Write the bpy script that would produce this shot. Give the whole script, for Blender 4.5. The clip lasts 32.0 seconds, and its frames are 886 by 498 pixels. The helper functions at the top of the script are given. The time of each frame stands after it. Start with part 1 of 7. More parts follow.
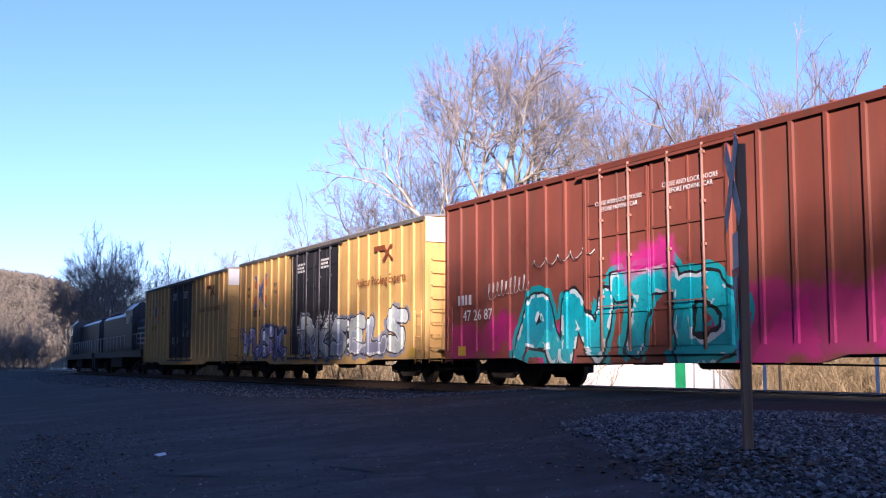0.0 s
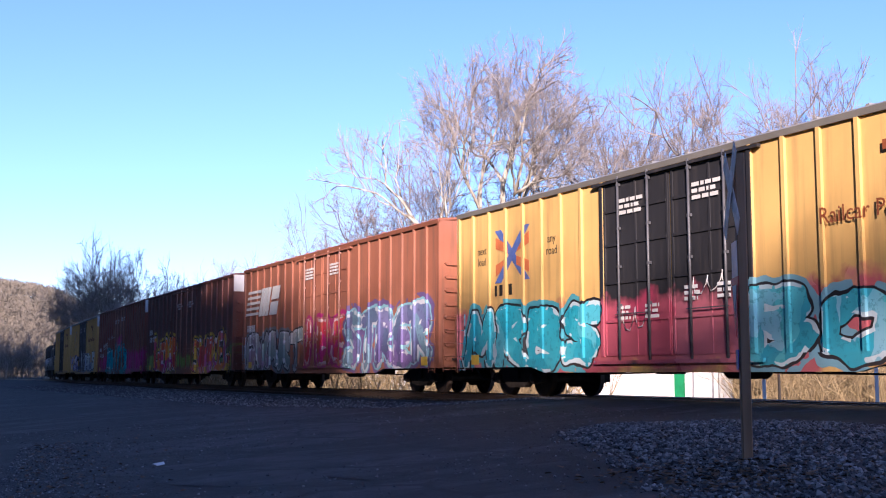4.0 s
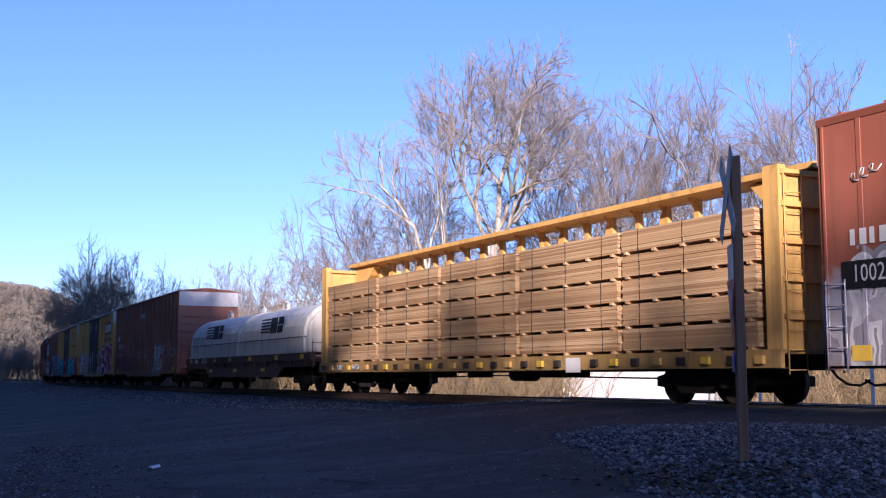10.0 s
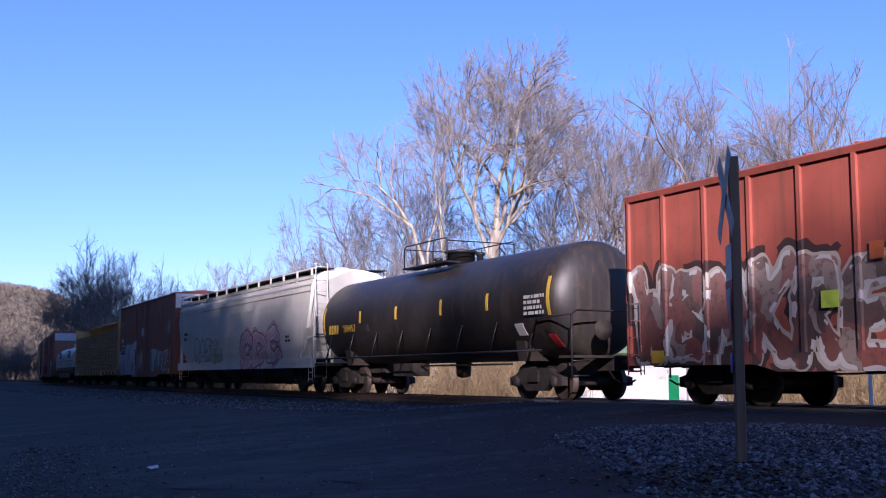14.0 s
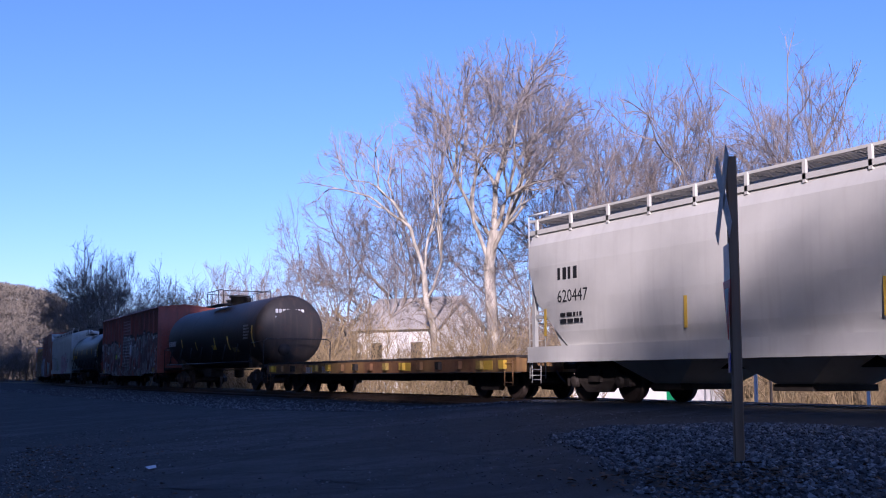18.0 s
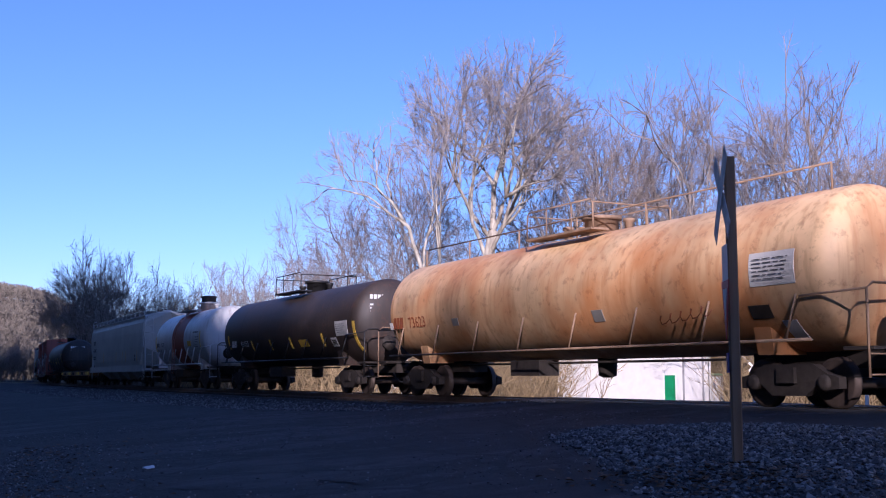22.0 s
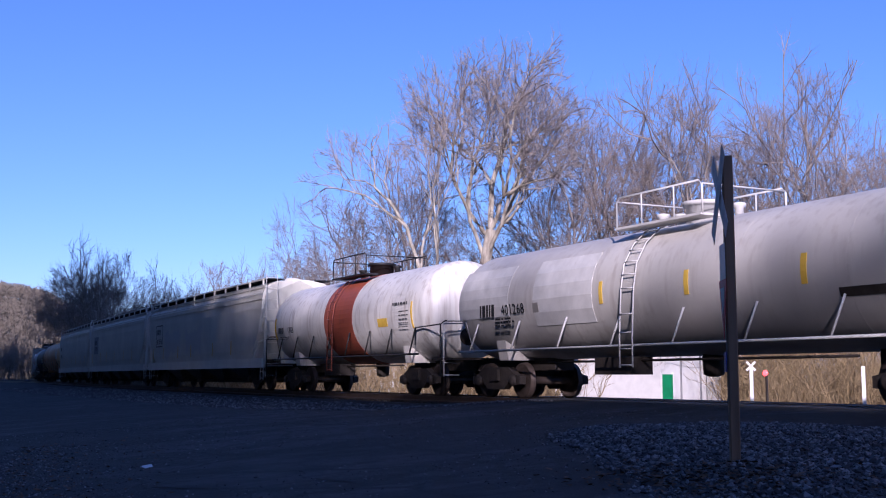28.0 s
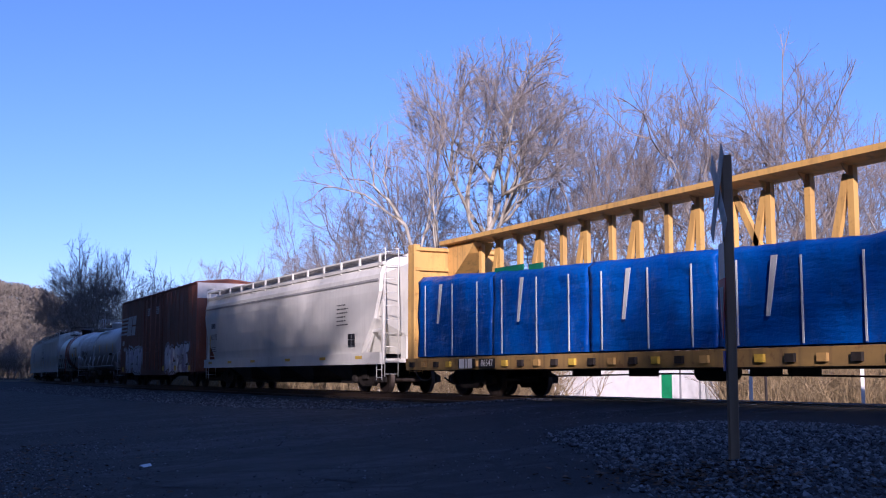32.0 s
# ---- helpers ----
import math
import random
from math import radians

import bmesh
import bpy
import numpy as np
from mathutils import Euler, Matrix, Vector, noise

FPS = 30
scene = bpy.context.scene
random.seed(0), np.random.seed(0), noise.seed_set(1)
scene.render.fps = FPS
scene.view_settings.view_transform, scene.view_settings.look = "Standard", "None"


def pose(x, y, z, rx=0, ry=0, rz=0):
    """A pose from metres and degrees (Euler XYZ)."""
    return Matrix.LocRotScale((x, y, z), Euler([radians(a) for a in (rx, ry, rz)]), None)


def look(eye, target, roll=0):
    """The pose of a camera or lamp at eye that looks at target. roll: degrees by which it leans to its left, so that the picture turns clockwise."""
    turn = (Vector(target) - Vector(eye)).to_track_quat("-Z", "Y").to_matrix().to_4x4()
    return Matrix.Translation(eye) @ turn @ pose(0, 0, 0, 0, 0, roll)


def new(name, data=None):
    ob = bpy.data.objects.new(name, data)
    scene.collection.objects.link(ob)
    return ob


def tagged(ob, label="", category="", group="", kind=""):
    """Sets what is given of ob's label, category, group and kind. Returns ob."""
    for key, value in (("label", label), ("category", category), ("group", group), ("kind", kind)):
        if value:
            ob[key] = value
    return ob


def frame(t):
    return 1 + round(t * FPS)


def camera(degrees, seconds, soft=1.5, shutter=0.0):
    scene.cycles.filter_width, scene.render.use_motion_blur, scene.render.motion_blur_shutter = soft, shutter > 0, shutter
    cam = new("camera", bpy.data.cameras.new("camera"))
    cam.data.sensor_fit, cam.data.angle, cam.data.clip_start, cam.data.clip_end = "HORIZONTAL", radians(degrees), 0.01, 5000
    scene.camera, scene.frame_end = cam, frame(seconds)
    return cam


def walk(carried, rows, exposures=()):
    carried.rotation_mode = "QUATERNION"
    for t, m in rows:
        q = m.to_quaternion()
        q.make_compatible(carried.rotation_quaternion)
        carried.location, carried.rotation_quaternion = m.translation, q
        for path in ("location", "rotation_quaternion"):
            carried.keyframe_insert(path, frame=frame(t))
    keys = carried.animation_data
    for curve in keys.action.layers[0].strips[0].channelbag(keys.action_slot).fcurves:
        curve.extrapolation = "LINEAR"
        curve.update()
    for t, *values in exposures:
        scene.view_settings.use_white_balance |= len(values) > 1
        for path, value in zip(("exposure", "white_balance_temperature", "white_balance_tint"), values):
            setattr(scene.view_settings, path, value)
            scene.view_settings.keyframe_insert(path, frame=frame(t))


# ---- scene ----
cam = camera(42.71, 32.0, soft=1.1)
EYE = (0.0, -16.486, 0.55)
PAN = [(0, 62.864, 5.868), (0.1, 62.578, 5.871), (0.2, 62.264, 5.873), (0.3, 62.207, 5.876), (0.5, 62.31, 5.882),
       (0.6, 62.235, 5.928), (0.7, 62.064, 5.973), (0.8, 61.635, 6.019), (0.9, 60.85, 6.065), (1, 60.59, 6.13),
       (1.1, 60.57, 6.13), (1.2, 60.75, 6.14), (1.3, 61.121, 6.145), (1.4, 61.635, 6.156), (1.5, 61.99, 6.175),
       (1.6, 62.178, 6.19), (1.7, 62.064, 6.21), (1.8, 61.835, 6.23), (1.9, 61.66, 6.25), (2, 61.727, 6.262)]
PAN += [(2.1, 62.235, 6.262), (2.2, 62.721, 6.262), (2.3, 62.9, 6.262), (2.5, 62.864, 6.268), (3, 62.842, 6.292),
        (3.5, 62.832, 6.307), (5.5, 62.755, 6.393), (7, 62.718, 6.437), (9, 62.653, 6.438), (11, 62.603, 6.475),
        (13, 62.558, 6.482), (16.5, 62.471, 6.482), (20, 62.384, 6.482), (22, 62.354, 6.482), (24, 62.325, 6.439),
        (27.5, 62.252, 6.439), (29, 62.223, 6.424), (30.5, 62.207, 6.394), (32, 62.197, 6.393)]
walk(cam, [(t, pose(*EYE, 90 + tilt, 0, turn)) for t, turn, tilt in PAN],
     exposures=[(0, 1.3, 4970, 34), (3.5, 1.38, 5020, 34), (6, 1.3, 4930, 35), (9, 1.15, 4880, 35), (13, 0.7, 4600, 39), (14, 0.8, 4700, 39), (17, 0.8, 4700, 39), (19, 0.61, 4550, 39), (22, 0.67, 4600, 39), (25, 0.63, 4650, 39), (27.5, 0.45, 4550, 40), (29, 0.55, 4650, 40), (30, 0.79, 4850, 39), (31, 0.7, 4750, 39), (32, 0.59, 4650, 39)])

# ---- light: low winter sun behind the viewer, clear sky ----
SUN_UP, SUN_AZ = radians(20), radians(120)
world = bpy.data.worlds.new("world")
scene.world = world
world.use_nodes = True
wn = world.node_tree.nodes
sky = wn.new("ShaderNodeTexSky")
sky.sky_type, sky.sun_disc = "NISHITA", False
sky.sun_elevation, sky.sun_rotation = SUN_UP, SUN_AZ
sky.air_density, sky.dust_density, sky.ozone_density = 1.0, 0.1, 2.5
wn["Background"].inputs["Strength"].default_value = 0.072
world.node_tree.links.new(sky.outputs["Color"], wn["Background"].inputs["Color"])
TO_SUN = Vector((math.sin(SUN_AZ) * math.cos(SUN_UP), math.cos(SUN_AZ) * math.cos(SUN_UP), math.sin(SUN_UP)))
sun = new("sun", bpy.data.lights.new("sun", "SUN"))
sun.data.energy, sun.data.angle, sun.data.color = 5.0, radians(0.55), (1.0, 0.77, 0.455)
sun.matrix_world = look(TO_SUN * 50, (0, 0, 0))


# ---- materials ----
class Nodes:
    """Short hand for building a node material."""

    def __init__(self, name):
        self.mat = bpy.data.materials.new(name)
        self.mat.use_nodes = True
        self.tree = self.mat.node_tree
        self.bsdf = self.tree.nodes["Principled BSDF"]
        self.co = self.add("ShaderNodeTexCoord").outputs["Object"]

    def add(self, kind, **inputs):
        n = self.tree.nodes.new(kind)
        for k, v in inputs.items():
            self.put(n, k, v)
        return n

    def put(self, n, k, v):
        k = k.replace("_", " ")
        key = int(k[1:]) if k[0] == "i" and k[1:].isdigit() else k
        if isinstance(v, bpy.types.NodeSocket):
            self.tree.links.new(v, n.inputs[key])
        else:
            n.inputs[key].default_value = v

    def math(self, op, a, b=0.0, c=0.0):
        n = self.tree.nodes.new("ShaderNodeMath")
        n.operation = op
        for i, v in enumerate((a, b, c)):
            self.put(n, "i%d" % i, v)
        return n.outputs[0]

    def noise(self, scale, detail=3.0, stretch=None, rough=0.55, co=None):
        v = co or self.co
        if stretch:
            m = self.add("ShaderNodeMapping", Vector=v)
            m.inputs["Scale"].default_value = stretch
            v = m.outputs[0]
        return self.add("ShaderNodeTexNoise", Vector=v, Scale=scale, Detail=detail, Roughness=rough).outputs["Fac"]

    def ramp(self, fac, stops, mode="LINEAR"):
        n = self.add("ShaderNodeValToRGB", Fac=fac)
        n.color_ramp.interpolation = mode
        while len(n.color_ramp.elements) < len(stops):
            n.color_ramp.elements.new(0.5)
        for e, (p, c) in zip(n.color_ramp.elements, stops):
            e.position = p
            e.color = (*c, 1) if len(c) == 3 else c
        return n.outputs["Color"]

    def mix(self, fac, a, b, mode="MIX"):
        n = self.tree.nodes.new("ShaderNodeMix")
        n.data_type, n.blend_type = "RGBA", mode
        for k, v in ((0, fac), (6, a), (7, b)):
            if isinstance(v, bpy.types.NodeSocket):
                self.tree.links.new(v, n.inputs[k])
            else:
                n.inputs[k].default_value = (*v, 1) if isinstance(v, tuple) and len(v) == 3 else v
        return n.outputs[2]

    def bump(self, height, strength=0.2, dist=0.01):
        n = self.add("ShaderNodeBump", Height=height, Strength=strength, Distance=dist)
        self.put(self.bsdf, "Normal", n.outputs[0])

    def done(self, color, rough=0.6, metal=0.0):
        self.put(self.bsdf, "Base Color", (*color, 1) if isinstance(color, tuple) else color)
        self.put(self.bsdf, "Roughness", rough)
        self.put(self.bsdf, "Metallic", metal)
        return self.mat


def scaled(c, k):
    return tuple(min(1.0, v * k) for v in c)


def plain(name, c, rough=0.6, metal=0.0, var=0.2, scale=4.0, fine=40.0, bump=0.15):
    """A surface with two scales of tone and a fine relief."""
    n = Nodes(name)
    col = n.ramp(n.noise(scale, 4), [(0.3, scaled(c, 1 - var)), (0.7, scaled(c, 1 + var))])
    col = n.mix(n.math("MULTIPLY", n.noise(fine, 3), 0.35), col, scaled(c, 0.55))
    n.bump(n.noise(fine * 1.5, 3), bump)
    return n.done(col, rough, metal)


def paint(name, c, grime=(0.10, 0.075, 0.055), dirt=0.45, rough=0.5, tags=(), rust=0.0, fade=0.12, stain=None):
    """Weathered rail car paint, in the car's own space: streaks, road dirt low down, rust and sprayed tags."""
    n = Nodes(name)
    xyz = n.add("ShaderNodeSeparateXYZ", Vector=n.co)
    x, z = xyz.outputs[0], xyz.outputs[2]
    col = n.ramp(n.noise(0.55, 5), [(0.3, scaled(c, 1 - fade)), (0.7, scaled(c, 1 + fade))])
    streak = n.noise(5.0, 4, stretch=(1.0, 1.0, 0.06))
    col = n.mix(n.math("MULTIPLY", n.ramp(streak, [(0.5, (0, 0, 0)), (0.72, (1, 1, 1))]), dirt), col, grime)
    if stain:
        patch = n.ramp(n.noise(0.45, 4, stretch=(1.0, 1.0, 0.7)), [(0.42, (0, 0, 0)), (0.62, (1, 1, 1))])
        col = n.mix(n.math("MULTIPLY", patch, 0.8), col, stain)
    if rust:
        spot = n.ramp(n.noise(3.5, 8, rough=0.7), [(0.56, (0, 0, 0)), (0.64, (1, 1, 1))])
        col = n.mix(n.math("MULTIPLY", spot, rust), col, (0.16, 0.06, 0.025))
    for tag in tags:
        col = sprayed(n, col, x, z, *tag)
    low = n.math("SUBTRACT", 1.0, n.math("MULTIPLY", n.math("SUBTRACT", z, 0.6), 0.9))
    low = n.math("MULTIPLY", n.math("MAXIMUM", low, 0.0), n.noise(2.0, 4))
    col = n.mix(n.math("MULTIPLY", low, dirt * 1.3), col, grime)
    n.bump(n.noise(9.0, 5), 0.12, 0.02)
    return n.done(col, rough)


# strokes of the sprayed letters, each a run of (x, z) corners in a box one wide and one high
STROKES = {
    "A": ("0.05,0 0.4,1 0.6,1 0.95,0", "0.25,0.36 0.75,0.36"), "B": ("0.1,0 0.1,1 0.7,0.95 0.8,0.72 0.2,0.52 0.9,0.3 0.75,0.02 0.1,0",),
    "C": ("0.9,0.82 0.6,1 0.2,0.85 0.08,0.45 0.3,0.06 0.7,0 0.95,0.22",), "D": ("0.12,0 0.12,1 0.6,0.95 0.92,0.6 0.85,0.2 0.55,0 0.12,0",),
    "E": ("0.9,1 0.15,0.95 0.1,0.05 0.92,0", "0.15,0.5 0.7,0.52"), "F": ("0.95,1 0.15,0.95 0.12,0", "0.15,0.5 0.7,0.55"),
    "H": ("0.12,0 0.15,1", "0.85,1 0.88,0", "0.15,0.48 0.85,0.55"), "I": ("0.4,0 0.55,1",), "J": ("0.3,1 0.85,1 0.7,0.15 0.35,0 0.05,0.3",),
    "K": ("0.12,0 0.12,1", "0.9,1 0.2,0.45 0.95,0"), "L": ("0.15,1 0.1,0.06 0.92,0 0.95,0.3",), "M": ("0.05,0 0.18,1 0.5,0.35 0.8,1 0.95,0",),
    "N": ("0.08,0 0.15,1 0.8,0.05 0.9,1",), "O": ("0.5,1 0.12,0.8 0.08,0.25 0.5,0 0.92,0.25 0.88,0.8 0.5,1",), "P": ("0.12,0 0.15,1 0.75,0.95 0.9,0.68 0.2,0.45",),
    "R": ("0.1,0 0.12,1 0.75,0.95 0.85,0.7 0.25,0.5 0.95,0",), "S": ("0.92,0.92 0.3,1 0.1,0.72 0.85,0.35 0.7,0.03 0.08,0.08",),
    "T": ("0.02,0.92 0.98,1", "0.5,0.95 0.42,0"), "U": ("0.1,1 0.15,0.2 0.5,0 0.85,0.2 0.9,1",), "W": ("0.02,1 0.25,0 0.5,0.7 0.72,0 0.98,1",),
    "X": ("0.05,0 0.92,1", "0.1,1 0.95,0"), "Y": ("0.05,1 0.5,0.5 0.95,1", "0.5,0.5 0.4,0"), "Z": ("0.08,0.95 0.9,1 0.1,0.05 0.95,0",),
    "G": ("0.9,0.82 0.6,1 0.2,0.85 0.08,0.45 0.3,0.06 0.8,0.05 0.9,0.45 0.55,0.45",)}
PIECES = {1: "YUSK", 2: "RKSELS", 4: "ANTD", 6: "LENR", 7: "SWAKEL", 8: "GWART", 9: "IBE", 10: "STRER", 11: "MRBS", 12: "BOS", 14: "URISTE", 15: "XEJR", 16: "AC", 18: "HUKNE",
          19: "EHOE", 20: "RASEL", 21: "CDC", 24: "WBMKRE", 25: "SHPOHWKE", 26: "UPEW", 27: "GESCE"}


def sprayed(n, col, x, z, x0, x1, z0, z1, cols, line, cell, seed):
    """Spray paint over the coat: a soft field of colour, or thick outlined bars standing side by side."""
    warp = n.add("ShaderNodeTexNoise", Vector=n.co, Scale=1.3, Detail=2.0)
    wv = n.add("ShaderNodeVectorMath", i0=n.co, i1=warp.outputs["Color"])
    m = n.add("ShaderNodeMapping", Vector=wv.outputs[0])
    m.inputs["Location"].default_value = (seed * 3.7, 0, seed * 1.3)
    m.inputs["Scale"].default_value = (1.5 / cell, 0.0, 0.9 / cell)
    vo = n.add("ShaderNodeTexVoronoi", Vector=m.outputs[0], Scale=1.0)
    pick = n.add("ShaderNodeSeparateColor", Color=vo.outputs["Color"]).outputs[0]
    fill = n.ramp(pick, [(i / len(cols), cc) for i, cc in enumerate(cols)], "CONSTANT")
    if cell > 1.4:
        wob = n.noise(0.9, 4, stretch=(1.0, 0.0, 1.0))
        mx = n.math("MINIMUM", n.math("SUBTRACT", x, x0), n.math("SUBTRACT", x1, x))
        mz = n.math("MINIMUM", n.math("SUBTRACT", z, z0), n.math("SUBTRACT", z1, z))
        edge = n.math("ADD", n.math("MINIMUM", mx, mz), n.math("MULTIPLY", n.math("SUBTRACT", wob, 0.5), 1.8))
        mask = n.math("MULTIPLY", n.math("MINIMUM", n.math("MAXIMUM", n.math("MULTIPLY", edge, 4.0), 0.0), 1.0), 0.92)
        return n.mix(mask, col, fill)
    rnd = random.Random(seed)
    high = z1 - z0
    text = PIECES.get(seed, "HEN")
    pitch = (x1 - x0) / len(text)
    r = min(high * 0.155, pitch * 0.215)
    flat = n.add("ShaderNodeVectorMath", i0=n.co, i1=(1.0, 0.0, 1.0))
    flat.operation = "MULTIPLY"
    push = n.add("ShaderNodeVectorMath", i0=warp.outputs["Color"], i1=(0.5, 0.0, 0.45))
    push.operation = "MULTIPLY"
    p = n.add("ShaderNodeVectorMath", i0=flat.outputs[0], i1=push.outputs[0]).outputs[0]
    near = 9.0
    for k, letter in enumerate(text):
        left, wide = x0 + 0.25 + k * pitch + r * 0.6, pitch - r * 0.9
        base, tall, lean = z0 + r + 0.22 + rnd.uniform(-0.05, 0.08) * high, (high - 2 * r) * rnd.uniform(0.9, 1.08), rnd.uniform(-0.05, 0.16) * wide
        for run_ in STROKES[letter]:
            corners = [tuple(float(v) for v in c.split(",")) for c in run_.split()]
            corners = [Vector((left + a * wide + lean * (b - 0.5), 0, base + b * tall)) for a, b in corners]
            for st, en in zip(corners, corners[1:]):
                run = en - st
                q = n.add("ShaderNodeVectorMath", i0=p, i1=tuple(st))
                q.operation = "SUBTRACT"
                dot = n.add("ShaderNodeVectorMath", i0=q.outputs[0], i1=tuple(run / run.length_squared))
                dot.operation = "DOT_PRODUCT"
                at = n.math("MINIMUM", n.math("MAXIMUM", dot.outputs["Value"], 0.0), 1.0)
                on = n.add("ShaderNodeVectorMath", i0=tuple(run))
                on.operation = "SCALE"
                n.put(on, "Scale", at)
                gap = n.add("ShaderNodeVectorMath", i0=q.outputs[0], i1=on.outputs[0])
                gap.operation = "DISTANCE"
                near = n.math("MINIMUM", gap.outputs["Value"], near)
    # fill fades upwards to a lighter tint, with spatter and pale highlights along the rims
    rise = n.math("MINIMUM", n.math("MAXIMUM", n.math("MULTIPLY", n.math("SUBTRACT", z, z0 + 0.25 * high), 1.0 / high), 0.0), 1.0)
    fill = n.mix(n.math("MULTIPLY", rise, 0.5), fill, scaled(cols[-1] if sum(cols[-1]) > sum(cols[0]) else cols[0], 1.5))
    mist = n.noise(7.0, 4, rough=0.7)
    fill = n.mix(n.math("MULTIPLY", n.math("GREATER_THAN", mist, 0.58), 0.45), fill, scaled(cols[0], 0.55))
    rim = n.math("MULTIPLY", n.math("GREATER_THAN", near, r * 0.66), n.math("GREATER_THAN", n.noise(1.9, 2), 0.5))
    fill = n.mix(n.math("MULTIPLY", rim, 0.7), fill, (0.75, 0.76, 0.76))
    halo = n.math("MULTIPLY", n.math("LESS_THAN", near, r * 1.75), n.math("GREATER_THAN", n.noise(1.1, 3), 0.44))
    col = n.mix(halo, col, scaled(cols[1 % len(cols)], 0.75))
    col = n.mix(n.math("LESS_THAN", near, r * 1.24), col, line)
    return n.mix(n.math("LESS_THAN", near, r), col, fill)


def asphalt_mat():
    n = Nodes("worn_shaded_asphalt")
    # tones lie below real asphalt: part of the road's deep shade is in the colour
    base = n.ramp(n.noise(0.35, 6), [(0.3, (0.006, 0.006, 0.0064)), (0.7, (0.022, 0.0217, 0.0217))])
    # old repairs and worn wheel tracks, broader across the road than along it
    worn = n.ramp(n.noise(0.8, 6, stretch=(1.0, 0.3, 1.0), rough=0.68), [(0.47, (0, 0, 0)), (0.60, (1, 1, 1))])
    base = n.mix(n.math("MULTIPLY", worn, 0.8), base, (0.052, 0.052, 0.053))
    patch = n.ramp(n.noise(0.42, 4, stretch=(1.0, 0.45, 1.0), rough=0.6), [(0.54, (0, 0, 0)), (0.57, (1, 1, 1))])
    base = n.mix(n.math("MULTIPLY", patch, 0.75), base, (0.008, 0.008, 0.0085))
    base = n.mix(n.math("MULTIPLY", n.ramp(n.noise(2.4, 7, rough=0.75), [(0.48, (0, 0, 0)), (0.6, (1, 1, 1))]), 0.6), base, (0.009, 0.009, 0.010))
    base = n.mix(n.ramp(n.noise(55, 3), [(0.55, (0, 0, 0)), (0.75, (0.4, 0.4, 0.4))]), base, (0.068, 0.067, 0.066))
    crack = n.add("ShaderNodeTexVoronoi", Vector=n.add("ShaderNodeVectorMath", i0=n.co, i1=n.add(
        "ShaderNodeTexNoise", Vector=n.co, Scale=0.8, Detail=4.0).outputs["Color"]).outputs[0], Scale=0.35)
    crack.feature = "DISTANCE_TO_EDGE"
    line = n.math("LESS_THAN", crack.outputs["Distance"], 0.02)
    base = n.mix(n.math("MULTIPLY", line, 0.8), base, (0.006, 0.006, 0.006))
    n.bump(n.math("ADD", n.math("SUBTRACT", n.noise(45, 4), n.math("MULTIPLY", line, 0.8)), n.math("MULTIPLY", n.noise(1.6, 5), 2.5)), 0.6, 0.03)
    return n.done(base, 0.88)


def field_mat():
    n = Nodes("winter_grass")
    base = n.ramp(n.noise(0.25, 6), [(0.25, (0.12, 0.09, 0.048)), (0.5, (0.20, 0.16, 0.088)), (0.75, (0.11, 0.105, 0.045))])
    base = n.mix(n.math("MULTIPLY", n.noise(7, 6), 0.6), base, (0.10, 0.075, 0.045))
    high = n.add("ShaderNodeSeparateXYZ", Vector=n.co).outputs[2]
    wood = n.ramp(n.noise(0.05, 6), [(0.3, (0.13, 0.115, 0.08)), (0.7, (0.22, 0.195, 0.138))])
    wood = n.mix(n.ramp(n.noise(0.4, 6, stretch=(1.0, 1.0, 0.2)), [(0.45, (0, 0, 0)), (0.65, (1, 1, 1))]), wood, (0.05, 0.038, 0.028))
    base = n.mix(n.math("MINIMUM", n.math("MAXIMUM", n.math("MULTIPLY", n.math("SUBTRACT", high, 1.5), 0.25), 0.0), 1.0), base, wood)
    n.bump(n.noise(9, 6), 0.8, 0.08)
    return n.done(base, 0.95)


def wood_hill_mat():
    n = Nodes("leafless_woods")
    base = n.ramp(n.noise(0.02, 5), [(0.3, (0.13, 0.09, 0.055)), (0.7, (0.24, 0.165, 0.095))])
    trunks = n.ramp(n.noise(0.35, 6, stretch=(1.0, 1.0, 0.15)), [(0.45, (0, 0, 0)), (0.65, (1, 1, 1))])
    base = n.mix(n.math("MULTIPLY", trunks, 0.65), base, (0.065, 0.05, 0.04))
    n.bump(n.noise(0.3, 7, stretch=(1.0, 1.0, 0.4)), 1.0, 2.0)
    return n.done(base, 0.95)


def bark_mat(name, lit, dark):
    n = Nodes(name)
    base = n.ramp(n.noise(2.2, 6, stretch=(1.0, 1.0, 0.35)), [(0.35, dark), (0.62, lit)])
    n.bump(n.noise(18, 4, stretch=(1.0, 1.0, 0.3)), 0.4, 0.02)
    return n.done(base, 0.9)


def stone_mat():
    n = Nodes("crushed_limestone")
    rnd = n.add("ShaderNodeNewGeometry").outputs["Random Per Island"]
    base = n.ramp(rnd, [(0.0, (0.03, 0.03, 0.032)), (0.5, (0.085, 0.085, 0.088)), (1.0, (0.30, 0.297, 0.29))])
    base = n.mix(n.math("MULTIPLY", n.noise(60, 3), 0.4), base, (0.12, 0.12, 0.12))
    return n.done(base, 0.9)


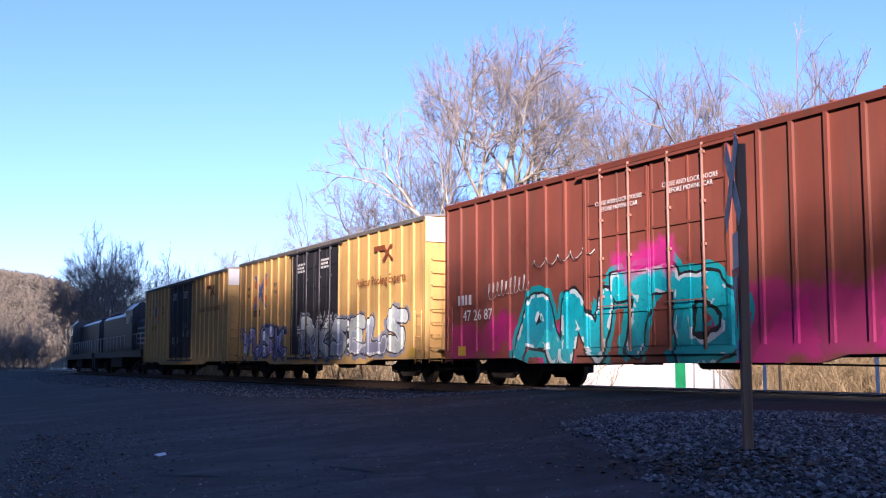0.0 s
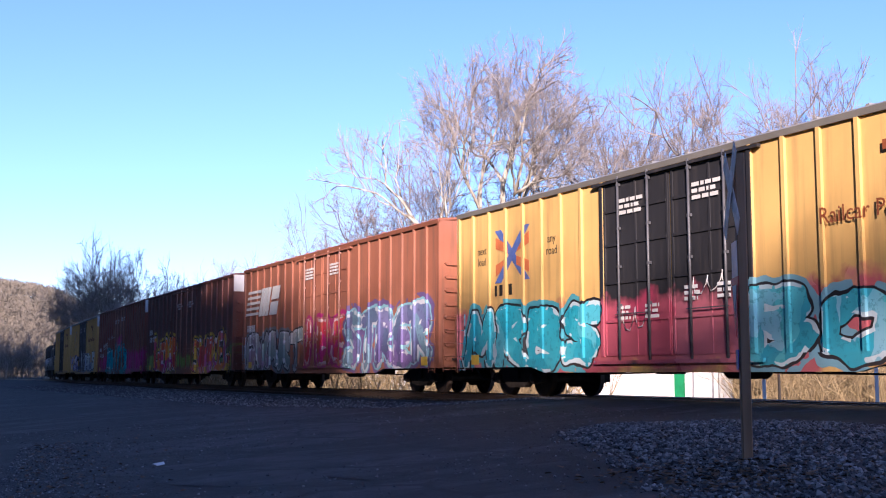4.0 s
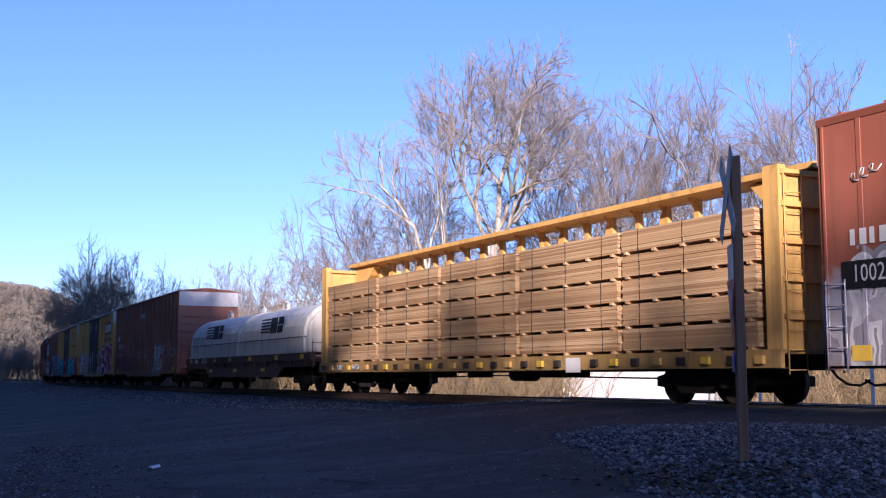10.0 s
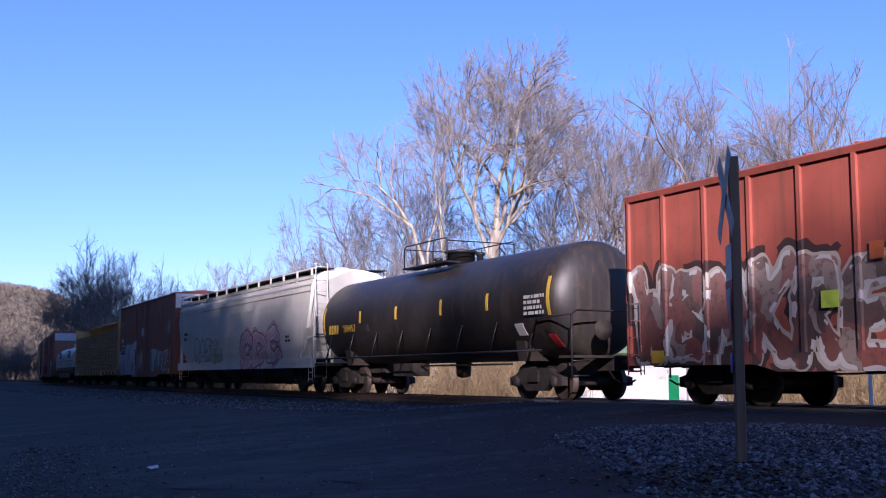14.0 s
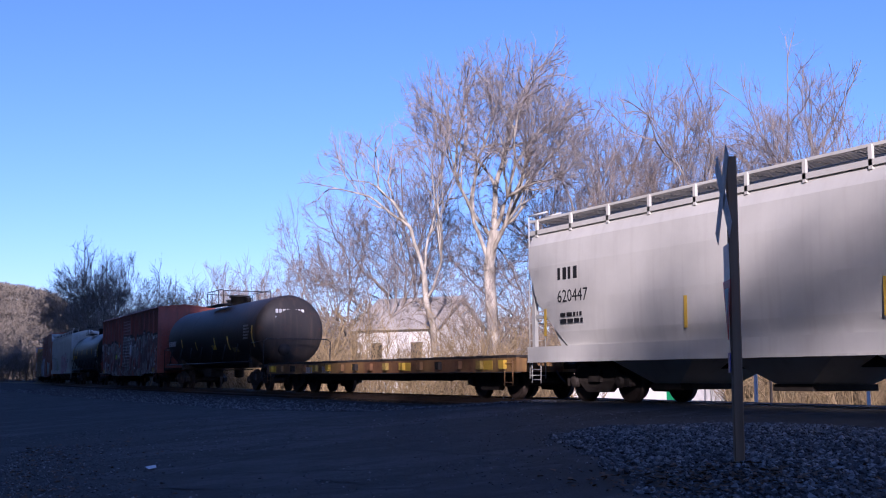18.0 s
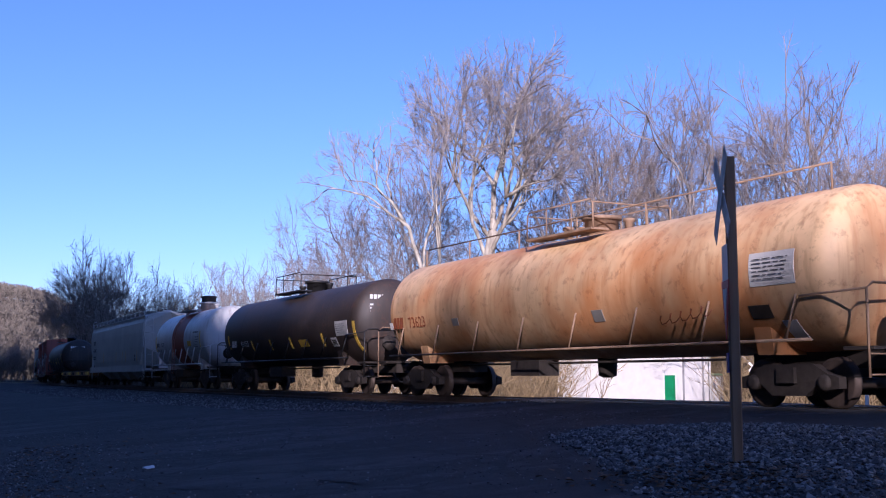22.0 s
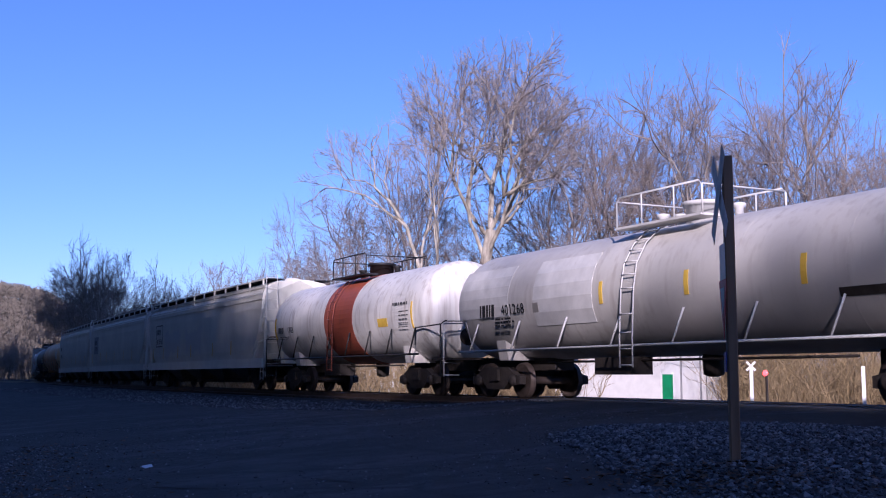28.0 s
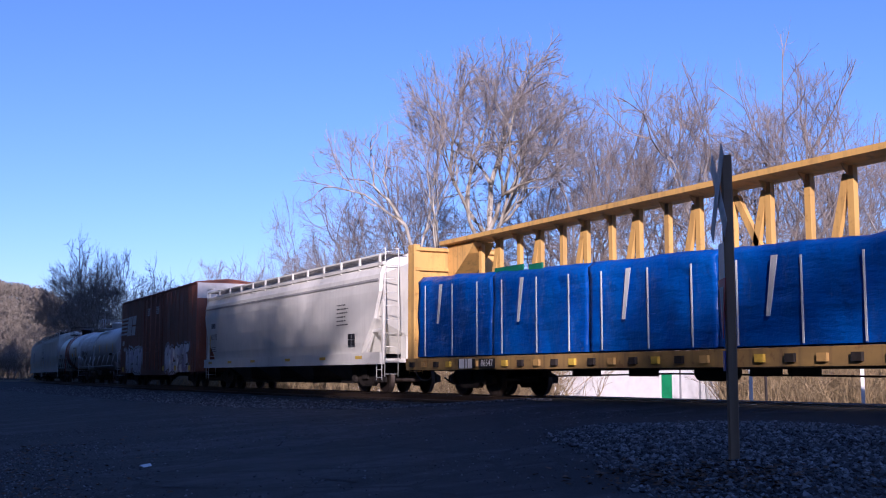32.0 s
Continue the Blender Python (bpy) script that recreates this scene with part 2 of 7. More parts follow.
M_ASPHALT, M_FIELD, M_HILL, M_STONE = asphalt_mat(), field_mat(), wood_hill_mat(), stone_mat()
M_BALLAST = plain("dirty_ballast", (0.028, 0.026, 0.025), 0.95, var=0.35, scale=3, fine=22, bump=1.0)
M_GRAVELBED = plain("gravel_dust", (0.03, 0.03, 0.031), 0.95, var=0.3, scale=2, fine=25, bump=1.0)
M_TIE = plain("creosoted_wood", (0.05, 0.04, 0.033), 0.9, var=0.3, scale=6, fine=30, bump=0.5)
M_RAIL = plain("rail_steel", (0.12, 0.085, 0.065), 0.55, 0.6, var=0.2)
M_RAILTOP = plain("polished_steel", (0.55, 0.55, 0.56), 0.25, 1.0, var=0.08)
M_STEEL = plain("grimy_running_gear", (0.040, 0.032, 0.026), 0.75, 0.2, var=0.4, scale=5)
M_WHEEL = plain("worn_wheel_steel", (0.08, 0.06, 0.048), 0.6, 0.5, var=0.45, scale=3)
M_BLACK = plain("black_paint", (0.018, 0.018, 0.019), 0.5, var=0.25)
M_WHITE = plain("white_paint", (0.80, 0.80, 0.78), 0.5, var=0.06, scale=2)
M_WORN_WHITE = plain("soiled_white_paint", (0.66, 0.65, 0.62), 0.6, var=0.15, scale=2)
M_RUSTRAIL = plain("rusty_rail_paint", (0.30, 0.20, 0.12), 0.7, var=0.4, scale=3)
M_INK = plain("faded_black_ink", (0.10, 0.10, 0.10), 0.6, var=0.3)
M_YELLOW = plain("yellow_reflector", (0.75, 0.50, 0.04), 0.45, var=0.12)
M_RED = plain("red_paint", (0.45, 0.03, 0.03), 0.5)
M_BARK = bark_mat("grey_bark", (0.36, 0.32, 0.28), (0.17, 0.145, 0.125))
M_SYCAMORE = bark_mat("pale_sycamore_bark", (0.50, 0.455, 0.37), (0.17, 0.145, 0.11))
M_TWIG = bark_mat("twig_bark", (0.34, 0.29, 0.25), (0.175, 0.145, 0.125))
M_SYCTWIG = bark_mat("sycamore_twig_bark", (0.42, 0.375, 0.34), (0.21, 0.18, 0.165))
M_FARWOOD = bark_mat("far_wood_bark", (0.22, 0.19, 0.145), (0.145, 0.125, 0.098))
M_DRYSTEM = bark_mat("dry_stems", (0.35, 0.26, 0.125), (0.15, 0.11, 0.055))
# darker copy of the dry stems: shade put into the colour of the curve's brush
M_SHADESTEM = bark_mat("shaded_stems", (0.20, 0.17, 0.13), (0.09, 0.075, 0.06))


# ---- mesh helpers ----
def box(bm, x0, x1, y0, y1, z0, z1):
    v = [bm.verts.new(p) for p in ((x0, y0, z0), (x1, y0, z0), (x1, y1, z0), (x0, y1, z0),
                                   (x0, y0, z1), (x1, y0, z1), (x1, y1, z1), (x0, y1, z1))]
    for f in ((3, 2, 1, 0), (4, 5, 6, 7), (0, 1, 5, 4), (1, 2, 6, 5), (2, 3, 7, 6), (3, 0, 4, 7)):
        bm.faces.new([v[i] for i in f])


def prism(bm, outline, lo, hi, axis="x"):
    """An outline of (a, b) pairs carried from lo to hi: axis x takes (y, z), y takes (x, z), z takes (x, y)."""
    put = {"x": lambda a, b, t: (t, a, b), "y": lambda a, b, t: (a, t, b), "z": lambda a, b, t: (a, b, t)}[axis]
    p = [bm.verts.new(put(a, b, lo)) for a, b in outline]
    q = [bm.verts.new(put(a, b, hi)) for a, b in outline]
    n = len(p)
    bm.faces.new(p[::-1])
    bm.faces.new(q)
    for i in range(n):
        bm.faces.new((p[i], p[(i + 1) % n], q[(i + 1) % n], q[i]))


def tube(bm, points, radius, sides=6, smooth=True):
    """A round bar along the points."""
    rings = []
    pts = [Vector(p) for p in points]
    for i, p in enumerate(pts):
        d = (pts[min(i + 1, len(pts) - 1)] - pts[max(i - 1, 0)]).normalized()
        u = d.orthogonal().normalized()
        w = d.cross(u)
        rings.append([bm.verts.new(p + (u * math.cos(a) + w * math.sin(a)) * radius)
                      for a in (2 * math.pi * k / sides for k in range(sides))])
    for a, b in zip(rings, rings[1:]):
        for k in range(sides):
            bm.faces.new((a[k], a[(k + 1) % sides], b[(k + 1) % sides], b[k])).smooth = smooth
    bm.faces.new(rings[0][::-1])
    bm.faces.new(rings[-1])


def lathe(bm, profile, axis="x", sides=32, centre=(0, 0, 0), smooth=True):
    """A profile of (along, radius) turned about an axis."""
    put = {"x": lambda t, c, s: (t, c, s), "y": lambda t, c, s: (s, t, c), "z": lambda t, c, s: (c, s, t)}[axis]
    rings = []
    for t, r in profile:
        rings.append([bm.verts.new(Vector(centre) + Vector(put(t, r * math.cos(a), r * math.sin(a))))
                      for a in (2 * math.pi * k / sides for k in range(sides))])
    for a, b in zip(rings, rings[1:]):
        for k in range(sides):
            bm.faces.new((a[k], a[(k + 1) % sides], b[(k + 1) % sides], b[k])).smooth = smooth
    bm.faces.new(rings[0][::-1])
    bm.faces.new(rings[-1])


def mesh_of(name, bm, *materials):
    me = bpy.data.meshes.new(name)
    bmesh.ops.recalc_face_normals(bm, faces=bm.faces)
    bm.to_mesh(me)
    bm.free()
    for m in materials:
        me.materials.append(m)
    return me


def part(name, bm, material, parent, label=""):
    ob = new(name, mesh_of(name, bm, material))
    ob.parent = parent
    return tagged(ob, label)


def thing(name, label, category, group="", m=None):
    ob = new(name)
    ob.empty_display_size = 0.5
    if m is not None:
        ob.matrix_world = m
    return tagged(ob, label, category, group)


def boxes(name, material, parent, *dims, label=""):
    bm = bmesh.new()
    for d in dims:
        box(bm, *d)
    return part(name, bm, material, parent, label)


def writing(text, size, material, parent, x, z, y, name="lettering", turn=0.0, widen=1.0, label="", end=False):
    """Flat letters on the side that faces the road, or on the rear end."""
    cu = bpy.data.curves.new(name, "FONT")
    cu.body, cu.size, cu.align_x, cu.align_y, cu.space_line = text, size, "CENTER", "CENTER", 1.0
    cu.extrude, cu.resolution_u = 0.002, 2
    tmp = new("text_shape", cu)
    me = bpy.data.meshes.new_from_object(tmp.evaluated_get(bpy.context.evaluated_depsgraph_get()))
    bpy.data.objects.remove(tmp)
    bpy.data.curves.remove(cu)
    me.materials.clear()
    me.materials.append(material)
    me.name = name
    ob = new(name, me)
    ob.parent = parent
    ob.matrix_basis = pose(x, y, z, 90, 0, 90 if end else 0) @ Matrix.Diagonal((widen, 1, 1, 1))
    return tagged(ob, label, kind="stuff")


def bars(material, parent, x, z, y, width, height, rows=1, seed=1, name="stencil", fill=0.8):
    """Writing too small to read: short dashes in rows, standing off the side by a few millimetres."""
    rnd = random.Random(seed)
    bm = bmesh.new()
    step = height / rows
    for r in range(rows):
        zz, xx = z + height / 2 - (r + 0.5) * step, x - width / 2
        stop = x + width / 2 - rnd.random() * width * 0.25
        while xx < stop - 0.03:
            w = min(rnd.uniform(0.06, 0.3), stop - xx)
            box(bm, xx, xx + w, y - 0.004, y, zz - step * fill / 2.6, zz + step * fill / 2.6)
            xx += w + 0.05
    return tagged(part(name, bm, material, parent), kind="stuff")


# ---- the line: straight past the crossing, then a long curve away ----
BEND_AT, BEND = 38.53, 0.001002


def on_line(s, side=0.0):
    """The place at s metres along the line (minus: towards the bend) and the heading there."""
    d = -s - BEND_AT
    if d <= 0:
        return Vector((s, side, 0)), 0.0
    a = BEND * d
    return Vector((-BEND_AT - math.sin(a) / BEND + math.sin(a) * side, (1 - math.cos(a)) / BEND + math.cos(a) * side, 0)), -a


def travelled(t):
    """How far the train has gone by t seconds."""
    if t <= 27:
        return 14.75 * t + 0.025 * t * t
    return travelled(27) + 16.1 * (t - 27)


def slope(y):
    """The ground beside the line on the road's side."""
    return max(0.07 * (y + 0.75), -1.15)


def ridge(x):
    """The crest of an unseen wooded bank, added behind the road to cast the shade."""
    keys = [(-1050, 0), (-820, 66), (-520, 66), (-330, 56), (-150, 80), (-40, 76), (-12, 62), (-1, 46), (7, 37.9), (14, 35.75), (200, 35.75), (420, 25), (600, 5)]
    if x <= keys[0][0] or x >= keys[-1][0]:
        return 0.0
    for (a, h), (b, k) in zip(keys, keys[1:]):
        if a <= x <= b:
            return h + (k - h) * (x - a) / (b - a)


def ground_z(x, y):
    if y < -0.75:
        z = slope(y)
        up = min(max((-21 - y) / 29, 0), 1)
        up = up * up * (3 - 2 * up)
        back = min(max((-90 - y) / 80, 0), 1)
        return z + ridge(x) * up * (1 - 0.4 * back) + 0.35 * up * noise.noise((x * 0.06, y * 0.06, 0))
    off = y - (0 if x > -BEND_AT else (x + BEND_AT) ** 2 * BEND / 2)
    z = -0.02 - 1.25 * min(max((off - 2.2) / 16, 0), 1)
    far = math.hypot(x + 20, y)
    hill = 0.0
    if far > 120 and y > 40:
        h = min((far - 120) / 260, 1)
        hill = (34 * h * h * (3 - 2 * h)) * min(max((math.degrees(math.atan2(y + 16, -x)) - 31) / 13, 0.1), 1)
    west = min(max((-620 - x) / 240, 0), 1) * min(max((13.5 - math.degrees(math.atan2(y + 16, -x))) / 5.5, 0.0), 1)
    hill = max(hill, (57 + 12 * noise.noise((x * 0.006, y * 0.01, 8))) * west * west * (3 - 2 * west))
    return z + hill + (0.1 + hill * 0.05) * noise.noise((x * 0.05, y * 0.05, 3.3))


def grid_sheet(name, xs, ys, height, material, lift=0.0):
    bm = bmesh.new()
    v = [[bm.verts.new((x, y, height(x, y) + lift)) for x in xs] for y in ys]
    for j in range(len(ys) - 1):
        for i in range(len(xs) - 1):
            bm.faces.new((v[j][i], v[j][i + 1], v[j + 1][i + 1], v[j + 1][i])).smooth = True
    return new(name, mesh_of(name, bm, material))


def stretch(inner, step, outer, grow):
    """Even steps out to inner, then growing ones."""
    a = [i * step for i in range(int(inner / step) + 1)]
    while a[-1] < outer:
        a.append(a[-1] + step)
        step *= grow
    return [-v for v in a[:0:-1]] + a


def crossing(x):
    """1 where the road crosses the line, 0 away from it."""
    a = min(max((x + 29) / 5, 0), 1)
    b = min(max((-4 - x) / 5, 0), 1)
    return min(a, b)


def land(x, y):
    z = ground_z(x, y)
    if abs(y) < 8 and y < 6:
        z -= 0.22 * (1 - crossing(x)) * min(max((8 + y) / 5, 0), 1)
    return z


# ---- ground, road, line ----
XS = stretch(60, 2.0, 2600, 1.13)
YS = stretch(36, 1.5, 2600, 1.14)
ground = grid_sheet("ground", XS, YS, land, M_FIELD, -0.05)
tagged(ground, "dry winter grass and wooded slopes around the crossing", "ground", kind="structure")


def strip(name, xs, near, far, rows, height, material, lift, label, category):
    """A surface between two edges y = near(x) and y = far(x), laid on the land."""
    bm = bmesh.new()
    v = []
    for x in xs:
        a, b = near(x), far(x)
        v.append([bm.verts.new((x, a + (b - a) * k / rows, height(x, a + (b - a) * k / rows) + lift)) for k in range(rows + 1)])
    for p, q in zip(v, v[1:]):
        for k in range(rows):
            bm.faces.new((p[k], q[k], q[k + 1], p[k + 1])).smooth = True
    return tagged(new(name, mesh_of(name, bm, material)), label, category, kind="structure")


def bend_y(x):
    return 0.0 if x > -BEND_AT else (1 - math.cos(math.asin(min(0.9, (-x - BEND_AT) * BEND)))) / BEND


def road_edge(x):
    """Where the pavement ends towards the line: a gravel shoulder away from the crossing."""
    if x < -34:
        return bend_y(x) - 5.2 - min((-34 - x) * 0.03, 3.0) + 0.35 * noise.noise((x * 0.5, 1, 0))
    if x < -24:
        k = (x + 34) / 10
        return -5.2 + 4.25 * k + 0.25 * noise.noise((x * 0.7, 1, 0))
    return -0.95


def frange(a, b, step):
    return [a + (b - a) * i / int((b - a) / step) for i in range(int((b - a) / step) + 1)]


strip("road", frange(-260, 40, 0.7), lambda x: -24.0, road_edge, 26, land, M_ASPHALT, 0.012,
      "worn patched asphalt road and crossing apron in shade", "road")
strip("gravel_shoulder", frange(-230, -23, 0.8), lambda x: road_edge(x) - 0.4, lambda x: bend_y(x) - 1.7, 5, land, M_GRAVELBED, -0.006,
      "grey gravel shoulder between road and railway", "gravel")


def patch_far(x):
    if x < -13.4:
        y = -3.5 - (-13.4 - x) * 0.74
    else:
        y = -3.55
    return y + 0.22 * noise.noise((x * 0.8, 4, 1))


def patch_near(x):
    return max(-14.0, -5.9 - 0.46 * (x + 15.8)) + 0.2 * noise.noise((x * 1.1, 7, 1))


def patch_z(x, y):
    inside = min(y - patch_near(x), patch_far(x) - y, x + 15.8)
    return land(x, y) + 0.09 * min(max(inside / 1.0, 0), 1) + 0.03 * noise.noise((x, y, 2))


strip("gravel_patch", frange(-15.6, 4, 0.3), patch_near, patch_far, 24, patch_z, M_GRAVELBED, 0.02,
      "low heap of grey crushed stone beside the road", "gravel")
# dark strip along the far edge of the gravel heap, in the ballast material
strip("dark_verge", frange(-17.2, 4, 0.4), lambda x: patch_far(max(x, -15.6)) - 0.3, lambda x: min(-1.4, -4.2 + (x + 17.4) * 0.75) + 0.2 * noise.noise((x, 3, 3)), 4, land, M_BALLAST, 0.018,
      "dark strip between gravel and railway", "dirt")


def cracks():
    """Open cracks and edges of old patches in the pavement."""
    rnd = random.Random(6)
    for (x0, y0), (x1, y1), w in (((-14.9, -13.06), (-13.5, -12.35), 0.05), ((-13.6, -11.2), (-12.4, -10.95), 0.06), ((-21.0, -8.9), (-19.3, -8.5), 0.07),
                                  ((-34.5, -9.2), (-32.0, -8.8), 0.16), ((-17.6, -4.3), (-15.9, -5.1), 0.05)):
        bm = bmesh.new()
        n = 14
        rows = []
        for i in range(n + 1):
            k = i / n
            x, y = x0 + (x1 - x0) * k, y0 + (y1 - y0) * k + rnd.uniform(-0.06, 0.06)
            h = w * math.sin(math.pi * min(max(k, 0.04), 0.96)) * rnd.uniform(0.4, 1.2) + 0.008
            rows.append([bm.verts.new((x, y + s * h, land(x, y) + 0.018)) for s in (-1, 1)])
        for p, q in zip(rows, rows[1:]):
            bm.faces.new((p[0], q[0], q[1], p[1]))
        tagged(new("road_crack", mesh_of("road_crack", bm, M_CRACK)), "dark open crack in the asphalt", "road", kind="structure")


M_CRACK = plain("crack_dirt", (0.012, 0.012, 0.012), 0.95)
cracks()


def pebble(verts, faces, x, y, z, r, rnd):
    """One broken stone: a squashed, uneven octahedron with its corners cut."""
    base = len(verts)
    q = Euler((rnd.uniform(0, 6.3), rnd.uniform(0, 6.3), rnd.uniform(0, 6.3))).to_matrix()
    for c in ((1, 0, 0), (-1, 0, 0), (0, 1, 0), (0, -1, 0), (0, 0, 1), (0, 0, -1)):
        v = q @ (Vector(c) * r * rnd.uniform(0.65, 1.25))
        verts.append((x + v.x, y + v.y, z + v.z * 0.75))
    for f in ((0, 2, 4), (2, 1, 4), (1, 3, 4), (3, 0, 4), (2, 0, 5), (1, 2, 5), (3, 1, 5), (0, 3, 5)):
        faces.append([base + i for i in f])


def stones(name, label, n, place, size, seed):
    rnd = random.Random(seed)
    verts, faces = [], []
    for _ in range(n):
        p = place(rnd)
        if p:
            pebble(verts, faces, *p, rnd.uniform(*size) * rnd.choice((0.7, 1, 1, 1.4)), rnd)
    me = bpy.data.meshes.new(name)
    me.from_pydata(verts, [], faces)
    me.materials.append(M_STONE)
    return tagged(new(name, me), label, "gravel", kind="stuff")


def in_patch(rnd):
    x = rnd.uniform(-15.7, -3)
    lo, hi = patch_near(x), patch_far(x)
    if hi <= lo:
        return None
    y = rnd.uniform(lo, hi) if rnd.random() < 0.8 else (lo - abs(rnd.gauss(0, 0.2)) if rnd.random() < 0.5 else hi + abs(rnd.gauss(0, 0.15)))
    return x, y, patch_z(x, min(max(y, lo), hi)) + (0.03 if lo < y < hi else 0.0)


def on_shoulder(rnd):
    x = -23 - 75 * rnd.random() ** 1.6
    lo, hi = road_edge(x) - 0.5, bend_y(x) - 1.5
    y = rnd.uniform(lo, hi)
    return x, y, land(x, y) + 0.02


stones("gravel", "loose grey crushed limestone around the sign post", 22000, in_patch, (0.017, 0.043), 3)
stones("shoulder_gravel", "loose stones on the railway shoulder", 14000, on_shoulder, (0.02, 0.05), 4)


def on_road(rnd):
    x, y = rnd.uniform(-30, -6), rnd.uniform(-15.5, -2.5)
    if noise.noise((x * 0.35, y * 0.35, 9)) < rnd.uniform(-0.3, 0.5):
        return None
    return x, y, land(x, y) + 0.015


def on_verge(rnd):
    x = rnd.uniform(-24, -13)
    y = -16.4 + 0.16 * (-13 - x) + abs(rnd.gauss(0, 1.0)) + 1.1
    return x, y, land(x, y) + 0.015


stones("road_grit", "loose grit scattered over the road", 9000, on_road, (0.006, 0.022), 14)
stones("verge_rubble", "rough rubble and dirt along the road edge", 1600, on_verge, (0.008, 0.028), 15)


def litter():
    """Dead leaves around the post and along the road edge, and a scrap of white paper."""
    rnd = random.Random(21)
    v, f = [], []
    for k in range(800):
        if k < 500:
            x, y = -9.2 + rnd.gauss(0, 0.9), -8.6 + rnd.gauss(0, 0.45)
        else:
            x = rnd.uniform(-24, -12)
            y = -15.6 + 0.16 * (-13 - x) + abs(rnd.gauss(0, 0.9)) + 0.5
        z = (patch_z(x, y) if patch_near(x) < y < patch_far(x) else land(x, y)) + rnd.uniform(0.02, 0.07)
        b, a, s = len(v), rnd.uniform(0, 6.28), rnd.uniform(0.02, 0.06)
        for q in range(4):
            v.append((x + s * math.cos(a + q * 1.57), y + s * math.sin(a + q * 1.57) * (0.5 if q % 2 else 1), z + rnd.uniform(-0.012, 0.02)))
        f.append((b, b + 1, b + 2, b + 3))
    me = bpy.data.meshes.new("leaf_litter")
    me.from_pydata(v, [], f)
    me.materials.append(M_LEAF)
    tagged(new("leaf_litter", me), "dead brown leaves on gravel and road edge", "leaves", kind="stuff")
    bm = bmesh.new()
    x, y = toward(13.3, 17.6)
    z = land(x, y) + 0.03
    p = [bm.verts.new((x + a, y + b, z + c)) for a, b, c in ((-0.1, -0.07, 0), (0.02, -0.09, 0.03), (0.12, -0.05, 0), (0.1, 0.07, 0.02), (-0.03, 0.08, 0.05), (-0.12, 0.05, 0.0))]
    for t in ((0, 1, 4, 5), (1, 2, 3, 4)):
        bm.faces.new([p[i] for i in t])
    tagged(new("paper_scrap", mesh_of("paper_scrap", bm, M_WHITE)), "crumpled scrap of white paper on the road edge", "litter")


def toward(deg, dist):
    """A place by its bearing from the viewer, in degrees off the line's far direction."""
    a = radians(deg)
    return EYE[0] - math.cos(a) * dist, EYE[1] + math.sin(a) * dist


M_LEAF = plain("dead_leaves", (0.10, 0.06, 0.03), 0.9, var=0.4, scale=9)
litter()


def rail_line():
    """Ballast, ties and two rails along the line."""
    ss = frange(-330, 60, 3.0)
    bm = bmesh.new()
    rows = []
    for s in ss:
        rows.append([bm.verts.new(on_line(s, o)[0] + Vector((0, 0, h))) for o, h in
                     ((-3.2, -0.62), (-1.75, -0.225), (1.75, -0.225), (3.4, -0.75))])
    for a, b in zip(rows, rows[1:]):
        for k in range(3):
            bm.faces.new((a[k], b[k], b[k + 1], a[k + 1]))
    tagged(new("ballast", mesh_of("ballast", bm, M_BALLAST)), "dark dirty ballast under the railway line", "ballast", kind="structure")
    track = thing("railway_track", "single railway track of rusty rails on wooden ties", "railway track")
    for side in (-0.7525, 0.7525):
        for name, outline, m in (("rail", ((-0.07, -0.18), (0.07, -0.18), (0.07, -0.165), (0.012, -0.14), (0.012, -0.045), (0.035, -0.03),
                                           (0.035, -0.004), (-0.035, -0.004), (-0.035, -0.03), (-0.012, -0.045), (-0.012, -0.14), (-0.07, -0.165)), M_RAIL),
                                 ("rail_head", ((-0.03, -0.004), (0.03, -0.004), (0.028, 0.0), (-0.028, 0.0)), M_RAILTOP)):
            bm = bmesh.new()
            rings = [[bm.verts.new(on_line(s, side + a)[0] + Vector((0, 0, b))) for a, b in outline] for s in ss]
            for p, q in zip(rings, rings[1:]):
                for k in range(len(outline)):
                    bm.faces.new((p[k], p[(k + 1) % len(outline)], q[(k + 1) % len(outline)], q[k]))
            part(name, bm, m, track, "shiny worn rail head" if name == "rail_head" else "")
    bm = bmesh.new()
    box(bm, -0.115, 0.115, -1.3, 1.3, -0.36, -0.185)
    tie = mesh_of("tie", bm, M_TIE)
    for i in range(240):
        p, a = on_line(-6 - i * 0.5)
        ob = new("tie", tie)
        ob.parent = track
        ob.matrix_basis = Matrix.Translation(p) @ pose(0, 0, 0, 0, 0, math.degrees(a))
    bm = bmesh.new()
    for lo, hi in ((-0.66, 0.66), (0.85, 2.3)):
        for k in range(3):
            w = (hi - lo) / 3
            box(bm, -28.0, -5.0, lo + k * w + 0.008, lo + (k + 1) * w - 0.008, -0.18, -0.01 - 0.003 * k)
    tagged(new("crossing_panel", mesh_of("crossing_panel", bm, M_ASPHALT)), "asphalt panels between the rails of the crossing", "road", kind="structure")


rail_line()


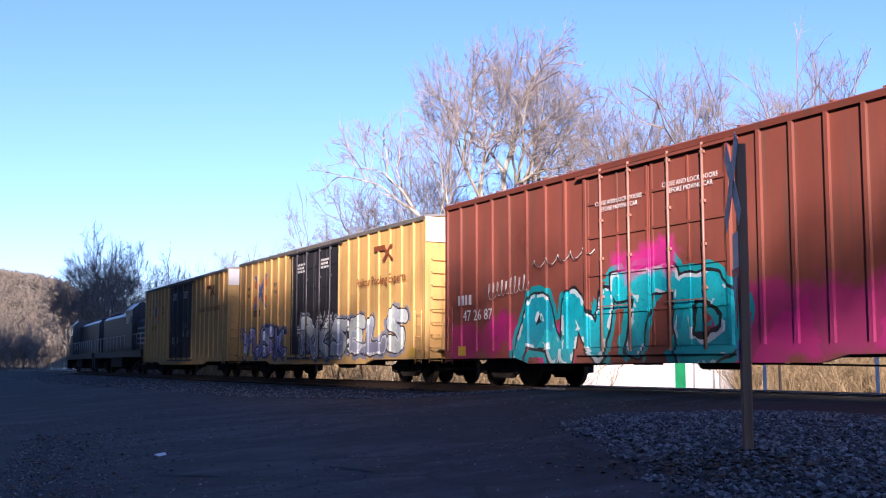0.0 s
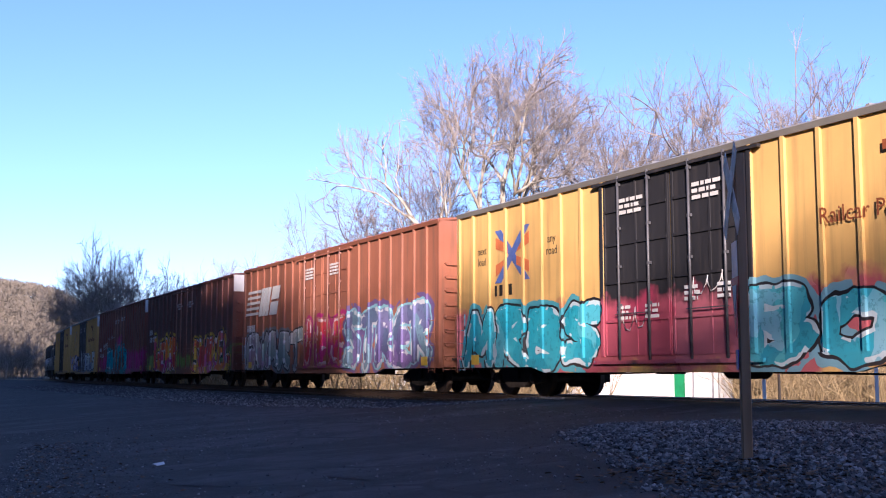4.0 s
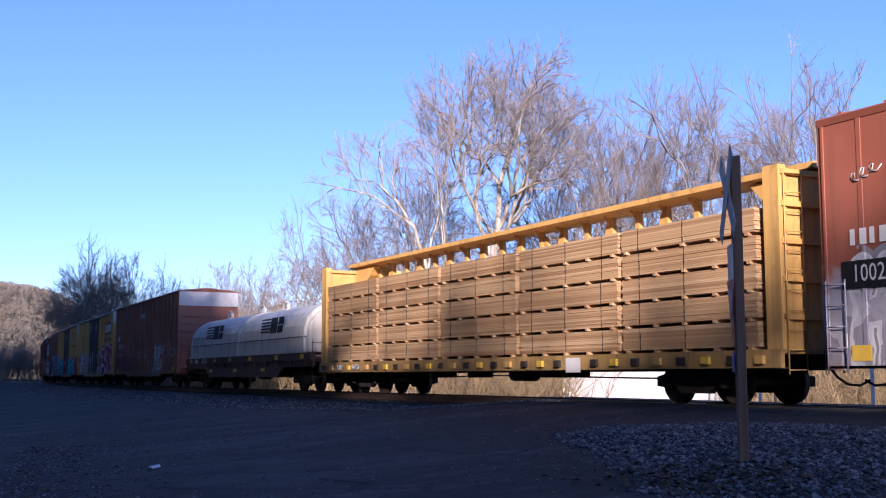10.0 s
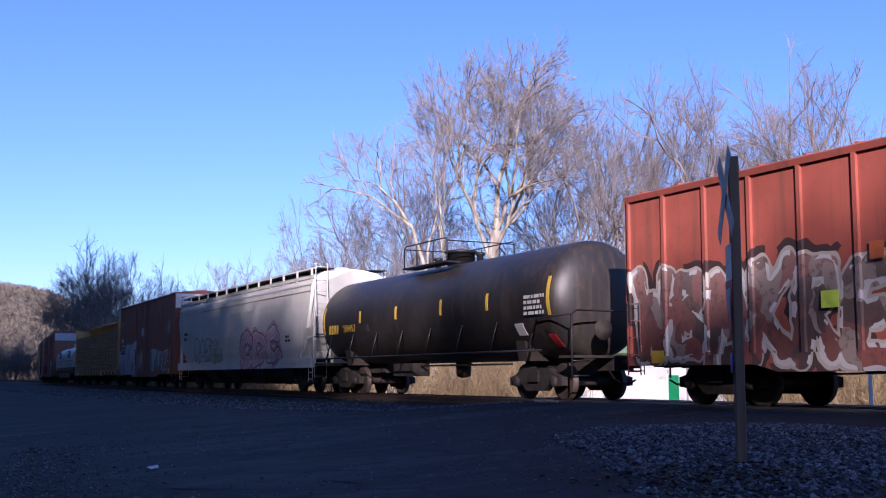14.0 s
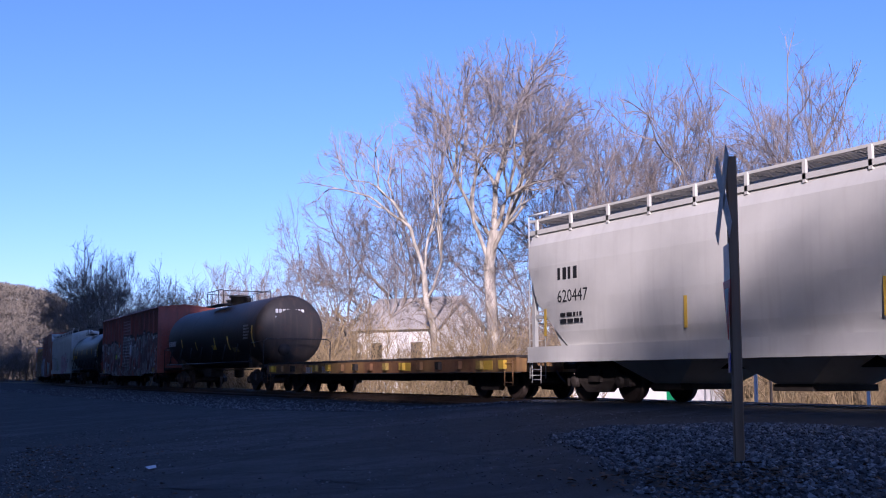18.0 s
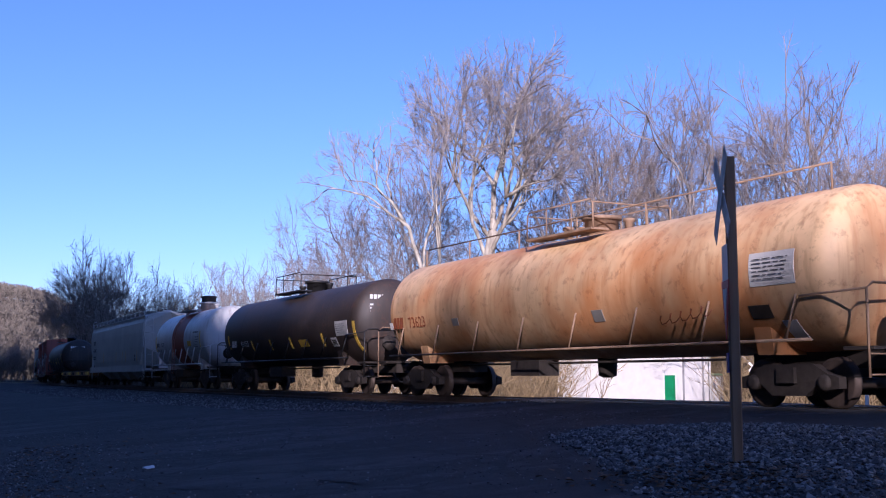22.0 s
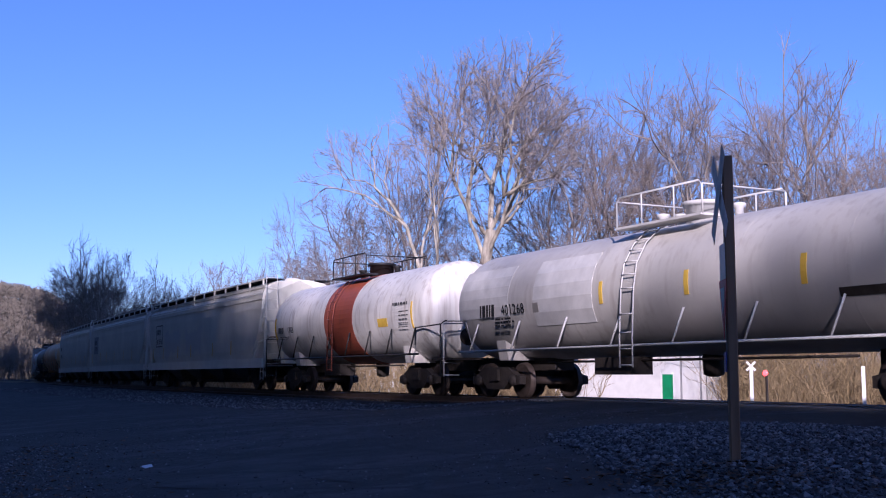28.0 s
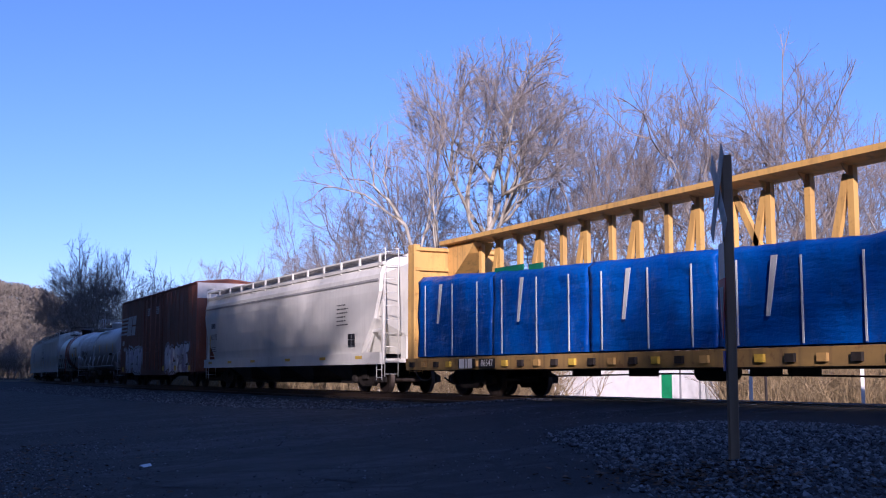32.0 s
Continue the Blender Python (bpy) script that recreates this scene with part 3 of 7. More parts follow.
# ---- the crossing sign by the road ----
def sign_post():
    base = Vector((-9.66, -7.78, patch_z(-9.66, -7.78)))
    post = thing("crossing_sign", "weathered wooden crossing sign post seen edge on", "sign", m=Matrix.Translation(base) @ pose(0, 0, 0, 0, 0, -32))
    n = Nodes("weathered_post_wood")
    c = n.ramp(n.noise(3, 5, stretch=(1.0, 1.0, 0.08)), [(0.3, (0.14, 0.09, 0.05)), (0.7, (0.34, 0.225, 0.13))])
    n.bump(n.noise(25, 4, stretch=(1.0, 1.0, 0.05)), 0.6, 0.01)
    wood = n.done(c, 0.85)
    metal = plain("faded_sign_face", (0.66, 0.58, 0.52), 0.6, 0.0, var=0.3, scale=7)
    back = plain("bare_sign_metal", (0.56, 0.52, 0.49), 0.5, 0.2, var=0.2)
    bm = bmesh.new()
    prism(bm, ((-0.055, -0.043), (-0.043, -0.055), (0.043, -0.055), (0.055, -0.043), (0.055, 0.043), (0.043, 0.055), (-0.043, 0.055), (-0.055, 0.043)), -0.3, 3.42, "z")
    part("post", bm, wood, post)
    for k, tilt in enumerate((47, -47)):
        bm = bmesh.new()
        box(bm, -0.61, 0.61, -0.003, 0.003, -0.112, 0.112)
        ob = part("crossbuck_blade", bm, metal, post, "faded white sign blade")
        ob.matrix_basis = pose(0, -0.095 - 0.014 * k, 2.98, 0, tilt, 0)
    for z0, z1, x, m, y in ((2.02, 2.42, 0.17, back, -0.08), (1.36, 2.02, 0.23, M_RED, -0.082)):
        bm = bmesh.new()
        if m is M_RED:
            prism(bm, ((-x, z1), (x, z1), (0.0, z0)), y - 0.004, y + 0.004, "y")
            ob = part("yield_sign", bm, m, post, "faded red and white triangular sign")
            bm = bmesh.new()
            prism(bm, ((-x * 0.55, z1 - 0.09), (x * 0.55, z1 - 0.09), (0.0, z0 + 0.22)), y - 0.009, y - 0.006, "y")
            part("sign_centre", bm, M_WORN_WHITE, ob, "white centre of the sign")
        else:
            box(bm, -x, x, y - 0.003, y + 0.003, z0, z1)
            part("notice_plate", bm, m, post)
    blue = plain("blue_enamel", (0.02, 0.03, 0.28), 0.4)
    boxes("number_plate", blue, post, (-0.075, 0.06, -0.079, -0.072, 1.0, 1.22), label="small blue plate")


sign_post()


# ---- trees ----
def grow_tree(name, seed, height, spread, bare, limbs=4, forks=7, part_at=0.42, lean=0.0, trunk_r=None, bark=None, fine=0.010, leader=True):
    """Trunk and crown meshes of a leafless tree that forks again and again, with short twigs along the outer wood."""
    rnd = random.Random(seed)
    tv, tf, cv, cf, wood = [], [], [], [], []

    def limb(verts, faces, pts, r0, r1, sides):
        base, n = len(verts), len(pts)
        for i, p in enumerate(pts):
            d = (pts[min(i + 1, n - 1)] - pts[max(i - 1, 0)]).normalized()
            u = d.orthogonal().normalized()
            w = d.cross(u)
            r = r0 + (r1 - r0) * i / (n - 1)
            for k in range(sides):
                a = 2 * math.pi * k / sides
                verts.append(tuple(p + (u * math.cos(a) + w * math.sin(a)) * r))
        for i in range(n - 1):
            for k in range(sides):
                a, b = base + i * sides + k, base + i * sides + (k + 1) % sides
                faces.append((a, b, b + sides, a + sides))

    def aside(d, angle):
        side = d.orthogonal().normalized()
        side.rotate(Matrix.Rotation(rnd.uniform(0, 2 * math.pi), 3, d))
        return (d * math.cos(angle) + side * math.sin(angle)).normalized()

    def crown_wood(pts, r0, r1, sides, young):
        have = len(cf)
        limb(cv, cf, pts, r0, r1, sides)
        wood.extend([young] * (len(cf) - have))

    def branch(p, d, length, r, level):
        pts, dd = [p], d
        for _ in range(3 if level < 3 else 2):
            w = 0.17 if level < 4 else 0.14
            dd = (dd + Vector((rnd.gauss(0, w), rnd.gauss(0, w), rnd.gauss(0, w) + (0.05 if level < 3 else 0.015)))).normalized()
            pts.append(pts[-1] + dd * length / (3 if level < 3 else 2))
        end = max(r * 0.8, fine)
        crown_wood(pts, r, end, 6 if level < 2 else (4 if level < 4 else 3), 0 if level < 4 else 1)
        if level >= 2:
            for _ in range(2 if level < forks else 4):
                j = rnd.randrange(len(pts) - 1)
                at = pts[j].lerp(pts[j + 1], rnd.random())
                way = aside(dd, rnd.uniform(0.4, 0.95))
                ln = length * rnd.uniform(0.45, 0.9)
                mid = at + way * ln * 0.5
                tip = mid + (way + Vector((rnd.gauss(0, 0.2), rnd.gauss(0, 0.2), 0.15))).normalized() * ln * 0.5
                crown_wood([at, mid, tip], fine * 1.1, fine * 0.6, 3, 1)
        if level >= forks:
            return
        q = pts[-1]
        branch(q, aside(dd, abs(rnd.gauss(part_at * 0.45, 0.1))), length * rnd.uniform(0.80, 0.92), end, level + 1)
        for _ in range(1 if rnd.random() < 0.72 else 2):
            branch(q, aside(dd, rnd.uniform(part_at * 0.9, part_at * 1.7)), length * rnd.uniform(0.62, 0.85), max(end * 0.72, fine), level + 1)

    r0 = trunk_r or height * 0.0125
    start = (1 - bare) * height * 0.235
    pts = [Vector((0, 0, -0.4))]
    for i in range(5):
        z = bare * height * (i + 1) / 5
        pts.append(Vector((lean * z + rnd.gauss(0, 0.006) * height, rnd.gauss(0, 0.006) * height, z)))
    limb(tv, tf, pts, r0, r0 * 0.72, 9)
    up = (pts[-1] - pts[-2]).normalized()
    if leader:
        branch(pts[-1], aside(up, 0.08), start, r0 * 0.6, 0)
    turn = rnd.uniform(0, 6.28)
    for i in range(limbs):
        k = i / max(limbs - 1, 1)
        at = pts[-2].lerp(pts[-1], k)
        a = turn + i * 2.4
        tilt = rnd.uniform(0.55, 1.0) * part_at * 2.0
        d = (up * math.cos(tilt) + Vector((math.cos(a), math.sin(a), 0)) * math.sin(tilt)).normalized()
        branch(at, d, start * rnd.uniform(0.8, 1.05), r0 * 0.42, 0)
    # bring the crown to its height and width
    high = sorted(v[2] for v in cv)[int(len(cv) * 0.9985)]
    foot = bare * height
    wide = sorted(abs(v[0] - lean * v[2]) for v in cv)[int(len(cv) * 0.97)]
    kz = (height - foot) / (high - foot)
    kx = min(max(height * spread / wide, kz * 0.75), kz * 1.25)
    cv = [(lean * v[2] + (v[0] - lean * v[2]) * kx, v[1] * kx, foot + (v[2] - foot) * kz if v[2] > foot else v[2]) for v in cv]
    out = []
    for nm, v, f in (("trunk", tv, tf), ("crown", cv, cf)):
        me = bpy.data.meshes.new(name + "_" + nm)
        me.from_pydata(v, [], f)
        me.materials.append(bark or M_BARK)
        if nm == "crown":
            me.materials.append(M_TWIG if bark is None else M_SYCTWIG)
            me.polygons.foreach_set("material_index", wood)
        me.polygons.foreach_set("use_smooth", [True] * len(f))
        out.append((nm, me))
    return out


TREE_KINDS = [grow_tree("tall", 11, 20, 0.24, 0.28, 3, 6, 0.46, fine=0.008), grow_tree("broad", 12, 17, 0.33, 0.20, 4, 6, 0.50, fine=0.008),
              grow_tree("slim", 13, 18, 0.21, 0.25, 3, 6, 0.42, fine=0.008), grow_tree("leaning", 14, 15, 0.28, 0.25, 3, 6, 0.48, lean=0.14, fine=0.008),
              grow_tree("twiggy", 15, 14, 0.36, 0.08, 4, 6, 0.50, fine=0.008), grow_tree("bank", 16, 5, 0.34, 0.3, 4, 5, 0.48, fine=0.010),
              grow_tree("bank_tall", 17, 15, 0.34, 0.15, 4, 4, 0.48, fine=0.03),
              grow_tree("far", 18, 14, 0.30, 0.14, 5, 5, 0.46, fine=0.016)]
SYCAMORE = grow_tree("sycamore", 29, 24, 0.22, 0.46, 5, 7, 0.46, 0.0, 0.46, M_SYCAMORE, 0.0105)
SYCAMORE_LEANING = grow_tree("leaning_sycamore", 33, 20, 0.17, 0.42, 2, 6, 0.42, 0.16, 0.25, M_SYCAMORE, 0.010)


def stand_tree(kind, x, y, h, turn, label, group="", name="tree", tilt=0.0):
    meshes, full = (SYCAMORE, 24) if kind == -1 else (SYCAMORE_LEANING, 20) if kind == -2 else (TREE_KINDS[kind], (20, 17, 18, 15, 14, 5, 15, 14)[kind])
    k = h / full
    ob = thing(name, label, "tree", group, pose(x, y, land(x, y) - 0.1, tilt, 0, turn) @ Matrix.Scale(k, 4))
    for nm, me in meshes:
        p = new(nm, me)
        p.parent = ob
    return ob


stand_tree(-1, *toward(30.1, 76), 25.6, 40, "tall pale-barked leafless sycamore behind the railway", name="sycamore_tree")
stand_tree(-2, *toward(27.6, 76), 21.0, -118, "pale-barked leafless sycamore leaning over the brush", name="sycamore_tree")
BEHIND = [(21.2, 96, 13, 1), (22.8, 86, 16, 2), (24.3, 84, 18, 1), (25.8, 90, 20, 0), (27.0, 86, 17, 4), (31.8, 84, 17, 4), (33.4, 84, 23.5, 1),
          (35.2, 88, 22, 2), (36.6, 84, 24.5, 1), (38.4, 88, 24, 0), (40.2, 84, 24, 2), (41.6, 90, 23, 4), (43.2, 84, 25.5, 1), (45.0, 88, 25, 0), (46.8, 84, 22, 2),
          (48.6, 80, 18, 1), (50.6, 86, 18, 0), (34.4, 80, 12, 4), (39.4, 80, 12, 4), (44.2, 70, 11, 4), (29.4, 68, 9, 4), (47.7, 68, 11, 4)]
for i, (deg, dist, h, kind) in enumerate(BEHIND):
    stand_tree(kind, *toward(deg, dist), h, i * 77, "tall leafless tree lit by low sun" if h > 14 else "short twiggy leafless tree", "trees behind the railway")
LEFT = [(19.2, 118, 13.5, 1), (18.0, 124, 14, 7), (17.0, 130, 14.2, 0), (15.9, 135, 11.5, 7), (14.6, 150, 13.5, 1), (13.3, 155, 13.6, 7), (12.7, 158, 16, 7),
        (11.9, 160, 17.5, 0), (11.2, 163, 19.2, 7), (10.9, 158, 17, 7), (10.4, 158, 16.5, 7), (9.9, 165, 16, 7), (9.4, 166, 14, 7), (9.0, 168, 12, 7), (12.3, 150, 12, 7), (10.6, 150, 12, 7)]
for i, (deg, dist, h, kind) in enumerate(LEFT):
    stand_tree(kind, *toward(deg, dist), h * 1.06, i * 61 + 20, "leafless tree in shade along the curve", "trees along the curve")


def brush(name, seed, n, w, d, h, bark):
    """A tangle of leaning dry stems that fork into fine side shoots."""
    rnd = random.Random(seed)
    v, f = [], []

    def stem(st, dr, ln, r, level):
        mid = st + dr * ln * 0.55
        bow = (dr + Vector((rnd.gauss(0, 0.3), rnd.gauss(0, 0.3), rnd.gauss(0.05, 0.2)))).normalized()
        b, u = len(v), dr.orthogonal().normalized()
        w2 = dr.cross(u)
        for c, rr in ((st, r), (mid, r * 0.7), (mid + bow * ln * 0.45, r * 0.35)):
            for a in (0, 2.1, 4.2):
                v.append(tuple(c + (u * math.cos(a) + w2 * math.sin(a)) * rr))
        for k in (0, 3):
            for a in range(3):
                f.append((b + k + a, b + k + (a + 1) % 3, b + k + 3 + (a + 1) % 3, b + k + 3 + a))
        if level < 2:
            for _ in range(4 - level):
                at = st.lerp(mid, rnd.uniform(0.3, 1.0)) if rnd.random() < 0.5 else mid.lerp(mid + bow * ln * 0.45, rnd.random())
                out = (dr + Vector((rnd.gauss(0, 0.65), rnd.gauss(0, 0.65), rnd.gauss(0.1, 0.4)))).normalized()
                stem(at, out, ln * rnd.uniform(0.3, 0.55), r * 0.55, level + 1)

    for _ in range(n):
        stem(Vector((rnd.uniform(-w, w), rnd.uniform(-d, d), -0.3)), Vector((rnd.gauss(0, 0.42), rnd.gauss(0, 0.42), 1)).normalized(), h * rnd.uniform(0.35, 1.0), rnd.uniform(0.012, 0.026), 0)
    me = bpy.data.meshes.new(name)
    me.from_pydata(v, [], f)
    me.materials.append(bark)
    return me


BRUSH = [brush("brush", 5 + i, n, 3.2, 2.2, h, m) for i, (n, h, m) in enumerate(((52, 4.0, M_DRYSTEM), (34, 5.2, M_DRYSTEM), (80, 2.2, M_DRYSTEM), (34, 5.2, M_SHADESTEM)))]
rnd = random.Random(9)
for i in range(110):
    deg = 16 + 36 * (i + rnd.random()) / 110
    d = rnd.uniform(56, 74) if deg > 24 else rnd.uniform(75, 105)
    if 31.5 < deg < 43.5 and d < 78:
        d = rnd.uniform(78, 92)
    if (24.2 < deg < 28.4 and i % 3) or (36.6 < deg < 38.8 and i % 2):
        continue
    x, y = toward(deg, d)
    ob = new("brush", BRUSH[i % 3])
    ob.matrix_world = pose(x, y, land(x, y), 0, 0, rnd.uniform(0, 360)) @ Matrix.Scale(rnd.uniform(0.8, 1.6), 4)
    tagged(ob, "thicket of dry tan winter brush", "shrub", "brush behind the railway", "stuff")


for i in range(60):
    p = on_line(-100 - 90 * i / 60, rnd.uniform(5.5, 15))[0]
    ob = new("brush", BRUSH[3])
    ob.matrix_world = pose(p.x, p.y, land(p.x, p.y), 0, 0, rnd.uniform(0, 360)) @ Matrix.Scale(rnd.uniform(1.0, 1.9), 4)
    tagged(ob, "dark thicket in shade along the curve", "shrub", "brush along the curve", "stuff")
for i in range(34):
    x, y = toward(3.5 + 4.2 * i / 34, rnd.uniform(185, 260))
    if i % 2:
        ob = new("brush", BRUSH[3])
        ob.matrix_world = pose(x, y, land(x, y), 0, 0, rnd.uniform(0, 360)) @ Matrix.Scale(rnd.uniform(1.3, 2.0), 4)
        tagged(ob, "dark thicket in shade where the road ends", "shrub", "brush along the curve", "stuff")
    else:
        stand_tree(7, x, y, rnd.uniform(5.5, 9.0), i * 40, "small leafless tree in shade", "trees along the curve")


# unseen bank behind the road: its trees are added to shade the road and dapple the train
SHADE_TREES = [(55.0, -52.5, 3.9, 5), (58.0, -53, 5.8, 5), (60.8, -52, 5.5, 5), (63.4, -53, 4.4, 5), (71.5, -52, 5.8, 5), (72.6, -53.2, 6.8, 5), (73.8, -52.2, 6.6, 5), (78, -53, 5.0, 5)]
for i in range(78):
    u, back = (i + 0.5) / 78, 4.0 * (i * 7 % 5) / 4
    SHADE_TREES.append((0 + 48 * u + 1.73 * back, -50.5 - back, 8 * (1 - u) + 2.6 + 1.2 * math.sin(i * 2.3) + 0.73 * back, 6))
for i, (x, y, h, kind) in enumerate(SHADE_TREES):
    stand_tree(kind, x, y, h, i * 50, "unseen leafless tree on the bank, added to shade the train", "trees on the bank")


def sheet_z(x, y):
    """The height of the ground sheet itself, between its corners."""
    i = min(max(bisect(XS, x) - 1, 0), len(XS) - 2)
    j = min(max(bisect(YS, y) - 1, 0), len(YS) - 2)
    u, w = (x - XS[i]) / (XS[i + 1] - XS[i]), (y - YS[j]) / (YS[j + 1] - YS[j])
    a = land(XS[i], YS[j]) * (1 - u) + land(XS[i + 1], YS[j]) * u
    b = land(XS[i], YS[j + 1]) * (1 - u) + land(XS[i + 1], YS[j + 1]) * u
    return a * (1 - w) + b * w


def bisect(a, v):
    lo, hi = 0, len(a)
    while lo < hi:
        m = (lo + hi) // 2
        lo, hi = (m + 1, hi) if a[m] <= v else (lo, m)
    return lo


def woods(name, label, n, place, size, seed, sprays=60, thick=0.02):
    """Far leafless woods: every tree a stem with a fan of steep branches, all in one mesh."""
    rnd = random.Random(seed)
    v, f = [], []
    def stick(p, q, r):
        b = len(v)
        d = (q - p).normalized()
        u = d.orthogonal().normalized()
        w = d.cross(u)
        for c, rr in ((p, r), (q, r * 0.35)):
            for a in (0, 2.1, 4.2):
                v.append(tuple(c + (u * math.cos(a) + w * math.sin(a)) * rr))
        for a in range(3):
            f.append((b + a, b + (a + 1) % 3, b + 3 + (a + 1) % 3, b + 3 + a))
    for _ in range(n):
        x, y = place(rnd)
        h = rnd.uniform(*size)
        base = Vector((x, y, sheet_z(x, y) - 0.3))
        top = base + Vector((rnd.gauss(0, 0.05) * h, rnd.gauss(0, 0.05) * h, h))
        stick(base, top, h * 0.012)
        for k in range(sprays):
            # short sprays of twigs spread through a rounded crown
            a, c, q = rnd.uniform(0, 6.28), rnd.uniform(-1, 1), rnd.random() ** 0.4
            e = math.sqrt(1 - c * c) * q
            s = base + Vector((math.cos(a) * e * 0.3 * h, math.sin(a) * e * 0.3 * h, h * (0.64 + 0.36 * c * q)))
            up = Vector((math.cos(a) * 0.5, math.sin(a) * 0.5, rnd.uniform(0.2, 1.1))).normalized()
            side = up.orthogonal().normalized()
            side.rotate(Matrix.Rotation(rnd.uniform(0, 3.14), 3, up))
            b = len(v)
            for p in (s - up * h * 0.05, s + up * h * 0.07 + side * h * 0.03, s + up * h * 0.09 - side * h * thick):
                v.append(tuple(p))
            f.append((b, b + 1, b + 2))
    me = bpy.data.meshes.new(name)
    me.from_pydata(v, [], f)
    me.materials.append(M_FARWOOD)
    return tagged(new(name, me), label, "woods", kind="stuff")


def west_hill(rnd):
    d, a = rnd.uniform(600, 950), rnd.uniform(4.0, 12.5)
    return toward(a, d)


def east_hill(rnd):
    return toward(rnd.uniform(19, 53), rnd.uniform(125, 300))


woods("hill_woods", "brown leafless woods on the far hill", 4200, west_hill, (5, 12), 41, 60, 0.022)
woods("slope_woods", "brown leafless woods on the slope behind the trees", 800, east_hill, (6, 11), 42, 70, 0.012)


# ---- buildings beyond the line ----
def shed():
    """White shed with a green roof, a green door and a lean power mast."""
    wall = plain("white_siding", (0.72, 0.71, 0.69), 0.7, var=0.08, scale=2)
    roof = plain("green_metal_roof", (0.22, 0.33, 0.19), 0.5, 0.2, var=0.15, scale=1.5)
    green = plain("green_door_paint", (0.02, 0.25, 0.09), 0.5)
    grey = plain("grey_trim", (0.25, 0.25, 0.26), 0.7)
    ob = thing("shed", "white-walled shed with a shallow green metal roof", "shed", m=pose(-58.6, 27.8, -1.5, 0, 0, 16))
    # local x runs along the ridge, minus x is the end away from the gable that is seen
    L, W, EAVE, TOP = 8.2, 5.0, 3.72, 5.35
    bm = bmesh.new()
    prism(bm, ((-W / 2, -0.3), (W / 2, -0.3), (W / 2, EAVE), (0, TOP - 0.08), (-W / 2, EAVE)), -L / 2, L / 2, "x")
    part("wall", bm, wall, ob)
    for s in (-1, 1):
        bm = bmesh.new()
        prism(bm, ((s * (W / 2 + 0.35), EAVE - 0.18), (s * (W / 2 + 0.35), EAVE - 0.08), (0, TOP + 0.1), (0, TOP)), -L / 2 - 0.3, L / 2 + 0.35, "x")
        part("roof", bm, roof, ob)
        bm = bmesh.new()
        prism(bm, ((s * (W / 2 + 0.36), EAVE - 0.34), (s * (W / 2 + 0.36), EAVE - 0.16), (0, TOP + 0.02), (0, TOP - 0.16)), L / 2 + 0.36, L / 2 + 0.40, "x")
        part("bargeboard", bm, grey, ob, "grey bargeboard")
    d = boxes("door", green, ob, (L / 2 + 0.01, L / 2 + 0.06, -2.42, -1.32, 0, 2.2), label="green door")
    boxes("door_frame", M_WHITE, d, (L / 2 + 0.01, L / 2 + 0.075, -2.49, -2.42, 0, 2.3), (L / 2 + 0.01, L / 2 + 0.075, -1.32, -1.2, 0, 2.3))
    boxes("annex_wall", wall, ob, (-L / 2, L / 2 - 0.4, W / 2, W / 2 + 2.1, -0.3, 2.2), label="low white annex")
    boxes("annex_roof", roof, ob, (-L / 2 - 0.1, L / 2 - 0.25, W / 2, W / 2 + 2.2, 2.2, 2.32))
    for yy in (-0.5, 1.6):
        boxes("downpipe", grey, ob, (L / 2 + 0.01, L / 2 + 0.09, yy, yy + 0.1, 0, 3.6))
    boxes("window", M_BLACK, ob, (L / 2 + 0.01, L / 2 + 0.03, -0.3, 0.3, 3.5, 3.95), label="small dark gable window")
    bm = bmesh.new()
    tube(bm, ((L / 2 + 0.2, 2.2, 0), (L / 2 + 0.2, 2.2, 6.3)), 0.06, 8)
    box(bm, L / 2 + 0.1, L / 2 + 0.3, 1.85, 2.75, 6.3, 6.55)
    box(bm, L / 2 + 0.1, L / 2 + 0.3, 2.05, 2.4, 4.2, 4.9)
    part("mast", bm, M_WORN_WHITE, ob, "white service mast with a meter box")
    return ob


shed()


def house(x, y, turn, size, wall_c, roof_c, label):
    w, d, h, top = size
    ob = thing("house", label, "house", m=pose(x, y, land(x, y) - 0.2, 0, 0, turn))
    bm = bmesh.new()
    prism(bm, ((-d / 2, -0.5), (d / 2, -0.5), (d / 2, h), (0, top), (-d / 2, h)), -w / 2, w / 2, "x")
    part("wall", bm, plain("house_siding", wall_c, 0.75, var=0.1), ob)
    rm = plain("house_shingles", roof_c, 0.85, var=0.2)
    for s in (-1, 1):
        bm = bmesh.new()
        prism(bm, ((s * (d / 2 + 0.4), h - 0.22), (s * (d / 2 + 0.4), h - 0.04), (0, top + 0.2), (0, top + 0.03)), -w / 2 - 0.3, w / 2 + 0.3, "x")
        part("roof", bm, rm, ob)
    for k in (-1, 1):
        win = boxes("window", M_BLACK, ob, (k * w / 4 - 0.5, k * w / 4 + 0.5, -d / 2 - 0.02, -d / 2 - 0.005, h * 0.45, h * 0.8))
        boxes("window_frame", M_WHITE, win, (k * w / 4 - 0.6, k * w / 4 - 0.5, -d / 2 - 0.04, -d / 2 - 0.004, h * 0.43, h * 0.82),
              (k * w / 4 + 0.5, k * w / 4 + 0.6, -d / 2 - 0.04, -d / 2 - 0.004, h * 0.43, h * 0.82))
    return ob


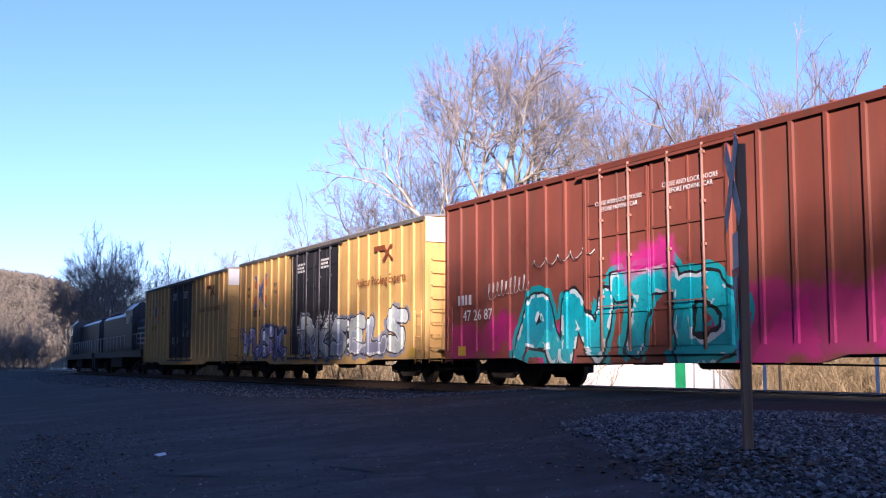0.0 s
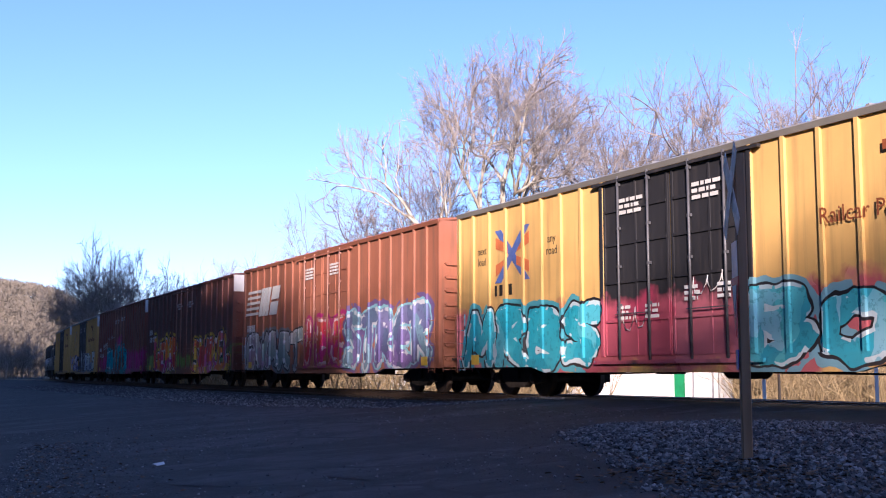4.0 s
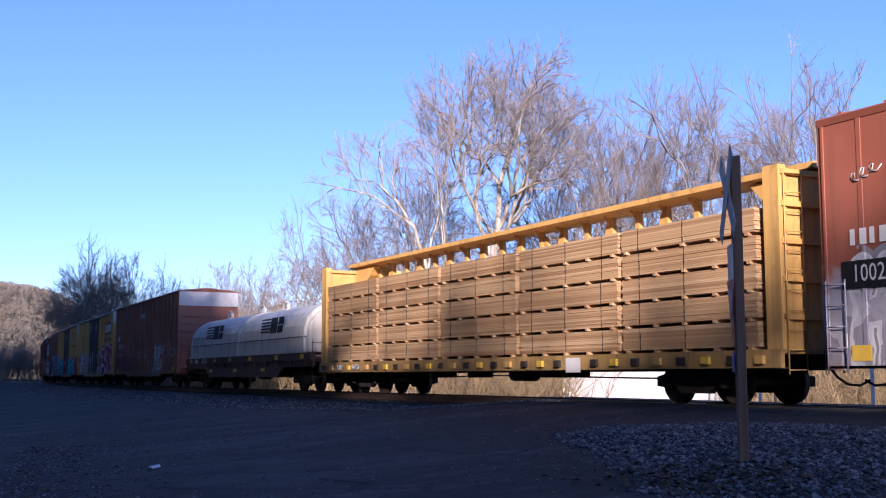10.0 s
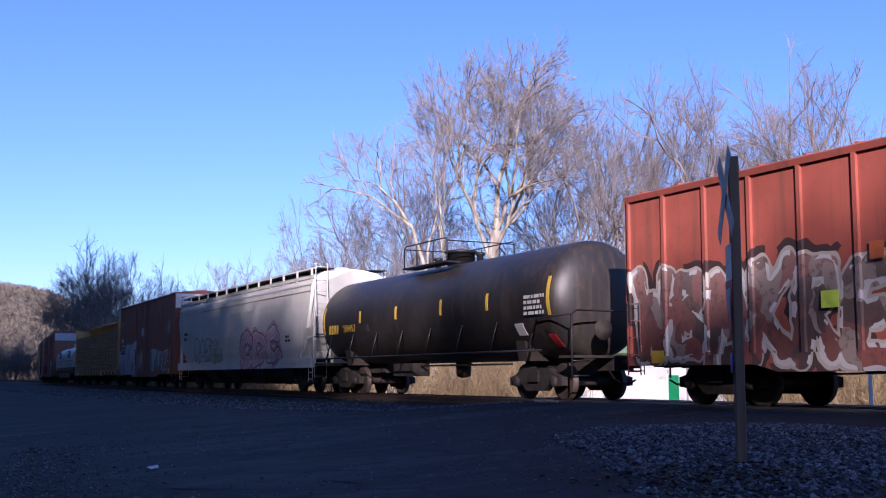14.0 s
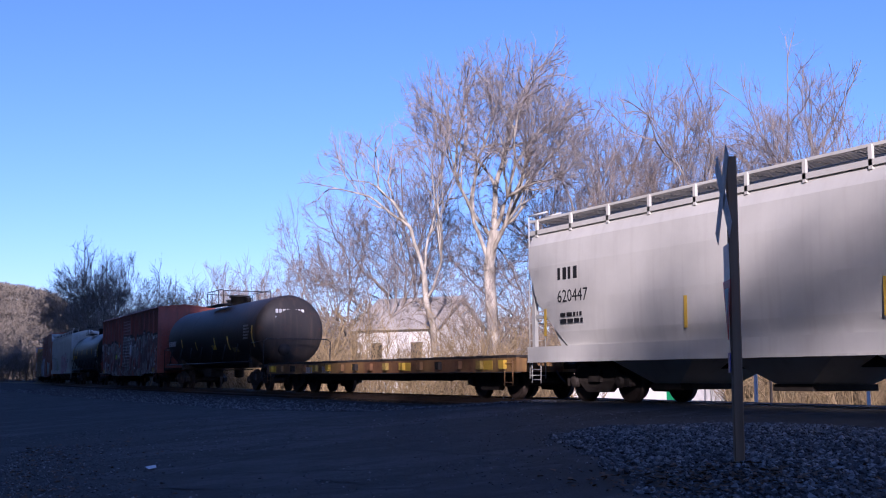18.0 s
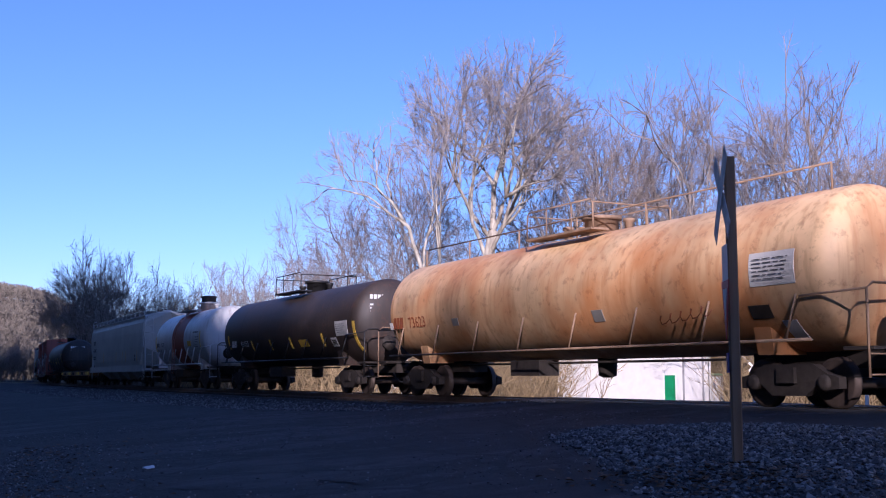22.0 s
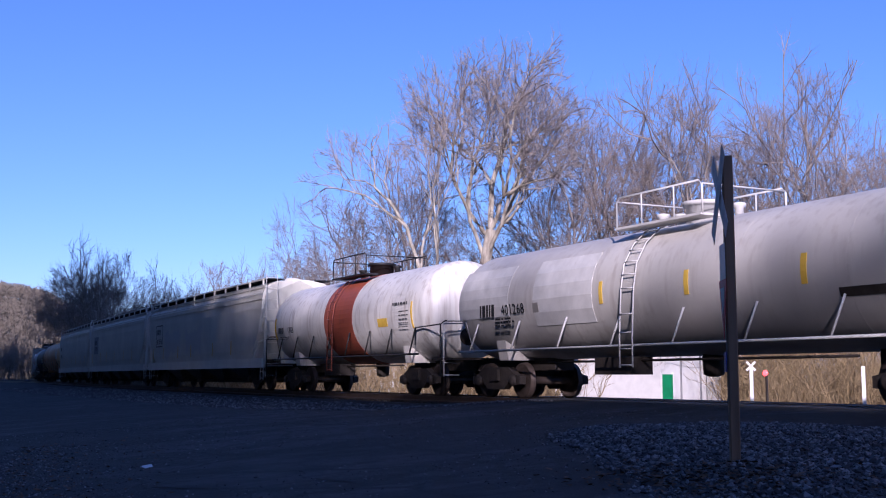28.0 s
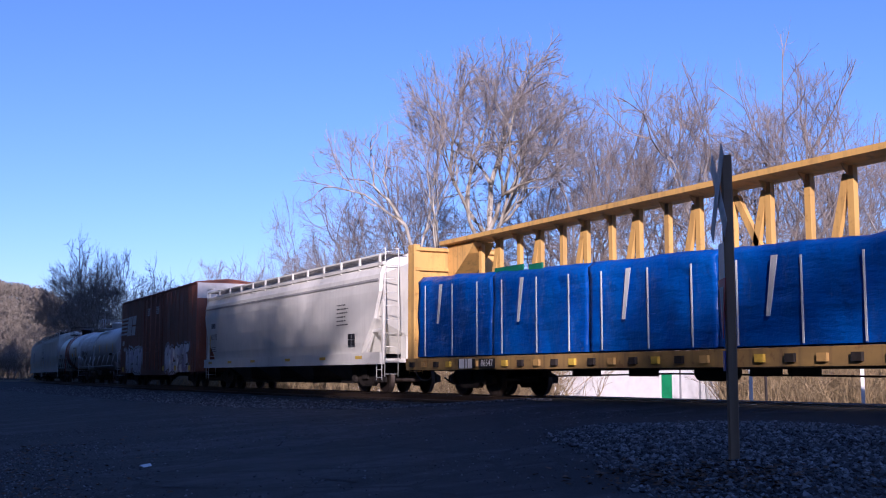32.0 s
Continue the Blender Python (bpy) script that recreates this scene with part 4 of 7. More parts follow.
house(*toward(26.4, 84), 30, (7, 6, 5.6, 7.7), (0.80, 0.79, 0.76), (0.42, 0.40, 0.38), "pale house half hidden behind bare trees")
house(*toward(37.4, 110), 60, (6, 6, 6.2, 8.6), (0.80, 0.78, 0.74), (0.20, 0.17, 0.15), "small white house behind the shed")
house(*toward(47.0, 105), 20, (9, 8, 4.2, 6.6), (0.40, 0.43, 0.48), (0.22, 0.23, 0.26), "grey-blue house behind bare trees")


def marker(deg, dist, top, label, cross=False):
    x, y = toward(deg, dist)
    ob = thing("marker_post", label, "post", "white posts beyond the crossing", pose(x, y, land(x, y), 0, 0, 40))
    boxes("post", M_WHITE, ob, (-0.045, 0.045, -0.045, 0.045, -0.3, top))
    if cross:
        for a in (45, -45):
            bm = bmesh.new()
            box(bm, -0.17, 0.17, -0.06, -0.05 - 0.004 * (a > 0), -0.03, 0.03)
            part("cross_blade", bm, M_WHITE, ob).matrix_basis = pose(0, 0, top - 0.05, 0, a, 0)


marker(42.9, 33, 1.25, "white post with a small cross", True)
marker(48.0, 31, 1.2, "plain white wooden post")
sig = thing("signal_lamp", "small red lamp on a thin post", "lamp", m=pose(*toward(43.6, 48), -1.3))
boxes("post", M_STEEL, sig, (-0.04, 0.04, -0.04, 0.04, -0.2, 1.95))
glow = Nodes("red_lamp_glow")
glow.put(glow.bsdf, "Emission Color", (1, 0.04, 0.02, 1))
glow.put(glow.bsdf, "Emission Strength", 6.0)
bm = bmesh.new()
lathe(bm, [(-0.04, 0.02), (-0.03, 0.11), (0.03, 0.11), (0.05, 0.03)], "y", 14, (0, -0.06, 2.0))
part("lens", bm, glow.done((0.5, 0.02, 0.02), 0.3), sig, "glowing red lens")


# ---- running gear, shared by all cars ----
def gear_meshes():
    bm = bmesh.new()
    prism(bm, ((-1.22, 0.36), (-1.22, 0.56), (-0.95, 0.62), (-0.62, 0.80), (0.62, 0.80), (0.95, 0.62), (1.22, 0.56), (1.22, 0.36), (1.0, 0.34),
               (0.72, 0.44), (0.42, 0.22), (-0.42, 0.22), (-0.72, 0.44), (-1.0, 0.34)), -0.09, 0.09, "y")
    for sx in (-0.89, 0.89):
        lathe(bm, [(-0.16, 0.06), (-0.15, 0.13), (-0.09, 0.15), (0.09, 0.15)], "y", 12, (sx, 0, 0.46))
    side = mesh_of("side_frame", bm, M_STEEL)
    bm = bmesh.new()
    box(bm, -0.22, 0.22, -1.15, 1.15, 0.45, 0.74)
    lathe(bm, [(0.74, 0.2), (0.86, 0.2)], "z", 16)
    for y in (-0.98, 0.98):
        for x in (-0.17, 0.0, 0.17):
            for k in range(4):
                lathe(bm, [(0.27 + k * 0.05, 0.06), (0.295 + k * 0.05, 0.075), (0.32 + k * 0.05, 0.06)], "z", 8, (x, y, 0))
    for x in (-0.42, 0.42):
        box(bm, x - 0.05, x + 0.05, -0.85, 0.85, 0.32, 0.44)
    bolster = mesh_of("truck", bm, M_STEEL)
    bm = bmesh.new()
    lathe(bm, [(-1.0, 0.075), (-0.83, 0.08), (-0.80, 0.18), (-0.79, 0.40), (-0.80, 0.455), (-0.69, 0.455), (-0.675, 0.475), (-0.65, 0.475), (-0.65, 0.40), (-0.70, 0.38),
               (-0.71, 0.17), (-0.63, 0.10), (0.63, 0.10), (0.71, 0.17), (0.70, 0.38), (0.65, 0.40), (0.65, 0.475), (0.675, 0.475), (0.69, 0.455), (0.80, 0.455),
               (0.79, 0.40), (0.80, 0.18), (0.83, 0.08), (1.0, 0.075)], "y", 28)
    return side, bolster, mesh_of("wheelset", bm, M_WHEEL)


G_SIDE, G_BOLSTER, G_WHEELS = gear_meshes()
bm = bmesh.new()
prism(bm, ((-0.10, 0.78), (-0.13, 0.90), (-0.05, 0.98), (0.08, 0.98), (0.13, 0.88), (0.13, 0.78)), 0.18, 0.52, "x")
box(bm, -0.6, 0.2, -0.08, 0.08, 0.80, 0.96)
box(bm, 0.40, 0.60, 0.03, 0.13, 0.77, 0.99)
G_COUPLER = mesh_of("coupler", bm, M_STEEL)
bm = bmesh.new()
tube(bm, [(0.0, -0.35, 0.72), (0.18, -0.36, 0.55), (0.36, -0.3, 0.42), (0.56, -0.2, 0.40), (0.72, -0.12, 0.5)], 0.025, 6)
G_HOSE = mesh_of("brake_hose", bm, M_BLACK)
WHEELSETS, CARS = [], []


def running_gear(car, half, centre, coupler=None):
    """Two trucks with their wheelsets, a coupler and hose at each end."""
    for x in (-centre, centre):
        truck = new("truck", G_BOLSTER)
        truck.parent, truck.location = car, (x, 0, 0)
        for y in (-0.98, 0.98):
            f = new("side_frame", G_SIDE)
            f.parent, f.location = truck, (0, y, 0)
        for dx in (-0.89, 0.89):
            w = new("wheelset", G_WHEELS)
            w.parent = truck
            w.matrix_parent_inverse = Matrix.Translation((dx, 0, 0.455))
            WHEELSETS.append(w)
    for turn, sx in ((180, -1), (0, 1)):
        c = new("coupler", G_COUPLER)
        c.parent, c.matrix_basis = car, pose(sx * half, 0, 0, 0, 0, turn)
        h = new("brake_hose", G_HOSE)
        h.parent, h.matrix_basis = car, pose(sx * half, 0, 0, 0, 0, turn)


def car_thing(name, label, category, front, back, centre_in=2.3):
    """A car whose body reaches from front to back metres in the train."""
    ob = thing(name, label, category, "cars of the freight train")
    half = (back - front) / 2
    CARS.append((ob, (front + back) / 2, half - centre_in))
    running_gear(ob, half, half - centre_in)
    return ob, half


def ladder(car, material, x0, x1, y, z0, z1, step=0.36, axis="x", name="ladder"):
    bm = bmesh.new()
    ends = ((x0, y), (x1, y)) if axis == "x" else ((y, x0), (y, x1))
    for px, py in ends:
        tube(bm, ((px, py, z0), (px, py, z1)), 0.015, 5)
    n = int((z1 - z0) / step)
    for i in range(n + 1):
        z = z0 + 0.08 + (z1 - z0 - 0.16) * i / max(n, 1)
        tube(bm, ((*ends[0], z), (*ends[1], z)), 0.012, 5)
    return part(name, bm, material, car)


def under(car, half, centre, z=0.78):
    """Centre sill, brake tank, rods and cross bearers under a car."""
    boxes("centre_sill", M_STEEL, car, (-half + 0.1, half - 0.1, -0.2, 0.2, z - 0.06, z + 0.30))
    bm = bmesh.new()
    lathe(bm, [(-0.55, 0.05), (-0.5, 0.2), (0.5, 0.2), (0.55, 0.05)], "x", 14, (1.3, -0.75, z - 0.1))
    part("air_tank", bm, M_STEEL, car)
    bm = bmesh.new()
    tube(bm, ((-centre + 1.4, -0.5, z - 0.22), (-0.4, -0.55, z - 0.14), (centre - 1.4, -0.5, z - 0.22)), 0.02, 5)
    tube(bm, ((-half + 0.3, -1.1, z - 0.02), (half - 0.3, -1.1, z - 0.02)), 0.025, 5)
    for x in (-3.4, -1.2, 2.6, 3.6):
        box(bm, x, x + 0.05, -1.1, -0.3, z - 0.2, z)
    part("brake_rigging", bm, M_STEEL, car)


def rail_mark(car, ink, x, z, y, size=0.34, widen=1.0):
    """An owner's mark: plain blocks of lettering size."""
    for k in range(4):
        boxes("owner_mark", ink, car, (x + k * size * 0.52 * widen, x + (k * 0.52 + 0.26 + 0.10 * (k % 2)) * size * widen, y - 0.004, y, z - size * 0.34, z + size * 0.34))


def striped_logo(car, ink, x, z, w, h, y):
    """The railway's emblem as plain shapes: five speed bars running into leaning blocks."""
    def slab(name, parent, x0, x1, z0, z1, lean=0.10, shear=0.0):
        bm = bmesh.new()
        prism(bm, tuple((x + w * (xx + lean * (zz - 0.5)) + shear * w * (k in (2, 3)), z + h * (zz - 0.5)) for k, (xx, zz) in enumerate(((x0, z0), (x1, z0), (x1, z1), (x0, z1)))), y - 0.004, y, "y")
        return part(name, bm, ink, parent, "plain leaning block of the emblem" if name == "emblem" else "")
    top = slab("emblem", car, -0.07, 0.02, 0, 1)
    slab("emblem_block", top, 0.03, 0.12, 0, 1)
    slab("emblem_block", top, 0.13, 0.21, 0, 1)
    slab("emblem_block", top, 0.25, 0.47, 0.0, 0.46)
    slab("emblem_block", top, 0.25, 0.47, 0.54, 1.0)
    for k in range(5):
        zz = 0.92 - k * 0.2
        slab("emblem_stripe", top, -0.5, -0.09, zz - 0.05, zz + 0.05)


# brown rods: rubbed paint, with the sun's glint put into the pale colour as well
M_GLINTROD = plain("rubbed_glinting_brown_steel", (0.42, 0.22, 0.16), 0.5, 0.2, var=0.2)
M_DARKROD = plain("rubbed_black_steel", (0.11, 0.11, 0.12), 0.5, 0.3, var=0.25)


def boxcar(front, back, top, coat, label, doors, ribs_l, ribs_r, door_coat=None, end_coat=None, sill=0.76, high_white=True, roof_coat=None, fine=False, corrugated=False):
    """A box car. doors: local x of the door leaves' edges."""
    car, half = car_thing("boxcar", label, "boxcar", front, back)
    W = 1.585 if fine else 1.54
    d0, d1 = doors[0], doors[-1]
    bm = bmesh.new()
    prism(bm, ((-W, sill + 0.12), (W, sill + 0.12), (W, top), (0, top + 0.16), (-W, top)), -half + 0.06, half - 0.06, "x")
    part("body", bm, coat, car)
    bm = bmesh.new()
    prism(bm, ((-half, sill + 0.18), (-half, sill - 0.02), (-half + 3.9, sill - 0.02), (-half + 4.5, sill - 0.16), (half - 4.5, sill - 0.16), (half - 3.9, sill - 0.02), (half, sill - 0.02),
               (half, sill + 0.18)), -1.60, -1.50, "y")
    part("side_sill", bm, coat, car)
    bm = bmesh.new()
    box(bm, -half, half, 1.50, 1.60, sill - 0.05, sill + 0.18)
    for k in range(14):
        x = -half + 0.1 + k * (2 * half - 0.2) / 13
        box(bm, x - 0.05, x + 0.05, W, 1.6, sill + 0.18, top - 0.05)
    part("far_side", bm, coat, car)
    for zone, n in (((-half, d0), ribs_l), ((d1, half), ribs_r)):
        for k in range(n + 1):
            x = zone[0] + (zone[1] - zone[0]) * k / n
            x = min(max(x, -half + 0.07), half - 0.07)
            bm = bmesh.new()
            prism(bm, ((x - 0.05, -W), (x - 0.045, -1.60), (x + 0.045, -1.60), (x + 0.05, -W)), sill + 0.18, top - 0.10, "z")
            part("side_post", bm, coat, car)
    bm = bmesh.new()
    prism(bm, ((-1.60, top - 0.11), (-1.64, top + 0.0), (-1.60, top + 0.03), (0, top + 0.20), (1.60, top + 0.03), (1.64, top), (1.60, top - 0.11), (1.5, top - 0.02), (0, top + 0.12), (-1.5, top - 0.02)), -half, half, "x")
    for k in range(16):
        x = -half + (k + 0.5) * 2 * half / 16
        prism(bm, ((-1.58, top + 0.03), (0, top + 0.20), (1.58, top + 0.03), (1.58, top + 0.07), (0, top + 0.24), (-1.58, top + 0.07)), x - 0.04, x + 0.04, "x")
    part("roof", bm, roof_coat or coat, car)
    # doors: leaves with panel ridges and locking rods
    dm = door_coat or coat
    for a, b in zip(doors, doors[1:]):
        bm = bmesh.new()
        box(bm, a + 0.03, b - 0.03, -1.57, -1.50, sill + 0.20, top - 0.22)
        door = part("door", bm, dm, car, "plug door")
        if corrugated:
            for k in range(15):
                zz = sill + 0.42 + k * (top - sill - 0.85) / 14
                bm = bmesh.new()
                prism(bm, ((-1.57, zz - 0.05), (-1.60, zz - 0.015), (-1.60, zz + 0.015), (-1.57, zz + 0.05)), a + 0.35, b - 0.10, "x")
                part("door_ridge", bm, dm, door)
            continue
        for z in (0.22, 0.42, 0.62, 0.80):
            zz = sill + (top - sill) * z
            boxes("door_ridge", dm, door, (a + 0.10, b - 0.10, -1.60, -1.57, zz, zz + 0.06))
        for x in (a + 0.06, (a + b) / 2, b - 0.12):
            boxes("door_stile", dm, door, (x, x + 0.06, -1.592, -1.57, sill + 0.22, top - 0.25))
        for x in (a + (b - a) * 0.28, a + (b - a) * 0.72):
            bm = bmesh.new()
            tube(bm, ((x, -1.635, sill + 0.1), (x, -1.635, top - 0.08)), 0.03, 6)
            for z in (0.3, 0.5, 0.7, 0.93):
                box(bm, x - 0.05, x + 0.05, -1.65, -1.585, sill + (top - sill) * z, sill + (top - sill) * z + 0.06)
            part("locking_rod", bm, M_DARKROD if door_coat else M_GLINTROD, door, "worn steel rod, paler than the door")
    boxes("door_track", dm, car, (d0 - 0.3, d1 + 0.3, -1.66, -1.56, top - 0.2, top - 0.14))
    boxes("door_track", dm, car, (d0 - 0.3, d1 + 0.3, -1.66, -1.56, sill + 0.02, sill + 0.10))
    for x in (d0, d1):
        boxes("door_post", dm, car, (x - 0.045, x + 0.045, -1.625, -1.54, sill + 0.19, top - 0.2))
    for zz in (sill + 1.1,):
        for a, b in zip(doors, doors[1:]):
            boxes("door_lever", M_DARKROD if door_coat else M_GLINTROD, car, (a + 0.55, b - 0.6, -1.65, -1.632, zz, zz + 0.025))
    # ends: pressed ridges, a clean white panel on top
    em = end_coat or coat
    for s in (-1, 1):
        x0, x1 = (half - 0.06, half) if s > 0 else (-half, -half + 0.06)
        boxes("end_wall", em, car, (x0, x1, -1.60, 1.60, sill, top - 0.02), label="ridged end wall")
        for k in range(8):
            bm = bmesh.new()
            z = sill + 0.25 + k * (top - 1.15 - sill) / 8
            xo = x1 if s > 0 else x0
            prism(bm, ((-1.42, z), (-1.36, z + 0.07), (1.36, z + 0.07), (1.42, z), (1.36, z - 0.05), (-1.36, z - 0.05)), min(xo, xo + s * 0.07), max(xo, xo + s * 0.07), "x")
            part("end_ridge", bm, em, car)
        if high_white:
            xo = x1 if s > 0 else x0
            boxes("end_panel", M_WORN_WHITE, car, (min(xo, xo + s * 0.05), max(xo, xo + s * 0.05), -1.58, 1.58, top - 0.78, top - 0.03), label="clean white panel high on the end")
        ladder(car, em, -1.50, -1.08, s * (half + 0.09), 0.62, 2.3, axis="y", name="end_ladder")
        ladder(car, em, s * half - s * 0.12, s * half - s * 0.55, -1.66, 0.6, 2.2, name="side_ladder")
        boxes("crossover_step", M_STEEL, car, (s * half + s * 0.05, s * half + s * 0.42, -1.2, 1.2, 0.98, 1.02) if s > 0 else (s * half - 0.42, s * half - 0.05, -1.2, 1.2, 0.98, 1.02))
    bm = bmesh.new()
    lathe(bm, [(0, 0.02), (0.01, 0.27), (0.04, 0.28), (0.05, 0.02)], "x", 14, (half + 0.10, 0.75, 2.9))
    part("brake_wheel", bm, M_STEEL, car)
    under(car, half, half - 2.3, sill)
    return car


def yellow_tags(car, z=0.92, half=9.4, xs=(-8.6, 8.3)):
    """Small yellow reflector plates along the sill."""
    for x in xs:
        boxes("reflector", M_YELLOW, car, (x, x + 0.42, -1.608, -1.601, z - 0.1, z + 0.16), label="yellow plate")


def door_notice(car, x, z, size=0.145, lines="CLOSE AND LOCK DOORS\nBEFORE MOVING CAR"):
    writing(lines, size, M_WHITE, car, x, z, -1.602)


def scrawl(car, ink, x0, x1, z, h, n, seed):
    """A thin sprayed line that loops up and down, just off the posts."""
    rnd = random.Random(seed)
    bm = bmesh.new()
    pts = []
    for k in range(n * 6 + 1):
        u = k / (n * 6)
        a = u * n * 6.283
        pts.append((x0 + (x1 - x0) * u + 0.09 * math.sin(a * 1.0 + 1.2), -1.604, z + h * math.sin(a) * rnd.uniform(0.75, 1.1) + 0.15 * u))
    tube(bm, pts, 0.019, 4)
    for v in bm.verts:
        v.co.y = -1.604 + (v.co.y + 1.604) * 0.12
    part("scrawl", bm, ink, car, "thin white sprayed scrawl")


BROWN = (0.225, 0.068, 0.043)
TEAL, PINK, WHITE_, DARK = (0.02, 0.36, 0.44), (0.50, 0.02, 0.22), (0.75, 0.75, 0.75), (0.015, 0.015, 0.02)
LIME, ORANGE, GOLD, RED_ = (0.20, 0.38, 0.04), (0.75, 0.22, 0.03), (0.80, 0.55, 0.05), (0.55, 0.04, 0.06)
LILAC, SKY, MAUVE = (0.35, 0.22, 0.42), (0.25, 0.50, 0.62), (0.22, 0.06, 0.12)
YEL = (0.68, 0.43, 0.13)


def yellow_boxcar(front, back, tags, seed, label):
    coat = paint("yellow_car_paint_%s" % "abcdef"[seed], YEL, tags=tags, dirt=0.3, fade=0.1)
    black = paint("black_door_paint_%s" % "abcdef"[seed], (0.022, 0.022, 0.026), (0.12, 0.10, 0.09), 0.25, tags=tags)
    car = boxcar(front, back, 5.02, coat, label, (-2.42, 0.0, 2.42), 8, 8, black, roof_coat=M_GALV)
    # crossed emblem, panel and slogan
    for k in (-1, 1):
        bm = bmesh.new()
        prism(bm, ((-6.66 - k * 0.72, 2.95), (-6.34 - k * 0.72, 2.95), (-6.34 + k * 0.72, 4.35), (-6.66 + k * 0.72, 4.35)), -1.552 - 0.002 * k, -1.545, "y")
        part("crossed_emblem", bm, M_BLUE, car, "faded blue crossed bar")
        for sz in (-1, 1):
            bm = bmesh.new()
            prism(bm, ((-6.5 + k * 0.22, 3.65 + sz * 0.05), (-6.5 + k * 0.22, 3.65 + sz * 0.28), (-6.5 + k * 0.84, 3.65 + sz * 0.52), (-6.5 + k * 0.84, 3.65 + sz * 0.22)), -1.551, -1.545, "y")
            part("emblem_chevron", bm, M_ORANGE, car, "faded orange chevron")
    writing("next\nload", 0.30, M_BLACK, car, -8.09, 3.72, -1.546, widen=0.9)
    writing("any\nroad", 0.30, M_BLACK, car, -4.61, 3.72, -1.546, widen=0.9)
    rail_mark(car, M_BLACK, -7.4, 2.75, -1.546, 0.42, 1.1)
    if seed == 2:
        boxes("emblem_panel", M_BLACK, car, (5.9, 8.65, -1.606, -1.602, 3.55, 4.35), label="black panel with white block shapes")
        for x0 in (6.05, 6.9, 7.75):
            bm = bmesh.new()
            prism(bm, ((x0, 3.68), (x0 + 0.66, 3.68), (x0 + 0.74, 4.24), (x0 + 0.08, 4.24)), -1.611, -1.607, "y")
            part("emblem_shape", bm, M_WHITE, car)
        writing("Railcar Pooling", 0.52, M_BLACK, car, 7.2, 3.22, -1.603)
        writing("Experts", 0.52, M_BLACK, car, 7.2, 2.68, -1.603)
    else:
        for k in (-1, 1):
            bm = bmesh.new()
            prism(bm, ((6.6 - k * 0.35, 3.9), (6.8 - k * 0.35, 3.9), (6.75 + k * 0.35, 4.4), (6.55 + k * 0.35, 4.4)), -1.606 - 0.002 * k, -1.602, "y")
            part("emblem_shape", bm, M_BROWNINK, car)
        boxes("emblem_shape", M_BROWNINK, car, (5.6, 6.5, -1.606, -1.602, 4.25, 4.42), label="brown block emblem")
        writing("Railcar Pooling Experts", 0.42, M_BROWNINK, car, 6.1, 3.3, -1.603)
    scrawl(car, M_WORN_WHITE, -1.8, -0.9, 1.7, 0.3, 2, seed + 60)
    scrawl(car, M_WORN_WHITE, 0.6, 1.9, 2.6 - 0.3 * (seed % 2), 0.22, 3, seed + 70)
    for x in (-1.3, 1.2):
        bars(M_WORN_WHITE, car, x, 4.25, -1.602, 0.9, 0.4, 3, seed + 40)
    for x in (-1.6, -0.6, 0.7, 1.7):
        bars(M_WHITE, car, x, 1.9 + 0.3 * (x > 0), -1.602, 0.5, 0.35, 3, seed + int(x * 10))
    yellow_tags(car)
    return car


M_GALV = plain("galvanised_roof", (0.40, 0.38, 0.34), 0.5, 0.5, var=0.2, scale=1)
M_ORANGE = plain("faded_orange_ink", (0.60, 0.17, 0.05), 0.6)
M_BLUE = plain("faded_blue_ink", (0.10, 0.16, 0.45), 0.6)
M_BROWNINK = plain("brown_ink", (0.25, 0.07, 0.02), 0.6)
GRAFF_W = ((0.50, 0.56, 0.52), (0.35, 0.38, 0.48), (0.62, 0.66, 0.60), (0.20, 0.22, 0.30))

yellow_boxcar(-69.7, -50.85, [], 0, "yellow boxcar with black double doors")
yellow_boxcar(-49.05, -30.2, [(-9.0, -3.2, 0.9, 2.1, (LILAC, (0.2, 0.2, 0.4), WHITE_), DARK, 0.9, 1), (-1.5, 8.0, 0.85, 2.2, GRAFF_W, DARK, 0.9, 2)], 1,
              "yellow boxcar with black doors and silver graffiti")

c = boxcar(-28.9, -10.1, 5.1, paint("brown_paint_a", BROWN, tags=[(-9.2, -3.0, 0.6, 1.75, (PINK, (0.30, 0.06, 0.05), (0.40, 0.03, 0.14)), (0.3, 0.04, 0.08), 2.6, 3),
                                                                   (1.8, 9.3, 0.5, 2.15, (PINK, (0.44, 0.02, 0.20), (0.36, 0.03, 0.15)), (0.3, 0.04, 0.08), 2.6, 28),
                                                                   (-5.6, 2.9, 0.6, 2.5, (TEAL, (0.03, 0.42, 0.48), (0.02, 0.26, 0.36), TEAL), DARK, 1.0, 4), (-1.6, 0.9, 2.5, 3.3, (PINK, (0.55, 0.03, 0.25)), DARK, 1.5, 3)]),
           "brown boxcar with large teal and pink graffiti", (-2.3, 0.1, 2.6), 8, 8)
rail_mark(c, M_WHITE, -8.6, 2.35, -1.603, 0.4)
writing("47 26 87", 0.42, M_WHITE, c, -7.5, 1.9, -1.603, widen=1.1)
scrawl(c, M_WORN_WHITE, -6.9, -4.9, 2.5, 0.24, 9, 5)
scrawl(c, M_WORN_WHITE, -4.7, -2.0, 3.05, 0.12, 5, 6)
door_notice(c, -1.0, 4.15)
door_notice(c, 1.45, 4.25)
yellow_tags(c)

